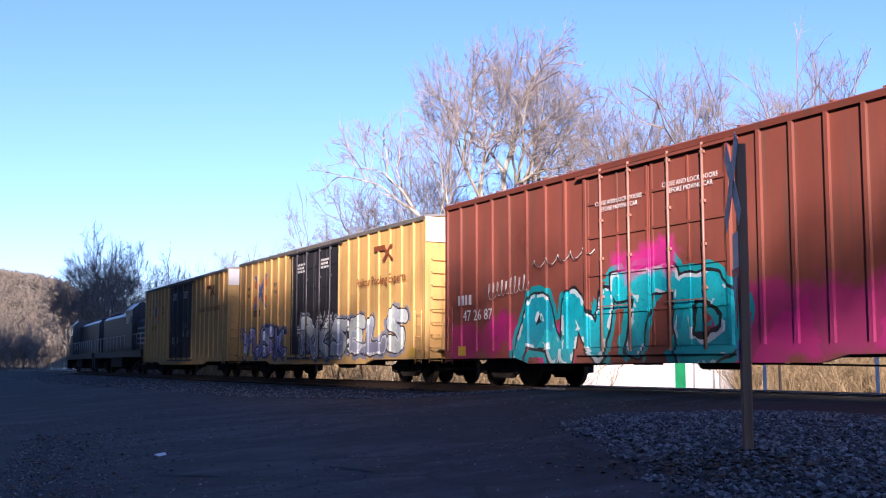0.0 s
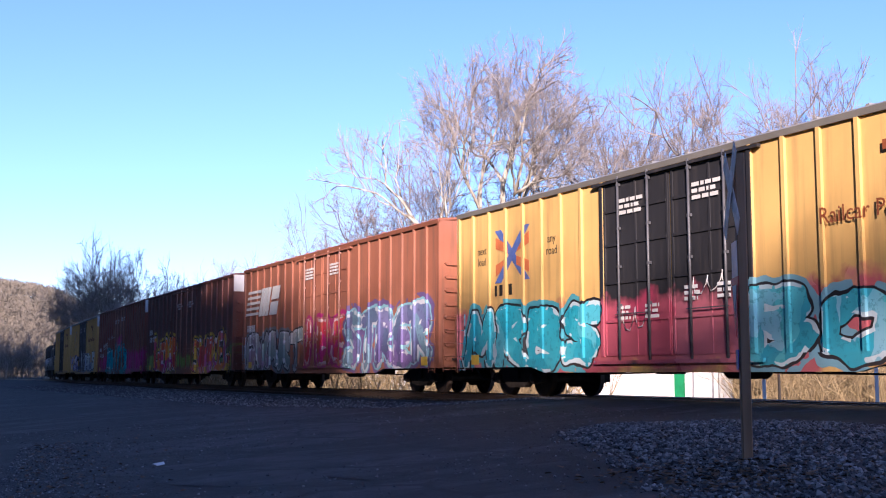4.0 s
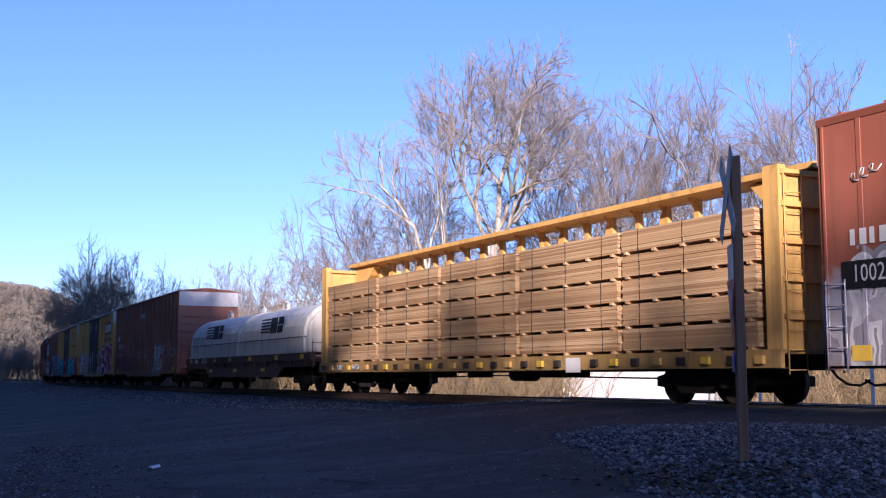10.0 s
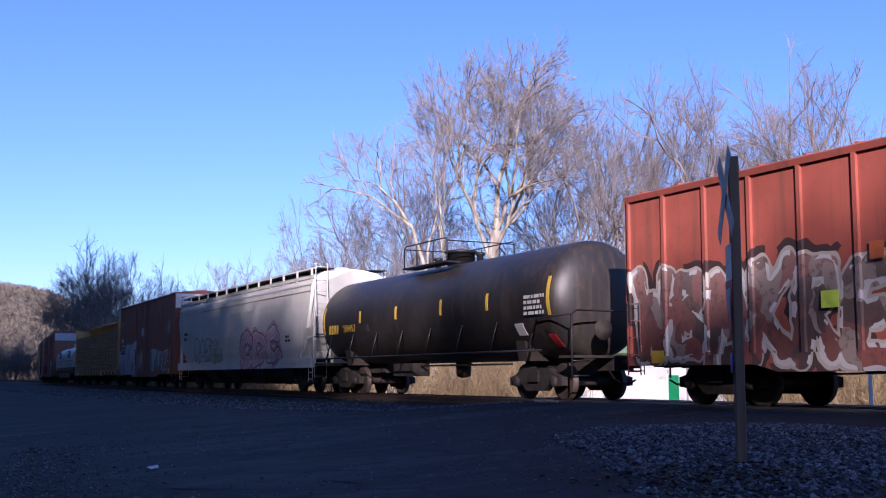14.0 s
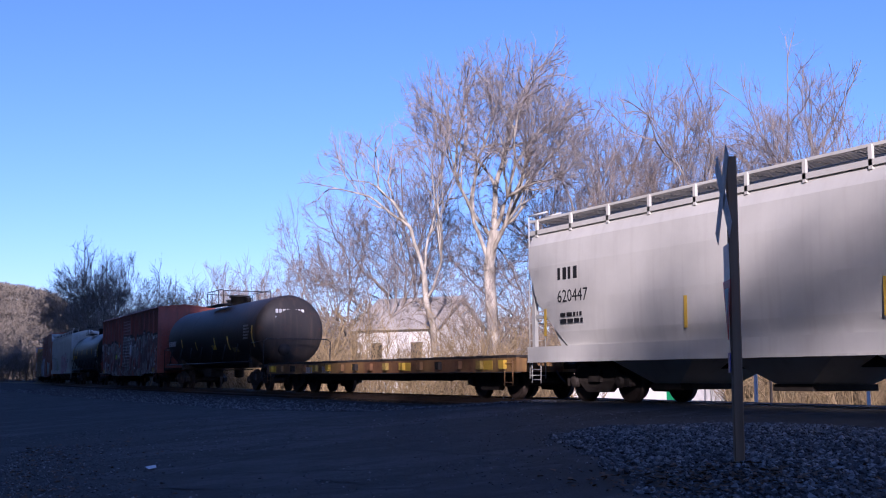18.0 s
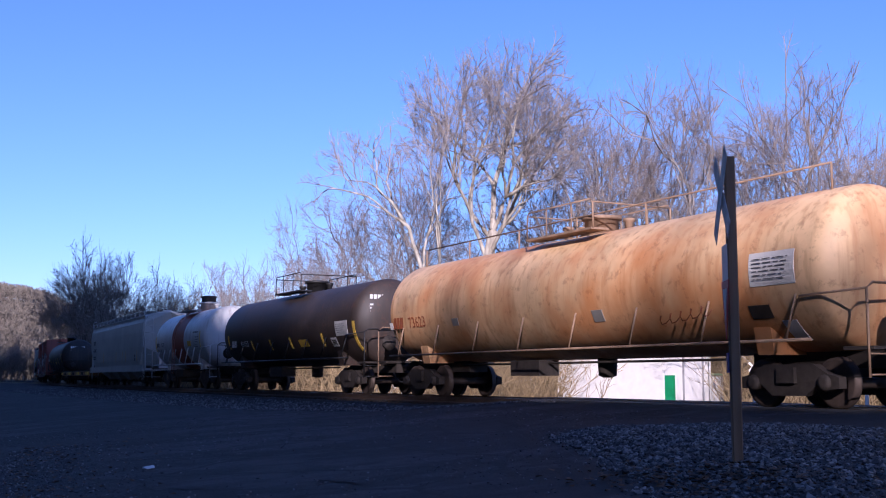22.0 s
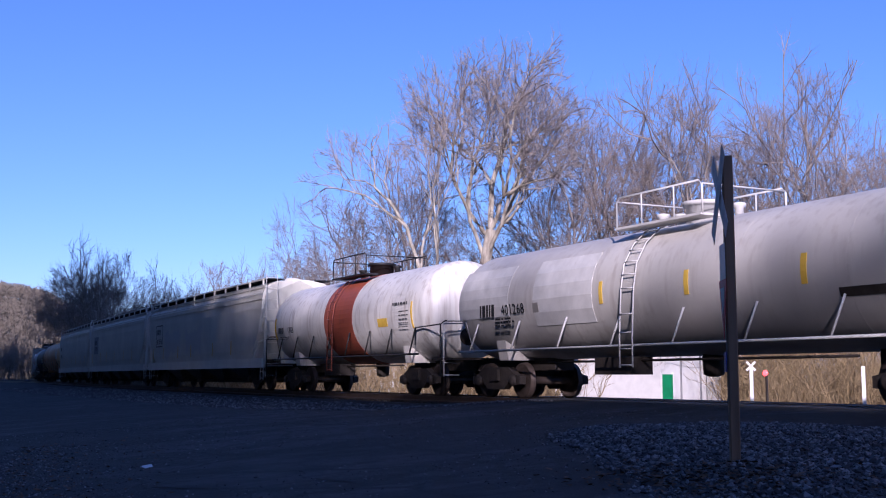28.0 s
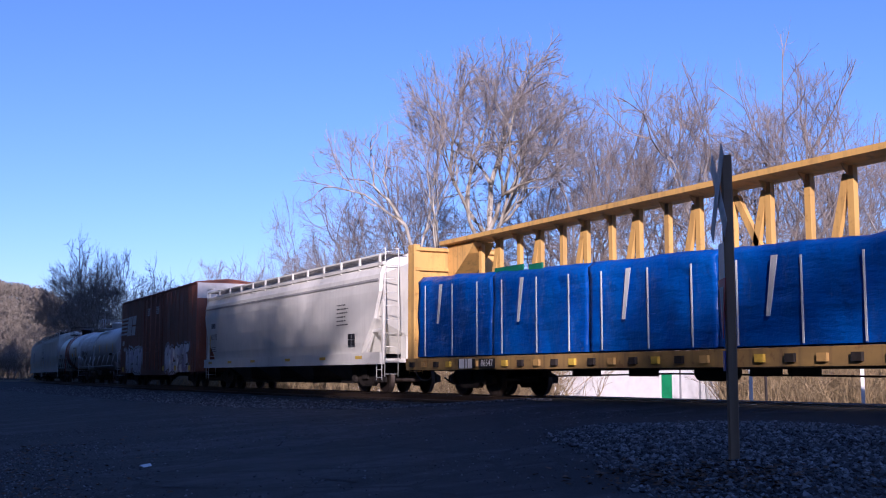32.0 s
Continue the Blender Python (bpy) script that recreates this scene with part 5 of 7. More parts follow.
c = boxcar(-9.1, 9.6, 5.08, paint("brown_paint_b", (0.15, 0.055, 0.041), tags=[(-9.3, 9.1, 0.85, 1.7, (LIME, (0.14, 0.26, 0.04), (0.30, 0.42, 0.10)), (0.12, 0.2, 0.03), 2.2, 5),
                                                                              (-7.6, -1.8, 0.65, 2.6, (ORANGE, GOLD, RED_, PINK), DARK, 0.75, 6),
                                                                              (1.9, 8.7, 0.65, 2.5, (ORANGE, GOLD, RED_, (0.5, 0.1, 0.3)), DARK, 0.75, 7)]),
           "brown boxcar with orange and green graffiti", (-2.3, 0.0, 2.4), 7, 7)
rail_mark(c, M_WHITE, -8.7, 3.0, -1.603, 0.42)
writing("608 073", 0.44, M_WHITE, c, -7.9, 2.55, -1.603)
for x in (-1.1, 1.3):
    writing("CLOSE AND LOCK\nBOTH DOORS BEFORE\nMOVING CAR", 0.12, M_WHITE, c, x, 4.15, -1.602)
yellow_tags(c)

c = boxcar(11.25, 30.15, 5.07, paint("brown_paint_c", (0.33, 0.125, 0.068), tags=[(-9.2, -2.0, 0.7, 2.3, ((0.45, 0.45, 0.42), (0.25, 0.28, 0.30), (0.30, 0.20, 0.30), (0.2, 0.3, 0.3)), DARK, 0.9, 8),
                                                                                (-2.2, 2.6, 0.9, 2.6, (RED_, PINK, (0.36, 0.10, 0.045)), (0.5, 0.2, 0.2), 0.6, 9),
                                                                                (2.2, 8.8, 0.7, 2.75, ((0.11, 0.08, 0.24), (0.20, 0.13, 0.34), (0.08, 0.09, 0.20), (0.16, 0.26, 0.34)), (0.26, 0.50, 0.58), 0.8, 10)]),
           "brown boxcar with a white striped emblem and pale graffiti", (-2.4, 0.0, 2.5), 8, 8, high_white=False)
striped_logo(c, M_WHITE, -6.8, 3.55, 4.3, 1.15, -1.604)
bars(M_WHITE, c, -8.3, 2.5, -1.603, 1.1, 0.3, 1, 4, fill=1.2)
writing("4692", 0.4, M_WHITE, c, -7.9, 2.15, -1.603)
for x in (-1.2, 1.3):
    bars(M_WHITE, c, x, 4.3, -1.602, 1.0, 0.45, 4, 31)
yellow_tags(c)

yellow_boxcar(31.3, 50.15, [(-9.8, 9.6, 0.5, 2.3, ((0.46, 0.09, 0.13), (0.55, 0.16, 0.2), (0.38, 0.05, 0.1)), (0.4, 0.05, 0.1), 1.5, 13),
                            (-9.0, -2.6, 0.65, 2.3, ((0.03, 0.34, 0.45), (0.12, 0.48, 0.58), (0.05, 0.40, 0.50)), DARK, 0.8, 11), (2.2, 7.4, 0.7, 2.2, ((0.04, 0.34, 0.45), SKY, (0.10, 0.45, 0.52)), DARK, 0.8, 12)], 3, "yellow boxcar with black doors and turquoise graffiti")
yellow_boxcar(51.45, 70.3, [(-8.6, -0.6, 0.8, 2.3, (LILAC, WHITE_, (0.25, 0.22, 0.30), (0.45, 0.38, 0.45)), DARK, 0.8, 14),
                            (2.6, 9.0, 0.75, 2.6, (MAUVE, (0.50, 0.17, 0.30), (0.12, 0.05, 0.05), (0.28, 0.07, 0.12)), (0.66, 0.63, 0.64), 0.85, 15)], 2, "yellow boxcar with black doors, black emblem panel and pink graffiti")

c = boxcar(71.7, 90.55, 5.1, paint("brown_paint_d", (0.31, 0.12, 0.068), tags=[(3.0, 5.3, 0.85, 2.4, ((0.30, 0.30, 0.30), (0.42, 0.42, 0.42)), DARK, 1.0, 16),
                                                                              (-9.3, -1.5, 0.75, 2.0, ((0.15, 0.055, 0.035), (0.19, 0.07, 0.045), (0.12, 0.05, 0.04)), (0.30, 0.20, 0.11), 2.2, 17)]),
           "orange-brown boxcar with a single plug door", (-1.75, 1.65), 6, 8)
rail_mark(c, M_WHITE, -8.5, 3.05, -1.603, 0.42)
writing("47 24 35", 0.48, M_WHITE, c, -7.1, 2.52, -1.603, widen=1.1)
scrawl(c, M_WORN_WHITE, -8.9, -6.2, 1.9, 0.1, 3, 8)
for x in (-0.9, 0.8):
    bars(M_WORN_WHITE, c, x, 1.9, -1.602, 0.6, 0.5, 3, 50 + int(x * 10))
writing("CLOSE AND LOCK DOORS\nBEFORE MOVING CAR", 0.13, M_WHITE, c, 0.0, 4.2, -1.602)
bars(M_WHITE, c, 6.0, 2.15, -1.603, 0.8, 0.36, 4, 3, fill=0.4)
bars(M_WHITE, c, 7.1, 2.1, -1.603, 0.2, 0.8, 8, 5, fill=0.5)
bars(M_WHITE, c, 7.6, 2.1, -1.603, 0.2, 0.8, 8, 6, fill=0.5)
boxes("stencil_panel", M_WORN_WHITE, c, (8.1, 8.75, -1.607, -1.602, 1.7, 2.1), label="white framed stencil panel")
boxes("stencil_blocks", M_BLACK, c, (8.16, 8.40, -1.611, -1.608, 1.76, 2.04), (8.46, 8.69, -1.611, -1.608, 1.76, 2.04))
writing("B231", 0.22, M_WHITE, c, 8.55, 1.05, -1.603)
yellow_tags(c)


# ---- coil car ----
def coil_car():
    car, half = car_thing("coil_car", "white-hooded coil car on a rusty brown frame", "coil car", 92.1, 111.0, 2.4)
    brown = paint("coil_frame_paint", (0.085, 0.042, 0.03), dirt=0.6, rust=0.5)
    hood = paint("coil_hood_paint", (0.56, 0.55, 0.50), (0.22, 0.19, 0.15), 0.6)
    under(car, half, half - 2.4, 0.75)
    for y in (-1, 1):
        bm = bmesh.new()
        prism(bm, ((-half + 0.3, 1.2), (-half + 0.3, 0.95), (-half + 3.6, 0.95), (-half + 4.4, 0.55), (half - 4.4, 0.55), (half - 3.6, 0.95), (half - 0.3, 0.95), (half - 0.3, 1.2)), y * 1.45 - 0.05, y * 1.45 + 0.05, "y")
        for k in range(12):
            x = -half + 1.0 + k * (2 * half - 2) / 11
            box(bm, x - 0.04, x + 0.04, min(y * 1.5, y * 1.58), max(y * 1.5, y * 1.58), 0.97, 1.45)
        box(bm, -half + 0.3, half - 0.3, y * 1.5 - 0.08, y * 1.5 + 0.08, 1.18, 1.46)
        part("side_sill", bm, brown, car)
    boxes("deck", brown, car, (-half + 0.2, half - 0.2, -1.4, 1.4, 1.1, 1.3))
    for a, b in ((-8.35, 0.05), (0.15, 8.55)):
        n = 14
        arc = [(-1.56, 1.5), (-1.56, 2.1)] + [(-1.56 * math.cos(math.pi * k / n), 2.1 + 1.32 * math.sin(math.pi * k / n) ** 0.8) for k in range(1, n)] + [(1.56, 2.1), (1.56, 1.5)]
        bm = bmesh.new()
        for lo, hi, k in ((a, b, 1.0),):
            prism(bm, arc, lo + 0.25, hi - 0.25, "x")
            prism(bm, [(y * 0.94, 1.5 + (z - 1.5) * 0.93) for y, z in arc], lo, lo + 0.25, "x")
            prism(bm, [(y * 0.94, 1.5 + (z - 1.5) * 0.93) for y, z in arc], hi - 0.25, hi, "x")
        h = part("hood", bm, hood, car, "domed white hood")
        for x in (a + 0.2, b - 0.3):
            bm = bmesh.new()
            prism(bm, [(y * 1.015, 1.5 + (z - 1.5) * 1.012) for y, z in arc], x, x + 0.1, "x")
            part("hood_band", bm, hood, h)
        boxes("hood_rim", hood, h, (a, b, -1.62, -1.54, 1.46, 1.54))
        boxes("hood_seam", M_INK, h, (a, b, -1.575, -1.54, 2.05, 2.08), label="dark seam along the hood")
        for x in (a + 1.6, b - 1.6):
            bm = bmesh.new()
            tube(bm, [(x - 0.35, 0, 3.3), (x - 0.3, 0, 3.68), (x - 0.1, 0, 3.8), (x + 0.1, 0, 3.8), (x + 0.3, 0, 3.68), (x + 0.35, 0, 3.3)], 0.07, 8)
            box(bm, x - 0.6, x + 0.6, -0.25, 0.25, 3.36, 3.46)
            part("lifting_eye", bm, hood, h)
        striped_logo(h, M_BLACK, (a + b) / 2 + 0.2, 2.62, 2.9, 0.62, -1.545)
    rail_mark(car, M_WHITE, -7.4, 1.32, -1.582, 0.28)
    writing("627734", 0.3, M_WHITE, car, -5.6, 1.32, -1.584)
    for x in (-8.3, -4.0, -1.5, 1.5, 5.0, 8.0):
        boxes("reflector", M_YELLOW, car, (x, x + 0.4, -1.59, -1.583, 1.24, 1.42), label="yellow plate")
    for x in (-5.0, -1.0, 3.0):
        boxes("reflector", M_YELLOW, car, (x, x + 0.5, -1.512, -1.502, 0.78, 0.92), label="yellow plate")
    for s in (-1, 1):
        ladder(car, brown, -1.5, -1.05, s * (half - 0.35), 0.5, 1.9, axis="y", name="end_ladder")


coil_car()


# ---- centre-beam flats ----
def centerbeam(front, back, label, loaded):
    car, half = car_thing("centerbeam_car", label, "flat car", front, back, 3.0)
    coat = paint("centerbeam_yellow_" + ("lumber" if loaded else "tarp"), (0.66, 0.40, 0.10), dirt=0.4, fade=0.12, rust=0.25)
    dark = paint("centerbeam_side_" + ("lumber" if loaded else "tarp"), (0.46, 0.29, 0.075), dirt=0.6, rust=0.5)
    under(car, half, half - 3.0, 0.74)
    top = 4.62
    boxes("deck", dark, car, (-half, half, -1.5, 1.5, 0.98, 1.06))
    for y in (-1.52, 1.52):
        boxes("side_sill", dark, car, (-half, half, y - 0.05, y + 0.05, 0.72, 1.06))
    for k in range(30):
        x = -half + 0.5 + k * (2 * half - 1.0) / 29
        boxes("winch", (M_STEEL, coat, M_STEEL, M_YELLOW)[k % 4], car, (x - 0.11, x + 0.11, -1.64, -1.57, 0.80, 0.95), label="strap winch")
    for s in (-1, 1):
        x0, x1 = (half - 0.4, half) if s > 0 else (-half, -half + 0.4)
        bm = bmesh.new()
        box(bm, x0 + 0.05, x1 - 0.05, -1.3, 1.3, 1.06, 4.40)
        wall_ = part("bulkhead", bm, coat, car, "yellow end bulkhead")
        for y0 in (-1.5, 1.3):
            boxes("bulkhead_post", coat, wall_, (x0, x1, y0, y0 + 0.2, 1.06, 4.48))
        for z in (1.6, 2.3, 3.0, 3.7, 4.3):
            boxes("bulkhead_ridge", coat, wall_, (x0 - 0.04, x1 + 0.04, -1.45, 1.45, z, z + 0.1))
        inner = x0 if s > 0 else x1
        bm = bmesh.new()
        prism(bm, ((inner, 4.45), (inner - s * 1.6, 4.45), (inner - s * 1.3, 4.15), (inner, 3.3)), -0.35, 0.35, "y")
        part("bulkhead_gusset", bm, coat, car)
        ladder(car, coat, -1.42, -0.98, s * (half + 0.06), 0.6, 4.4, axis="y", name="end_ladder")
    bm = bmesh.new()
    prism(bm, ((-0.5, top + 0.02), (-0.5, top - 0.10), (-0.12, top - 0.16), (0.12, top - 0.16), (0.5, top - 0.10), (0.5, top + 0.02)), -half + 0.1, half - 0.1, "x")
    part("top_chord", bm, coat, car, "yellow top beam")
    n = 20
    for k in range(n + 1):
        x = -half + 0.8 + k * (2 * half - 1.6) / n
        bm = bmesh.new()
        box(bm, x - 0.075, x + 0.075, -0.06, 0.06, 1.06, top - 0.14)
        prism(bm, ((-0.30, top - 0.12), (-0.11, top - 0.12), (-0.11, top - 0.36)), x - 0.012, x + 0.012, "x")
        part("upright", bm, coat, car)
        if k < n and k % 2 == 1:
            w = (2 * half - 1.6) / n
            bm = bmesh.new()
            for p, q in (((x + 0.1, 1.2), (x + w - 0.1, top - 0.3)),) + ((((x + 0.1, top - 0.3), (x + w - 0.1, 2.8)),) if k == 11 else ()):
                prism(bm, ((p[0] - 0.09, p[1]), (p[0] + 0.09, p[1]), (q[0] + 0.09, q[1]), (q[0] - 0.09, q[1])), -0.05, 0.05, "y")
            part("brace", bm, coat, car)
    return car, half


def lumber_load(car, half):
    """Bundles of boards in five tiers along the near and far side, with banding and spacers."""
    n = Nodes("fresh_sawn_lumber")
    rnd_ = n.add("ShaderNodeObjectInfo").outputs["Random"]
    base = n.ramp(rnd_, [(0.0, (0.38, 0.23, 0.10)), (0.5, (0.54, 0.36, 0.165)), (1.0, (0.66, 0.48, 0.25))])
    base = n.mix(n.math("MULTIPLY", n.noise(6, 4, stretch=(0.05, 1.0, 4.0)), 0.5), base, (0.26, 0.13, 0.06))
    wood = n.done(base, 0.8)
    band = plain("steel_band", (0.10, 0.10, 0.10), 0.4, 0.7)
    rnd = random.Random(31)
    tiers, bundle = 5, 4.3
    z0, step = 1.13, 0.54
    count = int((2 * half - 1.2) / bundle)
    w = (2 * half - 1.1) / count
    shapes = []
    for name, d, m in (("board", (0.0, w - 0.17, -1.50, -0.45, 0.0, 0.039), wood), ("band", (-0.006, 0.006, -1.502, -0.45, -0.005, 0.475), band),
                       ("spacer", (-0.045, 0.045, -1.53, 1.48, -0.065, -0.002), wood)):
        bm = bmesh.new()
        box(bm, *d)
        shapes.append(mesh_of(name, bm, m))

    def piece(k, parent, x, y, z):
        ob = new(("board", "band", "spacer")[k], shapes[k])
        ob.parent, ob.location = parent, (x, y, z)

    for k in range(count):
        for j in range(tiers):
            x0 = -half + 0.55 + k * w + rnd.uniform(0.02, 0.08)
            x1 = x0 + w - 0.12
            z = z0 + j * step
            bm = bmesh.new()
            box(bm, x0, x1, 0.45, 1.48, z, z + 0.46)
            ob = part("lumber_bundle", bm, wood, car, "bundle of fresh sawn boards")
            for r in range(11):
                piece(0, ob, x0 + rnd.uniform(0, 0.05), rnd.uniform(0.0, 0.02), z + r * 0.0425)
            for f in (0.15, 0.5, 0.85):
                piece(1, ob, x0 + (x1 - x0) * f, 0, z)
            for f in (0.05, 0.28, 0.5, 0.72, 0.95):
                piece(2, ob, x0 + (x1 - x0) * f, 0, z)
    return


car, half = centerbeam(111.5, 134.5, "yellow centre-beam flat car stacked with sawn lumber", True)
lumber_load(car, half)
rail_mark(car, M_WHITE, -9.6, 0.88, -1.645, 0.24)
writing("84856", 0.26, M_WHITE, car, -8.0, 0.88, -1.648)
boxes("stencil_panel", M_WORN_WHITE, car, (4.6, 5.2, -1.65, -1.645, 0.66, 1.0), label="white framed stencil panel")

SILVER = ((0.55, 0.54, 0.57), (0.40, 0.39, 0.44), (0.60, 0.58, 0.60), (0.30, 0.29, 0.34))
c = boxcar(135.6, 151.6, 5.03, paint("red_brown_paint", (0.34, 0.115, 0.066), stain=(0.28, 0.09, 0.05), tags=[(-8.4, -2.4, 0.6, 2.35, SILVER, (0.6, 0.6, 0.6), 2.0, 17), (-7.4, -2.6, 0.7, 2.6, SILVER, (0.72, 0.70, 0.70), 1.0, 18),
                                                                                  (-2.4, -0.2, 0.7, 2.1, ((0.50, 0.40, 0.38), (0.36, 0.16, 0.11)), (0.5, 0.4, 0.38), 1.6, 20),
                                                                                  (1.9, 6.2, 0.95, 2.1, ((0.08, 0.22, 0.14), (0.36, 0.09, 0.045), (0.45, 0.5, 0.48)), (0.55, 0.6, 0.58), 0.8, 19)]),
           "red-brown boxcar with pale silver graffiti and a black number panel", (-2.6, 1.1), 6, 7, fine=True)
boxes("number_panel", M_BLACK, c, (-7.55, -6.0, -1.609, -1.603, 2.03, 2.5), label="black painted number panel")
rail_mark(c, M_WHITE, -7.35, 2.9, -1.603, 0.4)
writing("1002 53", 0.42, M_WHITE, c, -6.75, 2.27, -1.611, widen=0.85)
scrawl(c, M_WORN_WHITE, 6.3, 6.9, 3.2, 0.4, 3, 31)
scrawl(c, M_WORN_WHITE, -7.3, -6.7, 3.9, 0.1, 3, 32)
boxes("notice_plate", M_WORN_WHITE, c, (-0.85, -0.3, -1.612, -1.60, 3.05, 3.5), label="white notice plate on the door")
boxes("reflector", M_YELLOW, c, (-0.95, -0.8, -1.612, -1.60, 1.5, 2.1), label="yellow strip")
boxes("placard", M_WORN_WHITE, c, (6.3, 6.65, -1.609, -1.603, 1.75, 2.05), label="white stencil panel")
boxes("placard", M_YELLOW, c, (6.3, 6.65, -1.609, -1.603, 1.4, 1.52), label="small yellow panel")
bars(M_BLACK, c, 6.48, 1.9, -1.609, 0.28, 0.22, 2, 6)
boxes("reflector", M_YELLOW, c, (6.95, 7.08, -1.612, -1.603, 1.2, 2.2), label="yellow strip")
bars(M_WHITE, c, 0.0, 3.2, -1.602, 0.6, 0.5, 4, 8)
yellow_tags(c, xs=(-7.4, 6.6))


# ---- covered hoppers ----
def hopper(front, back, label, coat, eave=4.2, cut=1.6, walk_mat=None, tall=0.29, frame_coat=None, posts=12, seams=True, low_coat=None):
    """A covered hopper: rounded sides, slope sheets over open ends, roof walk, four outlet bays."""
    car, half = car_thing("covered_hopper", label, "hopper car", front, back, 2.2)
    fc = frame_coat or coat
    n = 10
    sill = 1.28
    # side outline: straight sill band, gently bulged sheet, curved to the roof
    side = [(-1.50, sill), (-1.56, sill + 0.35), (-1.60, sill + 1.1), (-1.60, eave - 0.9), (-1.56, eave - 0.35), (-1.42, eave)]
    roof = [(-1.05, eave + 0.20), (-0.5, eave + 0.30), (0, eave + 0.33)]
    prof = side + roof + [(-y, z) for y, z in (side + roof)[::-1][1:]]
    # the sheet ends lean in along the slope sheet below
    bm = bmesh.new()
    rings = []
    for f in (-1, -0.995, 0.995, 1):
        inset = 0.10 if abs(f) == 1 else 0.0
        ring = []
        for y, z in prof:
            low = max(0.0, (2.75 - z) / 1.47)
            ring.append(bm.verts.new((f * (half - 0.02) - math.copysign(low * cut, f), y * (1 - inset * 0.6), z - (inset * 0.5 if z > eave else 0))))
        rings.append(ring)
    for a, b in zip(rings, rings[1:]):
        for k in range(len(prof)):
            bm.faces.new((a[k], a[(k + 1) % len(prof)], b[(k + 1) % len(prof)], b[k])).smooth = False
    bm.faces.new(rings[0][::-1])
    bm.faces.new(rings[-1])
    part("body", bm, coat, car)
    for y in (-1, 1):
        bm = bmesh.new()
        box(bm, -half, half, y * 1.55 - 0.04, y * 1.55 + 0.04, sill - 0.33, sill + 0.02)
        box(bm, -half, half, y * 1.50 - 0.10, y * 1.50 + 0.08, sill - 0.36, sill - 0.31)
        part("side_sill", bm, coat, car)
    if seams:
        bm = bmesh.new()
        for z in (eave - 0.18, eave - 0.42):
            box(bm, -half + 0.02, half - 0.02, -1.615, -1.585, z - 0.42 + 0.30, z - 0.40 + 0.31)
        part("side_rib", bm, coat, car)
    boxes("eave_rail", fc, car, (-half, half, -1.50, -1.38, eave - 0.06, eave + 0.05), (-half, half, 1.38, 1.50, eave - 0.06, eave + 0.05))
    # roof walk on brackets
    wm = walk_mat or M_WALK
    zt = eave + tall
    y_in, y_out = 0.72, 1.42
    for sy in (-1, 1):
        bm = bmesh.new()
        n_ = 7
        w = (y_out - y_in) / n_
        for k in range(n_):
            y0 = y_in + k * w
            lo, hi = sorted((sy * y0, sy * (y0 + w * (0.9 if walk_mat is None else 0.6))))
            box(bm, -half - 0.1, half + 0.1, lo, hi, zt, zt + 0.03)
        for k in range(40):
            x = -half + k * 2 * half / 39
            lo, hi = sorted((sy * y_in, sy * y_out))
            box(bm, x - 0.015, x + 0.015, lo, hi, zt - 0.01, zt + 0.02)
        part("roof_walk", bm, wm, car, "grating roof walk")
    for k in range(posts):
        x = -half + 0.3 + k * (2 * half - 0.6) / (posts - 1)
        for sy in (-1, 1):
            bm = bmesh.new()
            box(bm, x - 0.04, x + 0.04, min(sy * 1.44, sy * 1.5), max(sy * 1.44, sy * 1.5), eave - 0.12, zt + 0.02)
            part("walk_bracket", bm, fc, car)
    boxes("walk_edge", fc, car, (-half - 0.1, half + 0.1, -1.46, -1.42, zt - 0.01, zt + 0.045), label="pale edge rail of the roof walk")
    for k in range(10):
        x = -half + 1.0 + k * (2 * half - 2.0) / 9
        bm = bmesh.new()
        lathe(bm, [(eave + 0.3, 0.30), (eave + 0.40, 0.30), (eave + 0.44, 0.22)], "z", 12, (x, 0, 0))
        part("hatch", bm, fc, car)
    # outlets
    for k in range(4):
        x = (k - 1.5) * (2 * half - 6.6) / 3.6
        bm = bmesh.new()
        lo, hi = 0.42, sill - 0.1
        a, b = 0.42, (2 * half - 6.6) / 7.2
        v = [bm.verts.new(p) for p in ((x - a, -0.8, lo), (x + a, -0.8, lo), (x + a, 0.8, lo), (x - a, 0.8, lo),
                                       (x - b, -1.44, hi), (x + b, -1.44, hi), (x + b, 1.44, hi), (x - b, 1.44, hi))]
        for f in ((3, 2, 1, 0), (4, 5, 6, 7), (0, 1, 5, 4), (1, 2, 6, 5), (2, 3, 7, 6), (3, 0, 4, 7)):
            bm.faces.new([v[i] for i in f])
        bay = part("outlet_bay", bm, low_coat or M_HOPPERLOW, car, "sloped discharge bay")
        boxes("outlet_gate", M_STEEL, bay, (x - 0.5, x + 0.5, -0.85, 0.85, 0.30, 0.43))
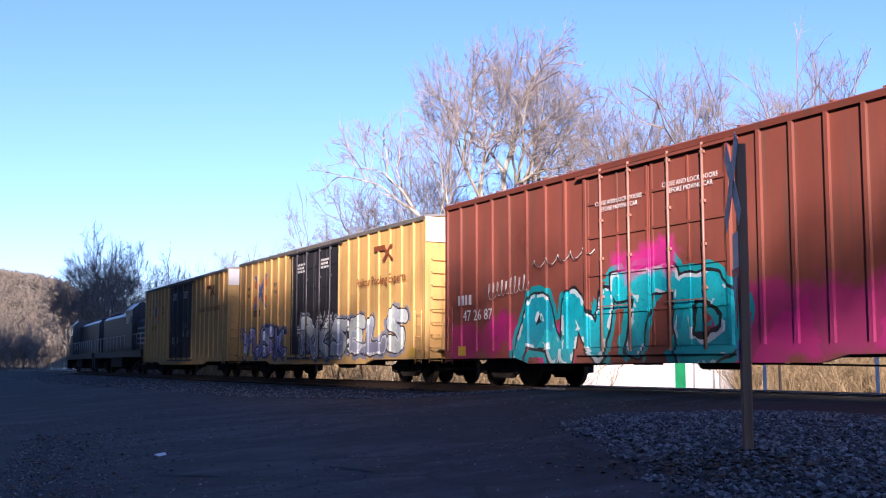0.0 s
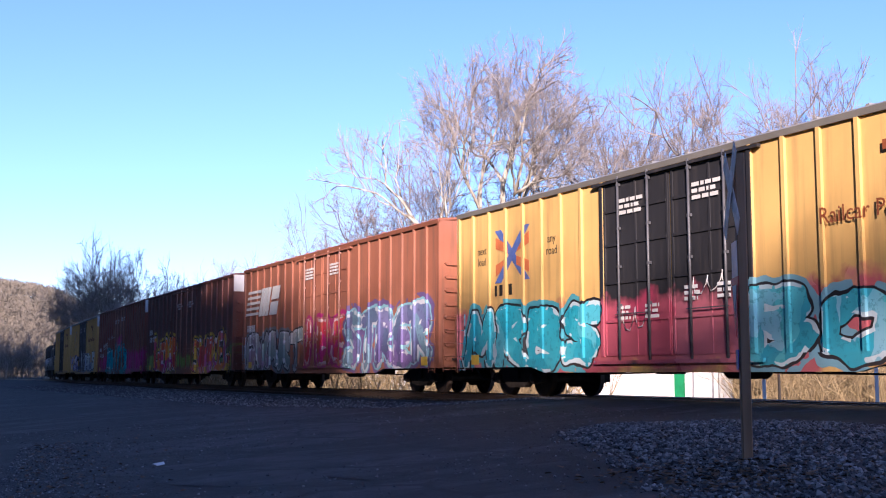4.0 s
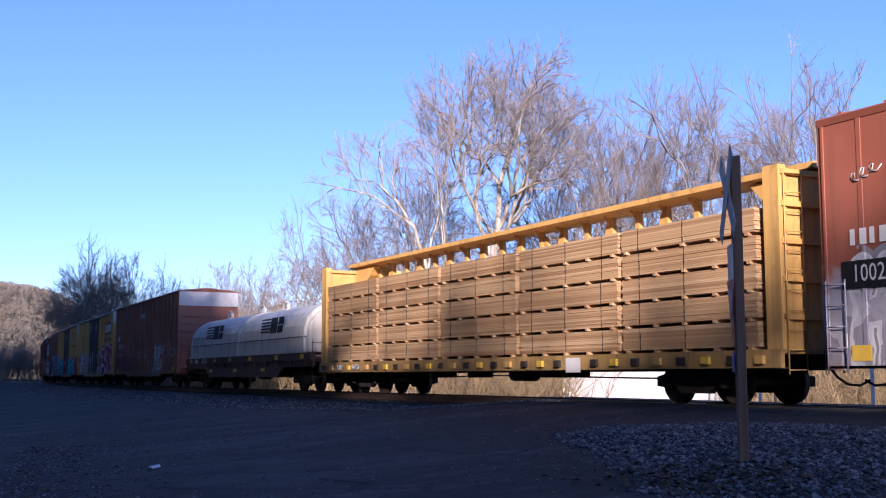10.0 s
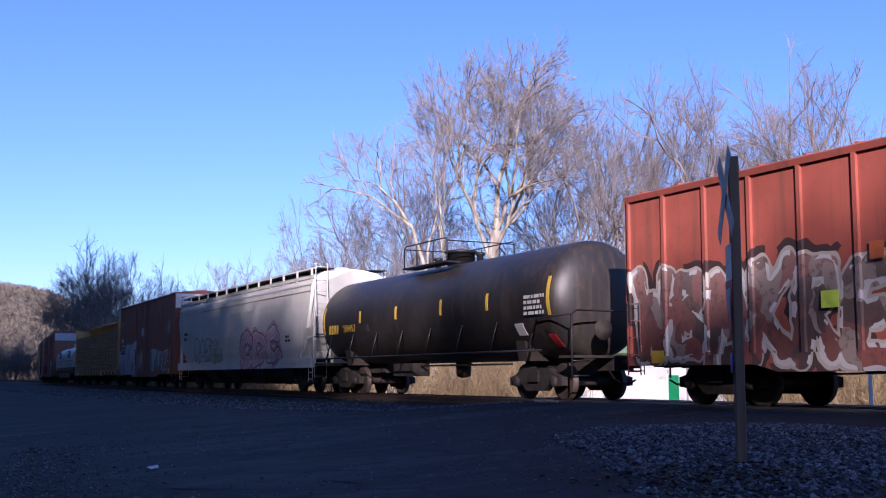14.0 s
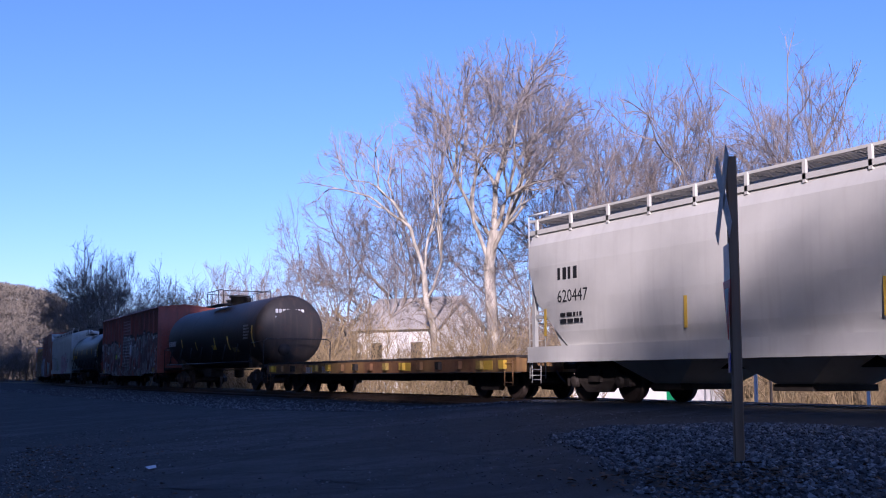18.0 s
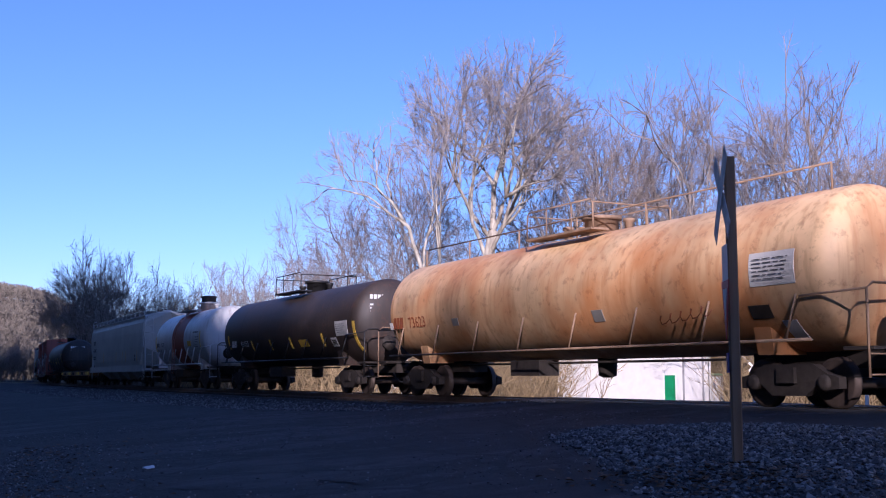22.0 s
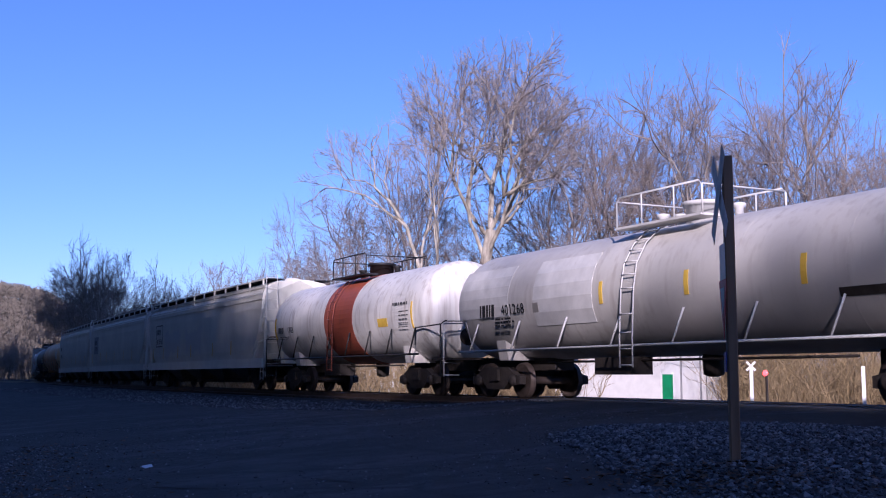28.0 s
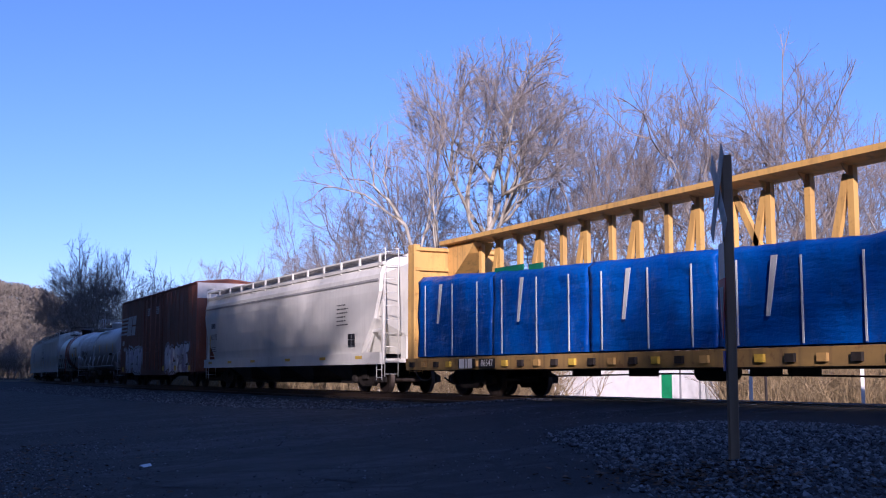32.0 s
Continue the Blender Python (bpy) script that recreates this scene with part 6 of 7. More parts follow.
    # end platforms, slope braces, ladders
    for s in (-1, 1):
        boxes("end_platform", fc, car, (min(s * half, s * (half - 1.9)), max(s * half, s * (half - 1.9)), -1.5, 1.5, sill - 0.3, sill - 0.18))
        for y in (-1.42, 1.42):
            bm = bmesh.new()
            c0 = s * (half - 0.1)
            box(bm, c0 - 0.06, c0 + 0.06, y - 0.05, y + 0.05, sill - 0.2, 2.95)
            prism(bm, ((s * (half - 1.62), sill - 0.1), (s * (half - 1.42), sill - 0.1), (s * (half - 0.24), 2.8), (s * (half - 0.42), 2.8)), y - 0.05, y + 0.05, "y")
            prism(bm, ((s * (half - 0.10), 2.0), (s * (half - 0.10), 2.1), (s * (half - 0.95), 2.02), (s * (half - 0.95), 1.94)), y - 0.03, y + 0.03, "y")
            part("end_frame", bm, fc, car)
            bm = bmesh.new()
            prism(bm, ((s * (half - 0.16), 2.95), (s * (half - 0.16), 2.45), (s * (half - 0.62), 2.45)), y - 0.012, y + 0.012, "y")
            part("gusset", bm, fc, car)
            ladder(car, fc, s * (half - 0.05), s * (half - 0.45), y * 1.05, 0.42, sill - 0.2, 0.27, name="step")
        boxes("brake_gear", fc, car, (s * (half - 0.3) - 0.35, s * (half - 0.3) + 0.05, -0.55, 0.2, sill - 0.18, sill + 0.55))
        ladder(car, fc, -1.46, -1.0, s * (half + 0.10), sill - 0.75, eave + 0.42, 0.42, "y", "end_ladder")
        bm = bmesh.new()
        tube(bm, ((s * (half + 0.1), -1.46, eave + 0.45), (s * (half - 0.5), -1.3, eave + 0.5)), 0.024, 5)
        tube(bm, ((s * (half + 0.1), -1.0, eave + 0.45), (s * (half - 0.5), -0.9, eave + 0.5)), 0.024, 5)
        part("grab_rail", bm, fc, car)
    bm = bmesh.new()
    lathe(bm, [(0, 0.02), (0.01, 0.27), (0.04, 0.28), (0.05, 0.02)], "x", 14, (half - 0.02, 0.5, 2.2))
    part("brake_wheel", bm, M_STEEL, car)
    boxes("centre_sill", M_STEEL, car, (-half + 0.1, half - 0.1, -0.2, 0.2, 0.74, 1.0))
    return car, half


def yellow_marks(car, xs, z0=1.5, z1=2.1, y=-1.605, lean=0.0):
    for x in xs:
        bm = bmesh.new()
        prism(bm, ((x, z0), (x + 0.1, z0), (x + 0.1 - lean, z1), (x - lean, z1)), y - 0.004, y, "y")
        part("reflector", bm, M_YELLOW, car, "yellow reflective strip")


M_WALK = plain("dark_walk_grating", (0.06, 0.058, 0.055), 0.7, 0.3)
M_HOPPERLOW = paint("hopper_underside_paint", (0.20, 0.17, 0.14), dirt=0.7, rust=0.4)
HOP = (0.70, 0.685, 0.60)
hop_a = paint("white_hopper_paint", (0.74, 0.725, 0.64), (0.30, 0.26, 0.21), 0.16, tags=[(-6.6, -1.9, 1.3, 2.3, ((0.48, 0.52, 0.28), (0.55, 0.56, 0.45), (0.60, 0.60, 0.58)), (0.20, 0.24, 0.10), 0.8, 20),
                                                                                       (1.0, 6.3, 1.0, 2.55, ((0.64, 0.42, 0.44), (0.62, 0.55, 0.54), (0.62, 0.48, 0.49)), (0.45, 0.05, 0.12), 1.3, 21)])
car, half = hopper(152.5, 172.3, "white covered hopper with pink and green graffiti", hop_a, 4.28, posts=13)
bars(M_BLACK, car, -8.3, 2.6, -1.604, 0.7, 0.5, 2, 1)
bars(M_BLACK, car, 7.4, 2.05, -1.604, 0.6, 0.3, 2, 2)
yellow_marks(car, (-4.2, 1.4, 8.2), 1.0, 1.1)

hop_b = paint("grey_hopper_paint", (0.58, 0.57, 0.51), (0.26, 0.22, 0.18), 0.14)
car, half = hopper(249.6, 269.6, "light grey covered hopper with a raised roof walk", hop_b, 4.14, tall=0.28, posts=14, seams=False, walk_mat=M_GALV, low_coat=hop_b)
rail_mark(car, M_BLACK, -8.6, 3.0, -1.606, 0.42)
writing("620447", 0.42, M_BLACK, car, -8.0, 2.45, -1.606)
bars(M_BLACK, car, -8.0, 1.95, -1.605, 1.0, 0.3, 2, 12)
yellow_marks(car, (-9.2, -4.0, 1.0, 3.4, 4.6, 8.3), 1.55, 2.2)
bars(M_BLACK, car, 7.75, 1.75, -1.606, 0.45, 0.4, 2, 6, fill=1.1)

hop_c = paint("pale_hopper_paint", HOP, (0.30, 0.26, 0.22), 0.12)
car, half = hopper(325.2, 345.5, "pale grey covered hopper with yellow strips", hop_c, 4.25)
rail_mark(car, M_BLACK, -8.7, 2.95, -1.606, 0.36)
writing("881565", 0.42, M_BLACK, car, -8.1, 2.3, -1.606, widen=0.8)
yellow_marks(car, (-5.9, -3.6, -0.6, 2.5, 5.5, 8.0), 1.55, 2.15)
car, half = hopper(346.5, 366.7, "pale covered hopper with a grey number panel", hop_c, 4.22)
boxes("number_panel", plain("grey_panel_paint", (0.36, 0.36, 0.37), 0.6, var=0.1), car, (-8.2, -6.4, -1.606, -1.602, 2.15, 3.35), label="grey painted panel")
rail_mark(car, M_BLACK, -7.9, 2.95, -1.610, 0.42)
writing("170384", 0.4, M_BLACK, car, -7.3, 2.5, -1.611)
yellow_marks(car, (-8.8, -5.4, -2.9, 0.2, 3.5, 6.4), 1.55, 2.2)
hop_d = paint("pale_tagged_hopper_paint", HOP, (0.30, 0.26, 0.22), 0.12, tags=[(-6.6, -2.9, 1.55, 2.9, ((0.58, 0.57, 0.55), (0.60, 0.59, 0.57)), (0.08, 0.07, 0.06), 2.4, 22),
                                                                             (-2.1, 1.0, 1.6, 2.9, ((0.58, 0.57, 0.55), (0.60, 0.59, 0.57)), (0.08, 0.07, 0.06), 2.4, 23)])
car, half = hopper(367.9, 388.6, "pale covered hopper with thin black outline graffiti", hop_d, 4.22)
bm = bmesh.new()
for d in ((-8.4, -6.9, 3.27, 3.32), (-8.4, -6.9, 2.15, 2.2), (-8.4, -8.35, 2.2, 3.27), (-6.95, -6.9, 2.2, 3.27)):
    box(bm, d[0], d[1], -1.608, -1.603, d[2], d[3])
part("number_frame", bm, M_BLACK, car, "black painted frame")
rail_mark(car, M_BLACK, -8.2, 2.95, -1.606, 0.4)
writing("872074", 0.38, M_BLACK, car, -7.65, 2.42, -1.606)
yellow_marks(car, (-8.95, -6.7, -3.5, -0.9, 3.0, 6.0), 1.5, 2.1)
hop_e = paint("clean_white_hopper_paint", (0.78, 0.765, 0.68), (0.30, 0.27, 0.24), 0.12)
car, half = hopper(444.6, 464.5, "clean white covered hopper with a narrow painted shadow line below the eave", hop_e, 4.12, tall=0.28, posts=13, seams=False, walk_mat=M_GALV)
# shadow line below the eave, laid on as a thin grey strip
boxes("eave_shadow_stripe", plain("grey_eave_shadow_line", (0.42, 0.41, 0.39), 0.6), car, (-half + 0.1, half - 0.1, -1.611, -1.605, 3.56, 3.63))
bars(M_INK, car, 6.9, 2.6, -1.606, 1.0, 0.8, 6, 15, fill=0.4)
for dx in (0.0, 0.3):
    for dz in (0.0, 0.21):
        boxes("stencil_panel", M_BLACK, car, (7.4 + dx, 7.66 + dx, -1.607, -1.602, 1.55 + dz, 1.73 + dz))
bars(M_INK, car, -8.4, 2.8, -1.606, 0.75, 0.3, 1, 16, fill=1.0)
writing("62192", 0.36, M_INK, car, -8.35, 2.3, -1.606)
bars(M_INK, car, -8.3, 1.75, -1.606, 0.8, 0.26, 3, 17, fill=0.35)
yellow_marks(car, (-9.0,), 1.62, 2.4)
for x in (-9.2, -6.2, -3.0, 1.2, 4.8, 8.0):
    boxes("reflector", M_YELLOW, car, (x, x + 0.55, -1.596, -1.591, 1.10, 1.2), label="yellow reflective strip on the sill")


# ---- tank cars ----
def tank(front, back, label, coat, top=4.0, low=1.0, band=None, handrail="black", walkway=False, climb=False, fence=True, ladder_coat=None):
    """A tank car: a long barrel with dished heads on stub sills, a fenced manway on top and side rails."""
    car, half = car_thing("tank_car", label, "tank car", front - 0.5, back + 0.5, 2.2)
    stub = half
    half -= 0.5
    r, cz = (top - low) / 2, (top + low) / 2
    head = 0.62
    bm = bmesh.new()
    prof = [(-half + 0.02, 0.05)]
    for k in range(1, 9):
        a = math.pi / 2 * k / 8
        prof.append((-half + head - head * math.cos(a), r * math.sin(a) ** 0.85))
    prof += [(x, rr) for x, rr in ((-half + 3.0, r), (0, r), (half - 3.0, r))]
    for k in range(8, 0, -1):
        a = math.pi / 2 * k / 8
        prof.append((half - head + head * math.cos(a), r * math.sin(a) ** 0.85))
    prof.append((half - 0.02, 0.05))
    lathe(bm, prof, "x", 48, (0, 0, cz))
    shell = part("barrel", bm, coat, car)
    for x in (-half + 3.0, -half * 0.33, half * 0.33, half - 3.0):
        bm = bmesh.new()
        lathe(bm, [(x - 0.04, r - 0.004), (x - 0.012, r + 0.0025), (x + 0.012, r + 0.0025), (x + 0.04, r - 0.004)], "x", 48, (0, 0, cz), False)
        part("weld_seam", bm, coat, car)
    if band:
        x0, x1, m = band
        bm = bmesh.new()
        lathe(bm, [(x0, r + 0.001), (x0 + 0.001, r + 0.007), (x1 - 0.001, r + 0.007), (x1, r + 0.001)], "x", 64, (0, 0, cz), False)
        part("painted_band", bm, m, car, "red-brown band round the barrel")
    rm = {"black": M_BLACK, "white": M_WORN_WHITE, "rust": M_RUSTRAIL}[handrail]
    # manway with its fenced platform
    bm = bmesh.new()
    lathe(bm, [(top - 0.1, 0.42), (top + 0.34, 0.42), (top + 0.34, 0.5), (top + 0.42, 0.5), (top + 0.46, 0.2)], "z", 18, (0.35, 0, 0))
    for x, y in ((-0.7, 0.2), (-0.9, -0.15), (1.2, 0.2)):
        lathe(bm, [(top - 0.1, 0.10), (top + 0.2, 0.10), (top + 0.24, 0.15), (top + 0.3, 0.15), (top + 0.32, 0.04)], "z", 10, (x, y, 0))
    part("manway", bm, rm, car, "round manway with valves")
    if not fence:
        bm = bmesh.new()
        lathe(bm, [(top + 0.2, 0.34), (top + 0.26, 0.38), (top + 0.66, 0.38), (top + 0.68, 0.42), (top + 0.74, 0.42), (top + 0.78, 0.2)], "z", 20, (0.35, 0, 0))
        part("valve_bonnet", bm, M_BLACK, car, "dark round valve bonnet")
    bm = bmesh.new()
    zt = top - 0.05
    for y in (-0.95, 0.95):
        box(bm, -1.3, 1.6, y - 0.25, y + 0.25, zt - 0.03, zt + 0.02)
    part("platform", bm, rm, car)
    for y in (-1.15, 1.15) if fence else ():
        bm = bmesh.new()
        tube(bm, ((-1.3, y, zt), (-1.3, y, zt + 0.6), (-1.2, y, zt + 0.7), (1.5, y, zt + 0.7), (1.6, y, zt + 0.6), (1.6, y, zt)), 0.02, 6)
        tube(bm, ((-0.4, y, zt), (-0.4, y, zt + 0.7)), 0.018, 5)
        tube(bm, ((0.7, y, zt), (0.7, y, zt + 0.7)), 0.018, 5)
        part("railing", bm, rm, car, "platform railing")
    for x in (-1.3, 1.6) if fence else ():
        bm = bmesh.new()
        tube(bm, ((x, -1.15, zt + 0.62), (x, 1.15, zt + 0.62)), 0.018, 5)
        part("end_rail", bm, rm, car)
    if climb:
        bm = bmesh.new()
        for x in (-0.65, -0.2):
            pts = [(x, -(r + 0.1) * math.cos(a), cz + (r + 0.1) * math.sin(a)) for a in (radians(v) for v in (80, 60, 40, 20, 0))] + [(x, -1.62, 1.4), (x, -1.62, 0.75)]
            tube(bm, pts, 0.02, 5)
        for a in range(0, 80, 11):
            y, z = -(r + 0.1) * math.cos(radians(a)), cz + (r + 0.1) * math.sin(radians(a))
            tube(bm, ((-0.65, y, z), (-0.2, y, z)), 0.016, 5)
        for z in (0.8, 1.15, 1.5, 1.9):
            tube(bm, ((-0.65, -1.62, z), (-0.2, -1.62, z)), 0.016, 5)
        part("ladder", bm, ladder_coat or rm, car)
    # running rail low along the side, on brackets from the belly
    bm = bmesh.new()
    tube(bm, ((-half + 0.6, -1.58, 1.22), (half - 0.6, -1.58, 1.22)), 0.03, 6)
    part("side_rail", bm, rm, car)
    for k in range(8):
        x = -half + 1.2 + k * (2 * half - 2.4) / 7
        bm = bmesh.new()
        tube(bm, ((x, -1.58, 1.22), (x + 0.2, -r * 0.97, cz - 0.5)), 0.025, 5)
        part("rail_bracket", bm, rm, car)
    # stub sills, saddles and end cages
    for s in (-1, 1):
        boxes("stub_sill", M_STEEL, car, (min(s * (stub + 0.1), s * (half - 3.4)), max(s * (stub + 0.1), s * (half - 3.4)), -0.3, 0.3, 0.72, 1.08))
        bm = bmesh.new()
        x = s * (half - 2.2)
        prism(bm, ((-1.1, 0.98), (1.1, 0.98), (1.2, 1.5), (0.8, 1.28), (0, 1.05), (-0.8, 1.28), (-1.2, 1.5)), x - 0.22, x + 0.22, "x")
        part("saddle", bm, coat, car)
        boxes("end_platform", M_STEEL, car, (min(s * half, s * (stub + 0.15)), max(s * half, s * (stub + 0.15)), -1.45, 1.45, 1.02, 1.08))
        bm = bmesh.new()
        xx = s * (stub + 0.05)
        tube(bm, ((xx, -1.45, 0.55), (xx, -1.45, 2.05), (xx, -1.3, 2.15), (xx, 1.3, 2.15), (xx, 1.45, 2.05), (xx, 1.45, 0.55)), 0.025, 6)
        tube(bm, ((s * (half - 1.3), -1.52, 1.25), (s * (half - 0.9), -1.52, 2.0), (xx, -1.45, 2.05)), 0.022, 5)
        for z in (0.6, 0.95):
            tube(bm, ((xx, -1.45, z), (xx, -0.95, z)), 0.018, 5)
        part("end_cage", bm, rm, car, "end safety railing")
    bm = bmesh.new()
    lathe(bm, [(0, 0.02), (0.01, 0.25), (0.04, 0.26), (0.05, 0.02)], "x", 14, (stub + 0.1, -0.6, 1.7))
    part("brake_wheel", bm, M_STEEL, car)
    bm = bmesh.new()
    lathe(bm, [(0.55, 0.1), (0.6, 0.22), (low + 0.1, 0.25)], "z", 14, (0.5, 0, 0))
    tube(bm, ((-half + 3.6, -0.6, 0.92), (half - 3.6, -0.6, 0.92)), 0.03, 5)
    box(bm, -2.6, -1.2, -0.9, -0.3, 0.6, 1.0)
    part("bottom_outlet", bm, M_STEEL, car)
    if walkway:
        bm = bmesh.new()
        tube(bm, ((-half + 1, -0.5, top + 0.42), (half - 1, -0.5, top + 0.42)), 0.02, 5)
        for k in range(7):
            x = -half + 1 + k * (2 * half - 2) / 6
            tube(bm, ((x, -0.5, top - 0.1), (x, -0.5, top + 0.42)), 0.025, 5)
        part("roof_rail", bm, rm, car)
    return car, half, r, cz


def side_bits(car, r, cz, items):
    """Plates and strips on the barrel's flank, leaning with its curve: x, z, width, height, material."""
    for x, z, w, h, m, label in items:
        bm = bmesh.new()
        rows = 5
        grid = []
        for k in range(rows + 1):
            zz = z - h / 2 + h * k / rows
            a = math.asin(max(-0.98, min(0.98, (zz - cz) / r)))
            grid.append([bm.verts.new((x + sx * w / 2, -(r + off) * math.cos(a), cz + (r + off) * math.sin(a))) for sx in (-1, 1) for off in (0.0, 0.012)])
        for a, b in zip(grid, grid[1:]):
            bm.faces.new((a[1], a[3], b[3], b[1]))
            bm.faces.new((a[0], a[1], b[1], b[0]))
            bm.faces.new((a[3], a[2], b[2], b[3]))
        bm.faces.new((grid[0][0], grid[0][2], grid[0][3], grid[0][1]))
        bm.faces.new((grid[-1][0], grid[-1][1], grid[-1][3], grid[-1][2]))
        part("plate" if w > 0.2 else "reflector", bm, m, car, label)


def flank_text(text, size, ink, car, x, z, r, cz, widen=1.0):
    a = math.asin((z - cz) / r)
    ob = writing(text, size, ink, car, x, z, -(r + 0.012) * math.cos(a), widen=widen)
    ob.matrix_basis = pose(x, -(r + 0.014) * math.cos(a), z, 90 - math.degrees(a), 0, 0)
    return ob


BLACK_TANK = paint("black_tank_paint", (0.028, 0.026, 0.024), (0.09, 0.065, 0.045), 0.5, 0.45, rust=0.15)
car, half, r, cz = tank(172.6, 188.5, "black tank car with yellow strips", BLACK_TANK)
flank_text("208957", 0.36, M_YELLOW, car, -4.95, 2.2, r, cz)
bars(M_YELLOW, car, -6.3, 2.22, -(r + 0.01) * 0.985, 0.9, 0.3, 1, 3, fill=1.4)
side_bits(car, r, cz, [(-7.25, 2.55, 0.12, 0.95, M_YELLOW, "yellow strip"), (-4.0, 2.56, 0.12, 0.4, M_YELLOW, "yellow strip"), (-1.2, 2.56, 0.12, 0.4, M_YELLOW, "yellow strip"),
                       (1.85, 2.56, 0.12, 0.45, M_YELLOW, "yellow strip"), (4.55, 2.56, 0.12, 0.45, M_YELLOW, "yellow strip"), (7.55, 2.55, 0.13, 0.95, M_YELLOW, "yellow strip"),
                       (-3.5, 2.2, 0.25, 0.22, M_WALK, "dull square placard"), (6.0, 1.78, 0.4, 0.3, M_WORN_WHITE, "pale framed placard"), (7.3, 1.47, 0.3, 0.3, M_RED, "red diamond placard")])
bars(M_WORN_WHITE, car, 6.95, 2.36, -(r + 0.012), 1.0, 0.55, 4, 8)

c = boxcar(191.4, 210.3, 4.46, paint("red_old_paint", (0.37, 0.10, 0.065), dirt=0.45, fade=0.2, rust=0.2, tags=[(-9.2, -2.3, 0.7, 2.7, ((0.17, 0.065, 0.055), (0.08, 0.05, 0.05), (0.24, 0.08, 0.065), (0.30, 0.24, 0.21)), (0.48, 0.44, 0.38), 0.6, 24),
                                                                                                        (-1.4, 9.0, 0.7, 3.0, ((0.17, 0.065, 0.055), (0.08, 0.05, 0.05), (0.22, 0.07, 0.06), (0.30, 0.24, 0.21)), (0.48, 0.44, 0.38), 0.6, 25)]),
           "faded red boxcar covered in cream graffiti", (-1.75, 1.25), 6, 6, high_white=False, sill=0.82, corrugated=True)
boxes("placard", M_ORANGE, c, (-2.75, -2.45, -1.607, -1.60, 2.5, 2.8), label="orange placard")
boxes("placard", plain("lime_placard", (0.65, 0.85, 0.06), 0.5), c, (-3.85, -3.45, -1.61, -1.603, 1.75, 2.05), label="bright lime placard")
yellow_tags(c, 0.95)

BROWN_TANK = paint("dirty_black_tank_paint", (0.032, 0.027, 0.024), (0.085, 0.06, 0.045), 0.5, 0.55, rust=0.2)
car, half, r, cz = tank(212.0, 228.4, "weathered black tank car with white stencils on its end", BROWN_TANK, 4.05)
side_bits(car, r, cz, [(-4.7, 2.27, 0.12, 0.4, M_YELLOW, "yellow strip"), (-2.0, 2.1, 0.12, 0.4, M_YELLOW, "yellow strip"), (1.4, 2.15, 0.12, 0.5, M_YELLOW, "yellow strip"), (3.6, 2.1, 0.12, 0.6, M_YELLOW, "yellow strip"), (7.3, 2.3, 0.14, 0.9, M_YELLOW, "yellow strip"),
                       (1.1, 1.95, 0.6, 0.2, M_YELLOW, "yellow plate"), (4.4, 1.78, 0.8, 0.2, plain("faded_stencil_patch", (0.30, 0.24, 0.08), 0.6), "faded yellow patch")])
bars(M_WORN_WHITE, car, -6.5, 2.3, -(r + 0.012), 1.7, 0.26, 1, 9, fill=1.3)
bars(M_GALV, car, 6.55, 2.5, -(r + 0.012), 0.85, 0.65, 5, 19)
bm = bmesh.new()
for z, n in ((3.25, 8), (3.05, 5), (2.95, 4)):
    for k in range(n):
        box(bm, half - 0.12, half - 0.10, -0.75 + k * 1.3 / n, -0.75 + (k + 0.7) * 1.3 / n, z, z + (0.17 if n > 5 else 0.06))
part("end_stencil", bm, M_WHITE, car, "white stencil on the tank's end")


M_WORN_YELLOW = plain("worn_yellow_paint", (0.42, 0.30, 0.06), 0.6, var=0.4, scale=9)


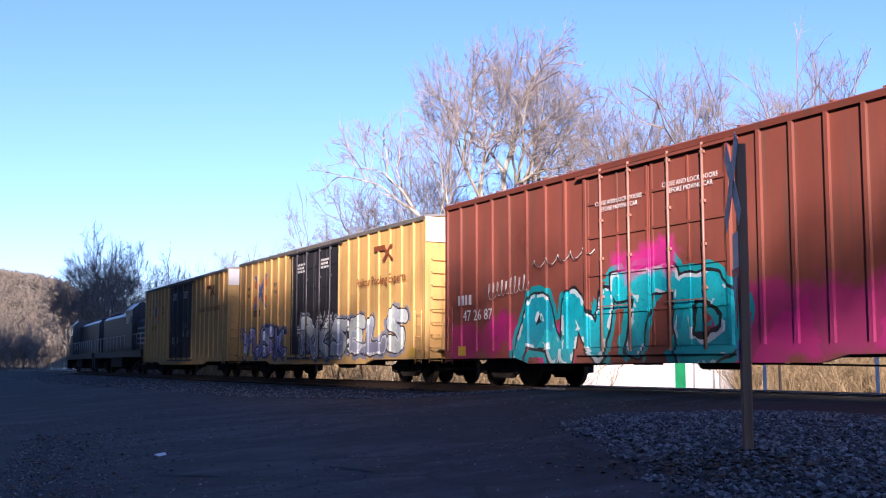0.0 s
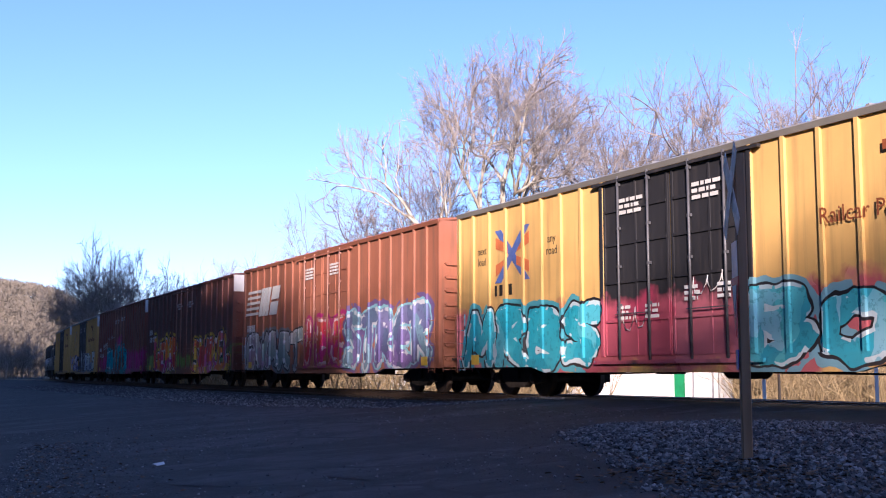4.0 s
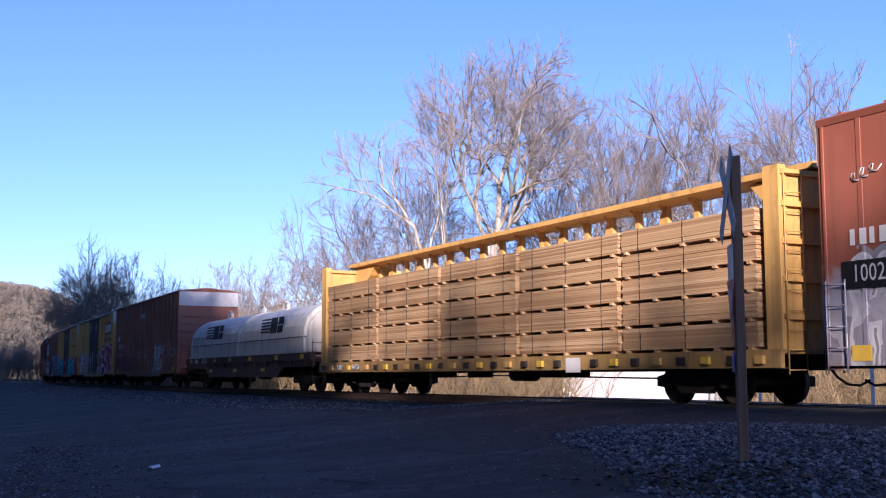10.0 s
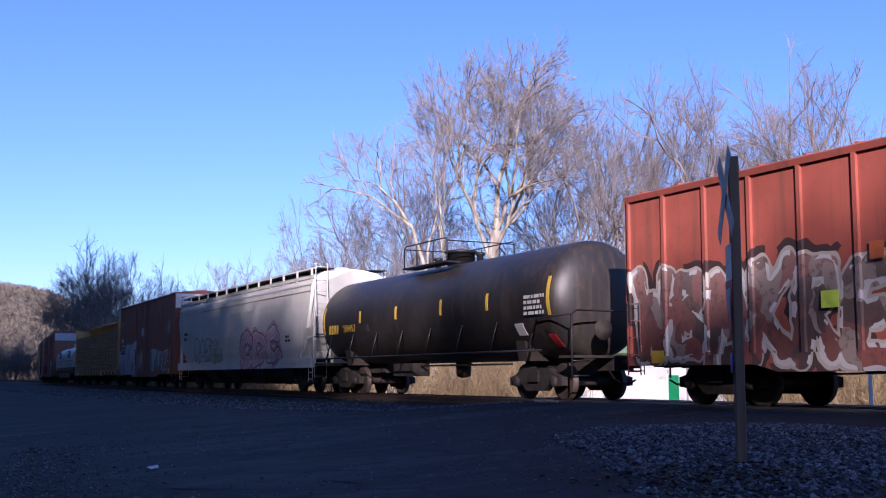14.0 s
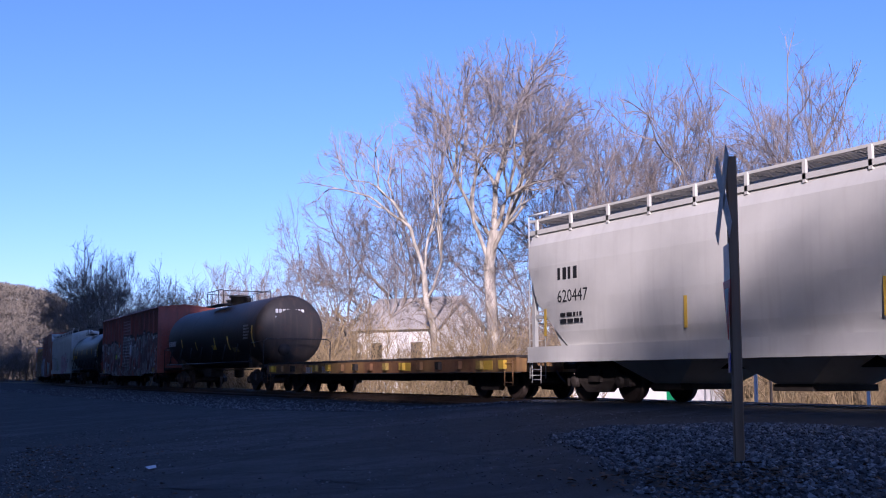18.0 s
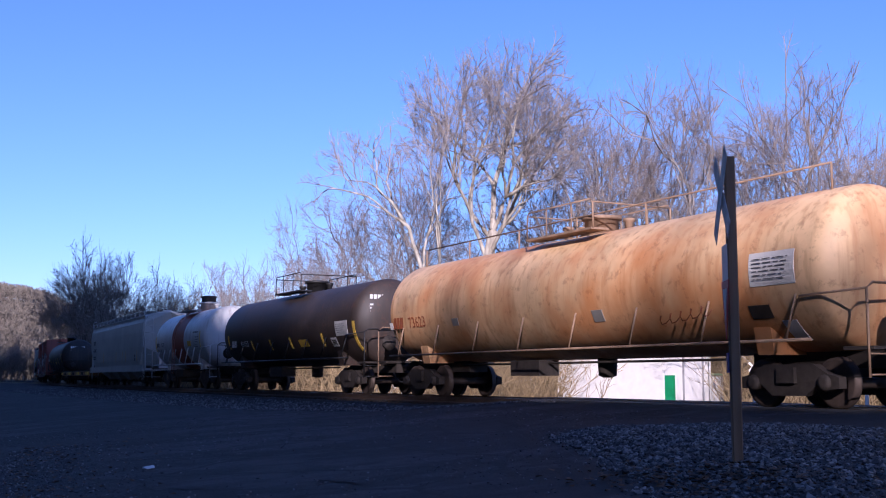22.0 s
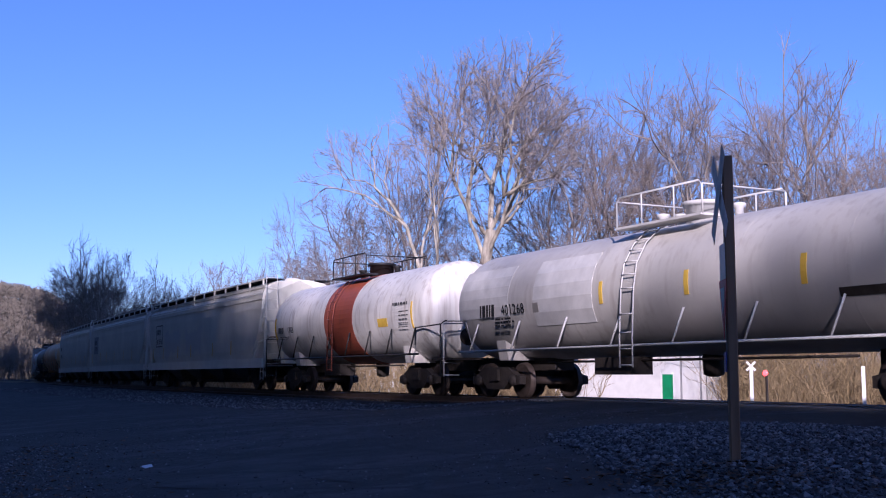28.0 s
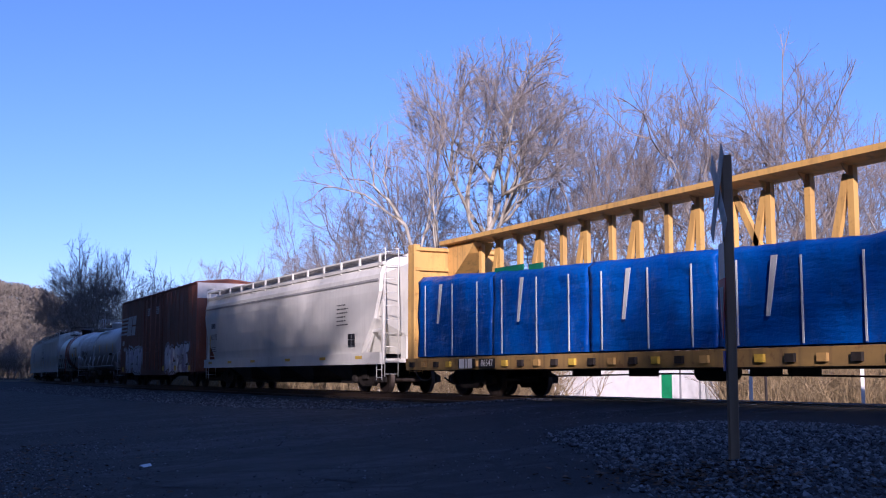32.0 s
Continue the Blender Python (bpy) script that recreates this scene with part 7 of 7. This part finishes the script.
# ---- flat car ----
def flat_car():
    coat = paint("flat_side_paint", (0.46, 0.28, 0.08), (0.10, 0.06, 0.04), 0.7, rust=0.95, stain=(0.20, 0.085, 0.04))
    car, half = car_thing("flat_car", "empty flat car with rusty yellow sides", "flat car", 229.8, 249.0, 2.2)
    for y in (-1, 1):
        bm = bmesh.new()
        box(bm, -half, half, y * 1.5 - 0.05, y * 1.5 + 0.05, 0.70, 1.06)
        part("side_sill", bm, coat, car)
        bm = bmesh.new()
        prism(bm, ((-half + 2.9, 0.72), (-half + 4.4, 0.46), (half - 4.4, 0.46), (half - 2.9, 0.72)), y * 1.05 - 0.04, y * 1.05 + 0.04, "y")
        part("fish_belly", bm, M_STEEL, car)
        boxes("sill_flange", M_WALK, car, (-half, half, y * 1.5 - 0.07, y * 1.5 + 0.07, 0.675, 0.70))
    for k in range(16):
        x = -half + 0.6 + k * (2 * half - 1.2) / 15
        boxes("stake_pocket", (M_YELLOW, coat, M_STEEL, coat, M_WORN_YELLOW)[k % 5], car, (x - 0.12, x + 0.12, -1.66, -1.55, 0.78, 1.0))
    for k in range(46):
        x = -half + k * 2 * half / 46
        boxes("deck_plank", M_TIE, car, (x + 0.01, x + 2 * half / 46 - 0.01, -1.56, 1.56, 1.06, 1.12 + 0.008 * (k % 3)))
    for s in (-1, 1):
        boxes("end_sill", coat, car, (min(s * half, s * half - s * 0.12), max(s * half, s * half - s * 0.12), -1.45, 1.45, 0.70, 1.05))
        ladder(car, coat, s * (half - 0.1), s * (half - 0.5), -1.6, 0.35, 1.0, name="step")
    for x0, x1 in ((-half + 0.5, -half + 1.0), (half - 2.0, half - 1.2), (-1.0, -0.5), (2.9, 3.5), (-5.0, -4.6)):
        boxes("yellow_panel", M_YELLOW, car, (x0, x1, -1.558, -1.552, 0.76, 1.0), label="yellow painted patch")
    rail_mark(car, M_WORN_WHITE, -half + 4.3, 0.82, -1.556, 0.32)
    writing("98013", 0.34, M_WORN_WHITE, car, -half + 6.3, 0.82, -1.556)
    under(car, half, half - 2.2, 0.74)


flat_car()

BANDED = paint("white_tank_paint", (0.76, 0.74, 0.69), (0.24, 0.17, 0.11), 0.5, 0.4)
M_BAND = paint("red_brown_band", (0.34, 0.085, 0.04), dirt=0.4)
for front, back, num in ((272.2, 283.6, "1672"), (389.3, 403.3, "1703")):
    car, half, r, cz = tank(front, back, "white tank car with a red-brown band", BANDED, 4.05, band=(-1.2, 1.3, M_BAND), handrail="white" if num == "1672" else "black", climb=True, fence=num != "1672", ladder_coat=M_BAND)
    bars(M_INK, car, -half + 1.45, 2.32, -(r + 0.013), 0.75, 0.24, 1, 2, fill=1.2)
    flank_text(num, 0.32, M_BLACK, car, -half + 2.35, 2.3, r, cz, 0.9)
    bars(M_INK, car, -half + 1.9, 2.02, -(r + 0.011), 1.3, 0.14, 2, 5, fill=0.5)
    bars(M_INK, car, half - 1.9, 2.78, -(r + 0.011), 1.2, 0.12, 1, 7)
    bars(M_INK, car, half - 1.7, 2.3, -(r + 0.011), 0.7, 0.6, 5, 8, fill=0.35)
    side_bits(car, r, cz, [(-half + 0.7, 2.4, 0.12, 0.8, M_YELLOW, "yellow strip"), (half - 3.3, 2.25, 0.7, 0.26, M_YELLOW, "yellow plate"), (half - 1.2, 2.4, 0.1, 0.8, M_YELLOW, "yellow strip")])

RUST_TANK = paint("rust_brown_tank_paint", (0.040, 0.030, 0.025), (0.075, 0.05, 0.038), 0.45, 0.55, rust=0.25)
car, half, r, cz = tank(286.0, 301.8, "dark brown tank car with yellow plates", RUST_TANK, 3.95)
bars(M_WORN_WHITE, car, -5.75, 2.0, -(r + 0.013), 0.7, 0.26, 1, 4, fill=1.4)
flank_text("431052", 0.36, M_WORN_WHITE, car, -4.55, 1.97, r, cz, 0.85)
side_bits(car, r, cz, [(-6.75, 2.1, 0.14, 0.6, M_YELLOW, "yellow strip"), (-3.6, 1.88, 0.14, 0.42, M_YELLOW, "yellow strip"), (-1.25, 1.87, 0.14, 0.42, M_YELLOW, "yellow strip"), (1.1, 1.88, 0.15, 0.42, M_YELLOW, "yellow strip"),
                       (2.5, 1.84, 0.9, 0.26, M_YELLOW, "yellow plate"), (4.5, 1.9, 0.15, 0.45, M_YELLOW, "yellow strip"), (7.55, 1.95, 0.2, 1.0, M_YELLOW, "yellow strip"),
                       (5.55, 1.8, 0.5, 0.3, M_WORN_WHITE, "white framed placard"), (5.55, 1.8, 0.4, 0.22, M_WALK, "dark centre of the placard"), (6.45, 2.25, 1.1, 0.5, M_WORN_WHITE, "pale square placard")])
bars(M_INK, car, 6.45, 2.25, -(r + 0.026), 0.9, 0.36, 5, 12, fill=0.3)
bm = bmesh.new()
for z, n in ((3.2, 7), (2.98, 4), (2.86, 5), (2.74, 3), (2.62, 4), (2.5, 3), (2.38, 4)):
    for k in range(n):
        box(bm, half - 0.16, half - 0.14, -0.95 + k * 1.0 / n, -0.95 + (k + 0.7) * 1.0 / n, z, z + (0.15 if n > 6 else 0.06))
part("end_stencil", bm, M_WHITE, car, "white stencil on the tank's end")
RUSTY = paint("orange_rusted_tank_paint", (0.66, 0.45, 0.23), (0.36, 0.18, 0.07), 0.7, 0.55, rust=0.35, stain=(0.50, 0.20, 0.05), fade=0.3)
car, half, r, cz = tank(304.0, 322.6, "orange rust-stained tank car", RUSTY, 4.1, handrail="rust", walkway=True)
bars(M_BROWNINK, car, -8.1, 2.2, -(r + 0.012), 0.75, 0.34, 1, 3, fill=1.3)
flank_text("73623", 0.46, M_BROWNINK, car, -6.95, 2.18, r, cz, 0.95)
scrawl(car, M_BROWNINK, 4.5, 6.1, 1.72, 0.12, 5, 3)
side_bits(car, r, cz, [(-8.75, 2.12, 0.2, 0.24, M_WORN_WHITE, "small white plate"), (7.75, 2.55, 1.15, 0.62, M_WORN_WHITE, "pale square placard"), (7.25, 1.78, 0.55, 0.24, M_STEEL, "dark plate"),
                       (7.85, 1.42, 0.36, 0.36, M_WORN_WHITE, "small diamond placard"), (2.15, 1.95, 0.4, 0.26, M_GALV, "worn plate"), (-4.6, 2.1, 0.35, 0.2, M_GALV, "worn plate")])
bars(M_INK, car, 7.75, 2.55, -(r + 0.026), 0.95, 0.45, 6, 14, fill=0.3)
GREY_TANK = paint("grey_tank_paint", (0.56, 0.54, 0.49), (0.24, 0.19, 0.15), 0.4, 0.45, stain=(0.47, 0.45, 0.42))
car, half, r, cz = tank(404.6, 421.8, "grey tank car with white repainted panels", GREY_TANK, 3.92, handrail="white", climb=True)
bars(M_BLACK, car, -6.6, 2.27, -(r + 0.03), 0.8, 0.3, 1, 4, fill=1.4)
flank_text("401268", 0.38, M_BLACK, car, -5.35, 2.25, r + 0.02, cz, 0.9)
bars(M_BLACK, car, -5.7, 1.95, -(r + 0.02), 1.0, 0.26, 3, 24)
side_bits(car, r, cz, [(-3.15, 2.6, 2.5, 1.6, M_WORN_WHITE, "white repainted patch"), (-6.9, 2.75, 2.6, 1.3, M_WORN_WHITE, "white repainted patch"), (-1.55, 2.44, 0.12, 0.5, M_YELLOW, "yellow strip"),
                       (1.4, 2.46, 0.13, 0.5, M_YELLOW, "yellow strip"), (4.6, 2.47, 0.14, 0.55, M_YELLOW, "yellow strip"), (7.0, 2.4, 0.14, 0.6, M_YELLOW, "yellow strip"), (-4.3, 2.25, 0.25, 0.24, M_GALV, "small grey plate"), (5.9, 2.0, 1.1, 0.16, M_STEEL, "dark band plate")])

c = boxcar(424.3, 443.1, 5.08, paint("brown_paint_e", (0.25, 0.09, 0.05), stain=(0.13, 0.05, 0.03), tags=[(-7.8, -3.2, 0.7, 2.2, ((0.60, 0.58, 0.64), WHITE_, (0.52, 0.48, 0.58)), DARK, 0.8, 26),
                                                                                (2.8, 7.9, 0.75, 2.15, (WHITE_, (0.55, 0.52, 0.60), (0.30, 0.25, 0.36), WHITE_), DARK, 0.8, 27)]),
           "brown boxcar with a white striped emblem and violet-white graffiti", (-2.6, -0.1, 2.1), 7, 8, fine=True)
striped_logo(c, M_WHITE, -7.1, 3.55, 4.4, 1.15, -1.604)
bars(M_WHITE, c, -8.6, 2.55, -1.603, 0.6, 0.3, 1, 4, fill=1.2)
writing("4692", 0.36, M_WHITE, c, -8.2, 2.15, -1.603)
for x in (-1.3, 0.9):
    bars(M_WHITE, c, x, 4.15, -1.602, 0.9, 0.45, 4, 33)
yellow_tags(c, xs=(-8.8, 2.3, 5.0, 8.0))

# ---- centre-beam car under a blue tarpaulin ----
car, half = centerbeam(466.3, 489.3, "yellow centre-beam flat car with a blue wrapped load", False)
n = Nodes("blue_tarpaulin")
col = n.ramp(n.noise(1.2, 5), [(0.3, (0.006, 0.055, 0.32)), (0.7, (0.012, 0.10, 0.46))])
n.bump(n.math("ADD", n.noise(2.2, 5, stretch=(1.0, 1.0, 0.6)), n.math("MULTIPLY", n.noise(1.3, 4, stretch=(0.5, 1.0, 2.2)), 1.2)), 0.8, 0.1)
tarp_mat = n.done(col, 0.38)
strap = plain("white_webbing", (0.72, 0.72, 0.70), 0.7, var=0.1)
for k in range(5):
    x0, x1 = -half + 0.7 + k * 4.35, -half + 0.7 + (k + 1) * 4.35 - 0.06
    bm = bmesh.new()
    nx, nz = 26, 12
    v = []
    for i in range(nx + 1):
        x = x0 + (x1 - x0) * i / nx
        hgt = 3.42 - 0.45 * (k * 4.35 + (x - x0)) / 14.0 * (1 if k < 3 else 0.95) + 0.10 * noise.noise((x * 0.5, 0, 3)) + 0.04 * noise.noise((x * 2, 0, 3))
        row = []
        for j in range(nz + 1):
            f = j / nz
            z = 1.10 + (hgt - 1.10) * min(f / 0.8, 1)
            y = -1.50 + max(0, f - 0.8) / 0.2 * 1.0 + 0.05 * noise.noise((x * 1.5, z * 1.5, k))
            row.append(bm.verts.new((x, y, z + (0.08 * (f - 0.8) / 0.2 if f > 0.8 else 0))))
        row.append(bm.verts.new((x, -0.5, 1.10)))
        v.append(row)
    for p, q in zip(v, v[1:]):
        for j in range(nz + 1):
            bm.faces.new((p[j], q[j], q[j + 1], p[j + 1])).smooth = True
    bm.faces.new(v[0][::-1])
    bm.faces.new(v[-1])
    wrap = part("wrapped_load", bm, tarp_mat, car, "blue wrapped bundle")
    for x in (x0 + 0.55, x0 + 2.2, x0 + 3.6):
        boxes("strap", strap, wrap, (x, x + 0.04, -1.575, -1.56, 1.12, 3.2 - 0.032 * (x + half)), label="white strap")
    bm = bmesh.new()
    z1 = 3.15 - 0.03 * (x0 + half)
    prism(bm, ((x0 + 1.35, z1 - 1.1), (x0 + 1.45, z1 - 1.1), (x0 + 1.68, z1), (x0 + 1.52, z1)), -1.60, -1.585, "y")
    part("loose_strap", bm, strap, wrap, "loose white strap end")
boxes("green_wrapper", plain("green_wrapper", (0.02, 0.20, 0.11), 0.5), car, (-half + 4.9, -half + 6.3, -1.35, -1.3, 3.02, 3.38), (-half + 6.6, -half + 7.2, -1.35, -1.3, 3.0, 3.34), label="green printed wrapper above the tarp")
boxes("number_panel", M_BLACK, car, (-8.1, -7.15, -1.648, -1.642, 0.76, 1.0), (-6.95, -6.1, -1.648, -1.642, 0.76, 1.0), label="black number panels on the side sill")
bars(M_WHITE, car, -7.62, 0.88, -1.649, 0.8, 0.26, 1, 8, fill=1.3)
writing("86547", 0.25, M_WHITE, car, -6.52, 0.88, -1.652)


# ---- locomotives ----
def locomotive(front, back, cab_at_back):
    car, half = car_thing("locomotive", "black diesel locomotive with pale stripes on its nose", "locomotive", front, back, 3.8)
    coat = paint("locomotive_black", (0.022, 0.022, 0.026), (0.07, 0.06, 0.05), 0.5, 0.35)
    s = 1 if cab_at_back else -1
    def seg(a, b, *rest):
        lo, hi = sorted((a * s, b * s))
        return (lo, hi, *rest)
    boxes("frame", coat, car, (-half + 0.2, half - 0.2, -1.45, 1.45, 1.1, 1.55))
    bm = bmesh.new()
    for a, b, top in ((-half + 0.8, 4.6, 4.25),):
        lo, hi = sorted((a * s, b * s))
        prism(bm, ((-0.85, 1.55), (0.85, 1.55), (0.85, top - 0.25), (0.6, top), (-0.6, top), (-0.85, top - 0.25)), lo, hi, "x")
    part("long_hood", bm, coat, car)
    bm = bmesh.new()
    lo, hi = sorted((4.6 * s, 7.2 * s))
    prism(bm, ((-1.5, 1.55), (1.5, 1.55), (1.5, 4.2), (1.0, 4.65), (-1.0, 4.65), (-1.5, 4.2)), lo, hi, "x")
    cab = part("cab", bm, coat, car)
    boxes("cab_window", M_GLASS, cab, seg(5.0, 5.9, -1.515, -1.505, 3.3, 4.0), seg(6.1, 6.9, -1.515, -1.505, 3.3, 4.0))
    bm = bmesh.new()
    lo, hi = sorted((7.2 * s, (half - 0.6) * s))
    prism(bm, ((-1.2, 1.55), (1.2, 1.55), (1.2, 3.3), (0.9, 3.6), (-0.9, 3.6), (-1.2, 3.3)), lo, hi, "x")
    nose = part("nose", bm, coat, car)
    for k in range(4):
        z = 1.9 + 0.32 * k
        boxes("nose_stripe", M_WORN_WHITE, nose, seg(7.6, half - 0.55, -1.212, -1.202, z, z + 0.12), label="pale nose stripe")
    for k in range(3):
        bm = bmesh.new()
        lathe(bm, [(4.22, 0.6), (4.42, 0.6), (4.44, 0.5)], "z", 18, ((-half + 2.2 + k * 1.7) * s, 0, 0))
        part("radiator_fan", bm, coat, car)
    boxes("fuel_tank", M_STEEL, car, (-2.6, 2.6, -1.35, 1.35, 0.45, 1.1))
    bm = bmesh.new()
    tube(bm, ((-half + 0.5, -1.45, 2.55), (half - 0.5, -1.45, 2.55)), 0.025, 5)
    for k in range(14):
        x = -half + 0.5 + k * (2 * half - 1) / 13
        tube(bm, ((x, -1.45, 1.55), (x, -1.45, 2.55)), 0.02, 5)
    part("handrail", bm, M_WORN_WHITE, car, "pale handrail")
    for k in (-1, 1):
        boxes("pilot", coat, car, (min(k * half, k * (half - 0.15)), max(k * half, k * (half - 0.15)), -1.4, 1.4, 0.3, 1.3))


M_GLASS = plain("dark_cab_glass", (0.02, 0.025, 0.03), 0.08, 0.0, var=0.05)
locomotive(-92.6, -71.2, True)
locomotive(-115.2, -93.8, False)


# ---- everything that moves ----
def car_pose(mid, reach, t):
    """A car stands with its two trucks on the line."""
    s = mid - travelled(t)
    a, b = on_line(s - reach)[0], on_line(s + reach)[0]
    d = b - a
    return pose(*((a + b) / 2), 0, 0, math.degrees(math.atan2(d.y, d.x)))


def motions():
    times = [0.5 * k for k in range(65)]
    for ob, mid, reach in CARS:
        walk(ob, [(t, car_pose(mid, reach, t)) for t in times])
    # wheels of one size on one train turn alike: the first is keyed, the others share its turning
    first = WHEELSETS[0]
    walk(first, [(k / 30, pose(0, 0, 0, 0, -math.degrees(travelled(k / 30) / 0.455) % 360, 0)) for k in range(961)])
    for w in WHEELSETS[1:]:
        w.rotation_mode = "QUATERNION"
        w.animation_data_create()
        w.animation_data.action = first.animation_data.action
        w.animation_data.action_slot = first.animation_data.action_slot


motions()
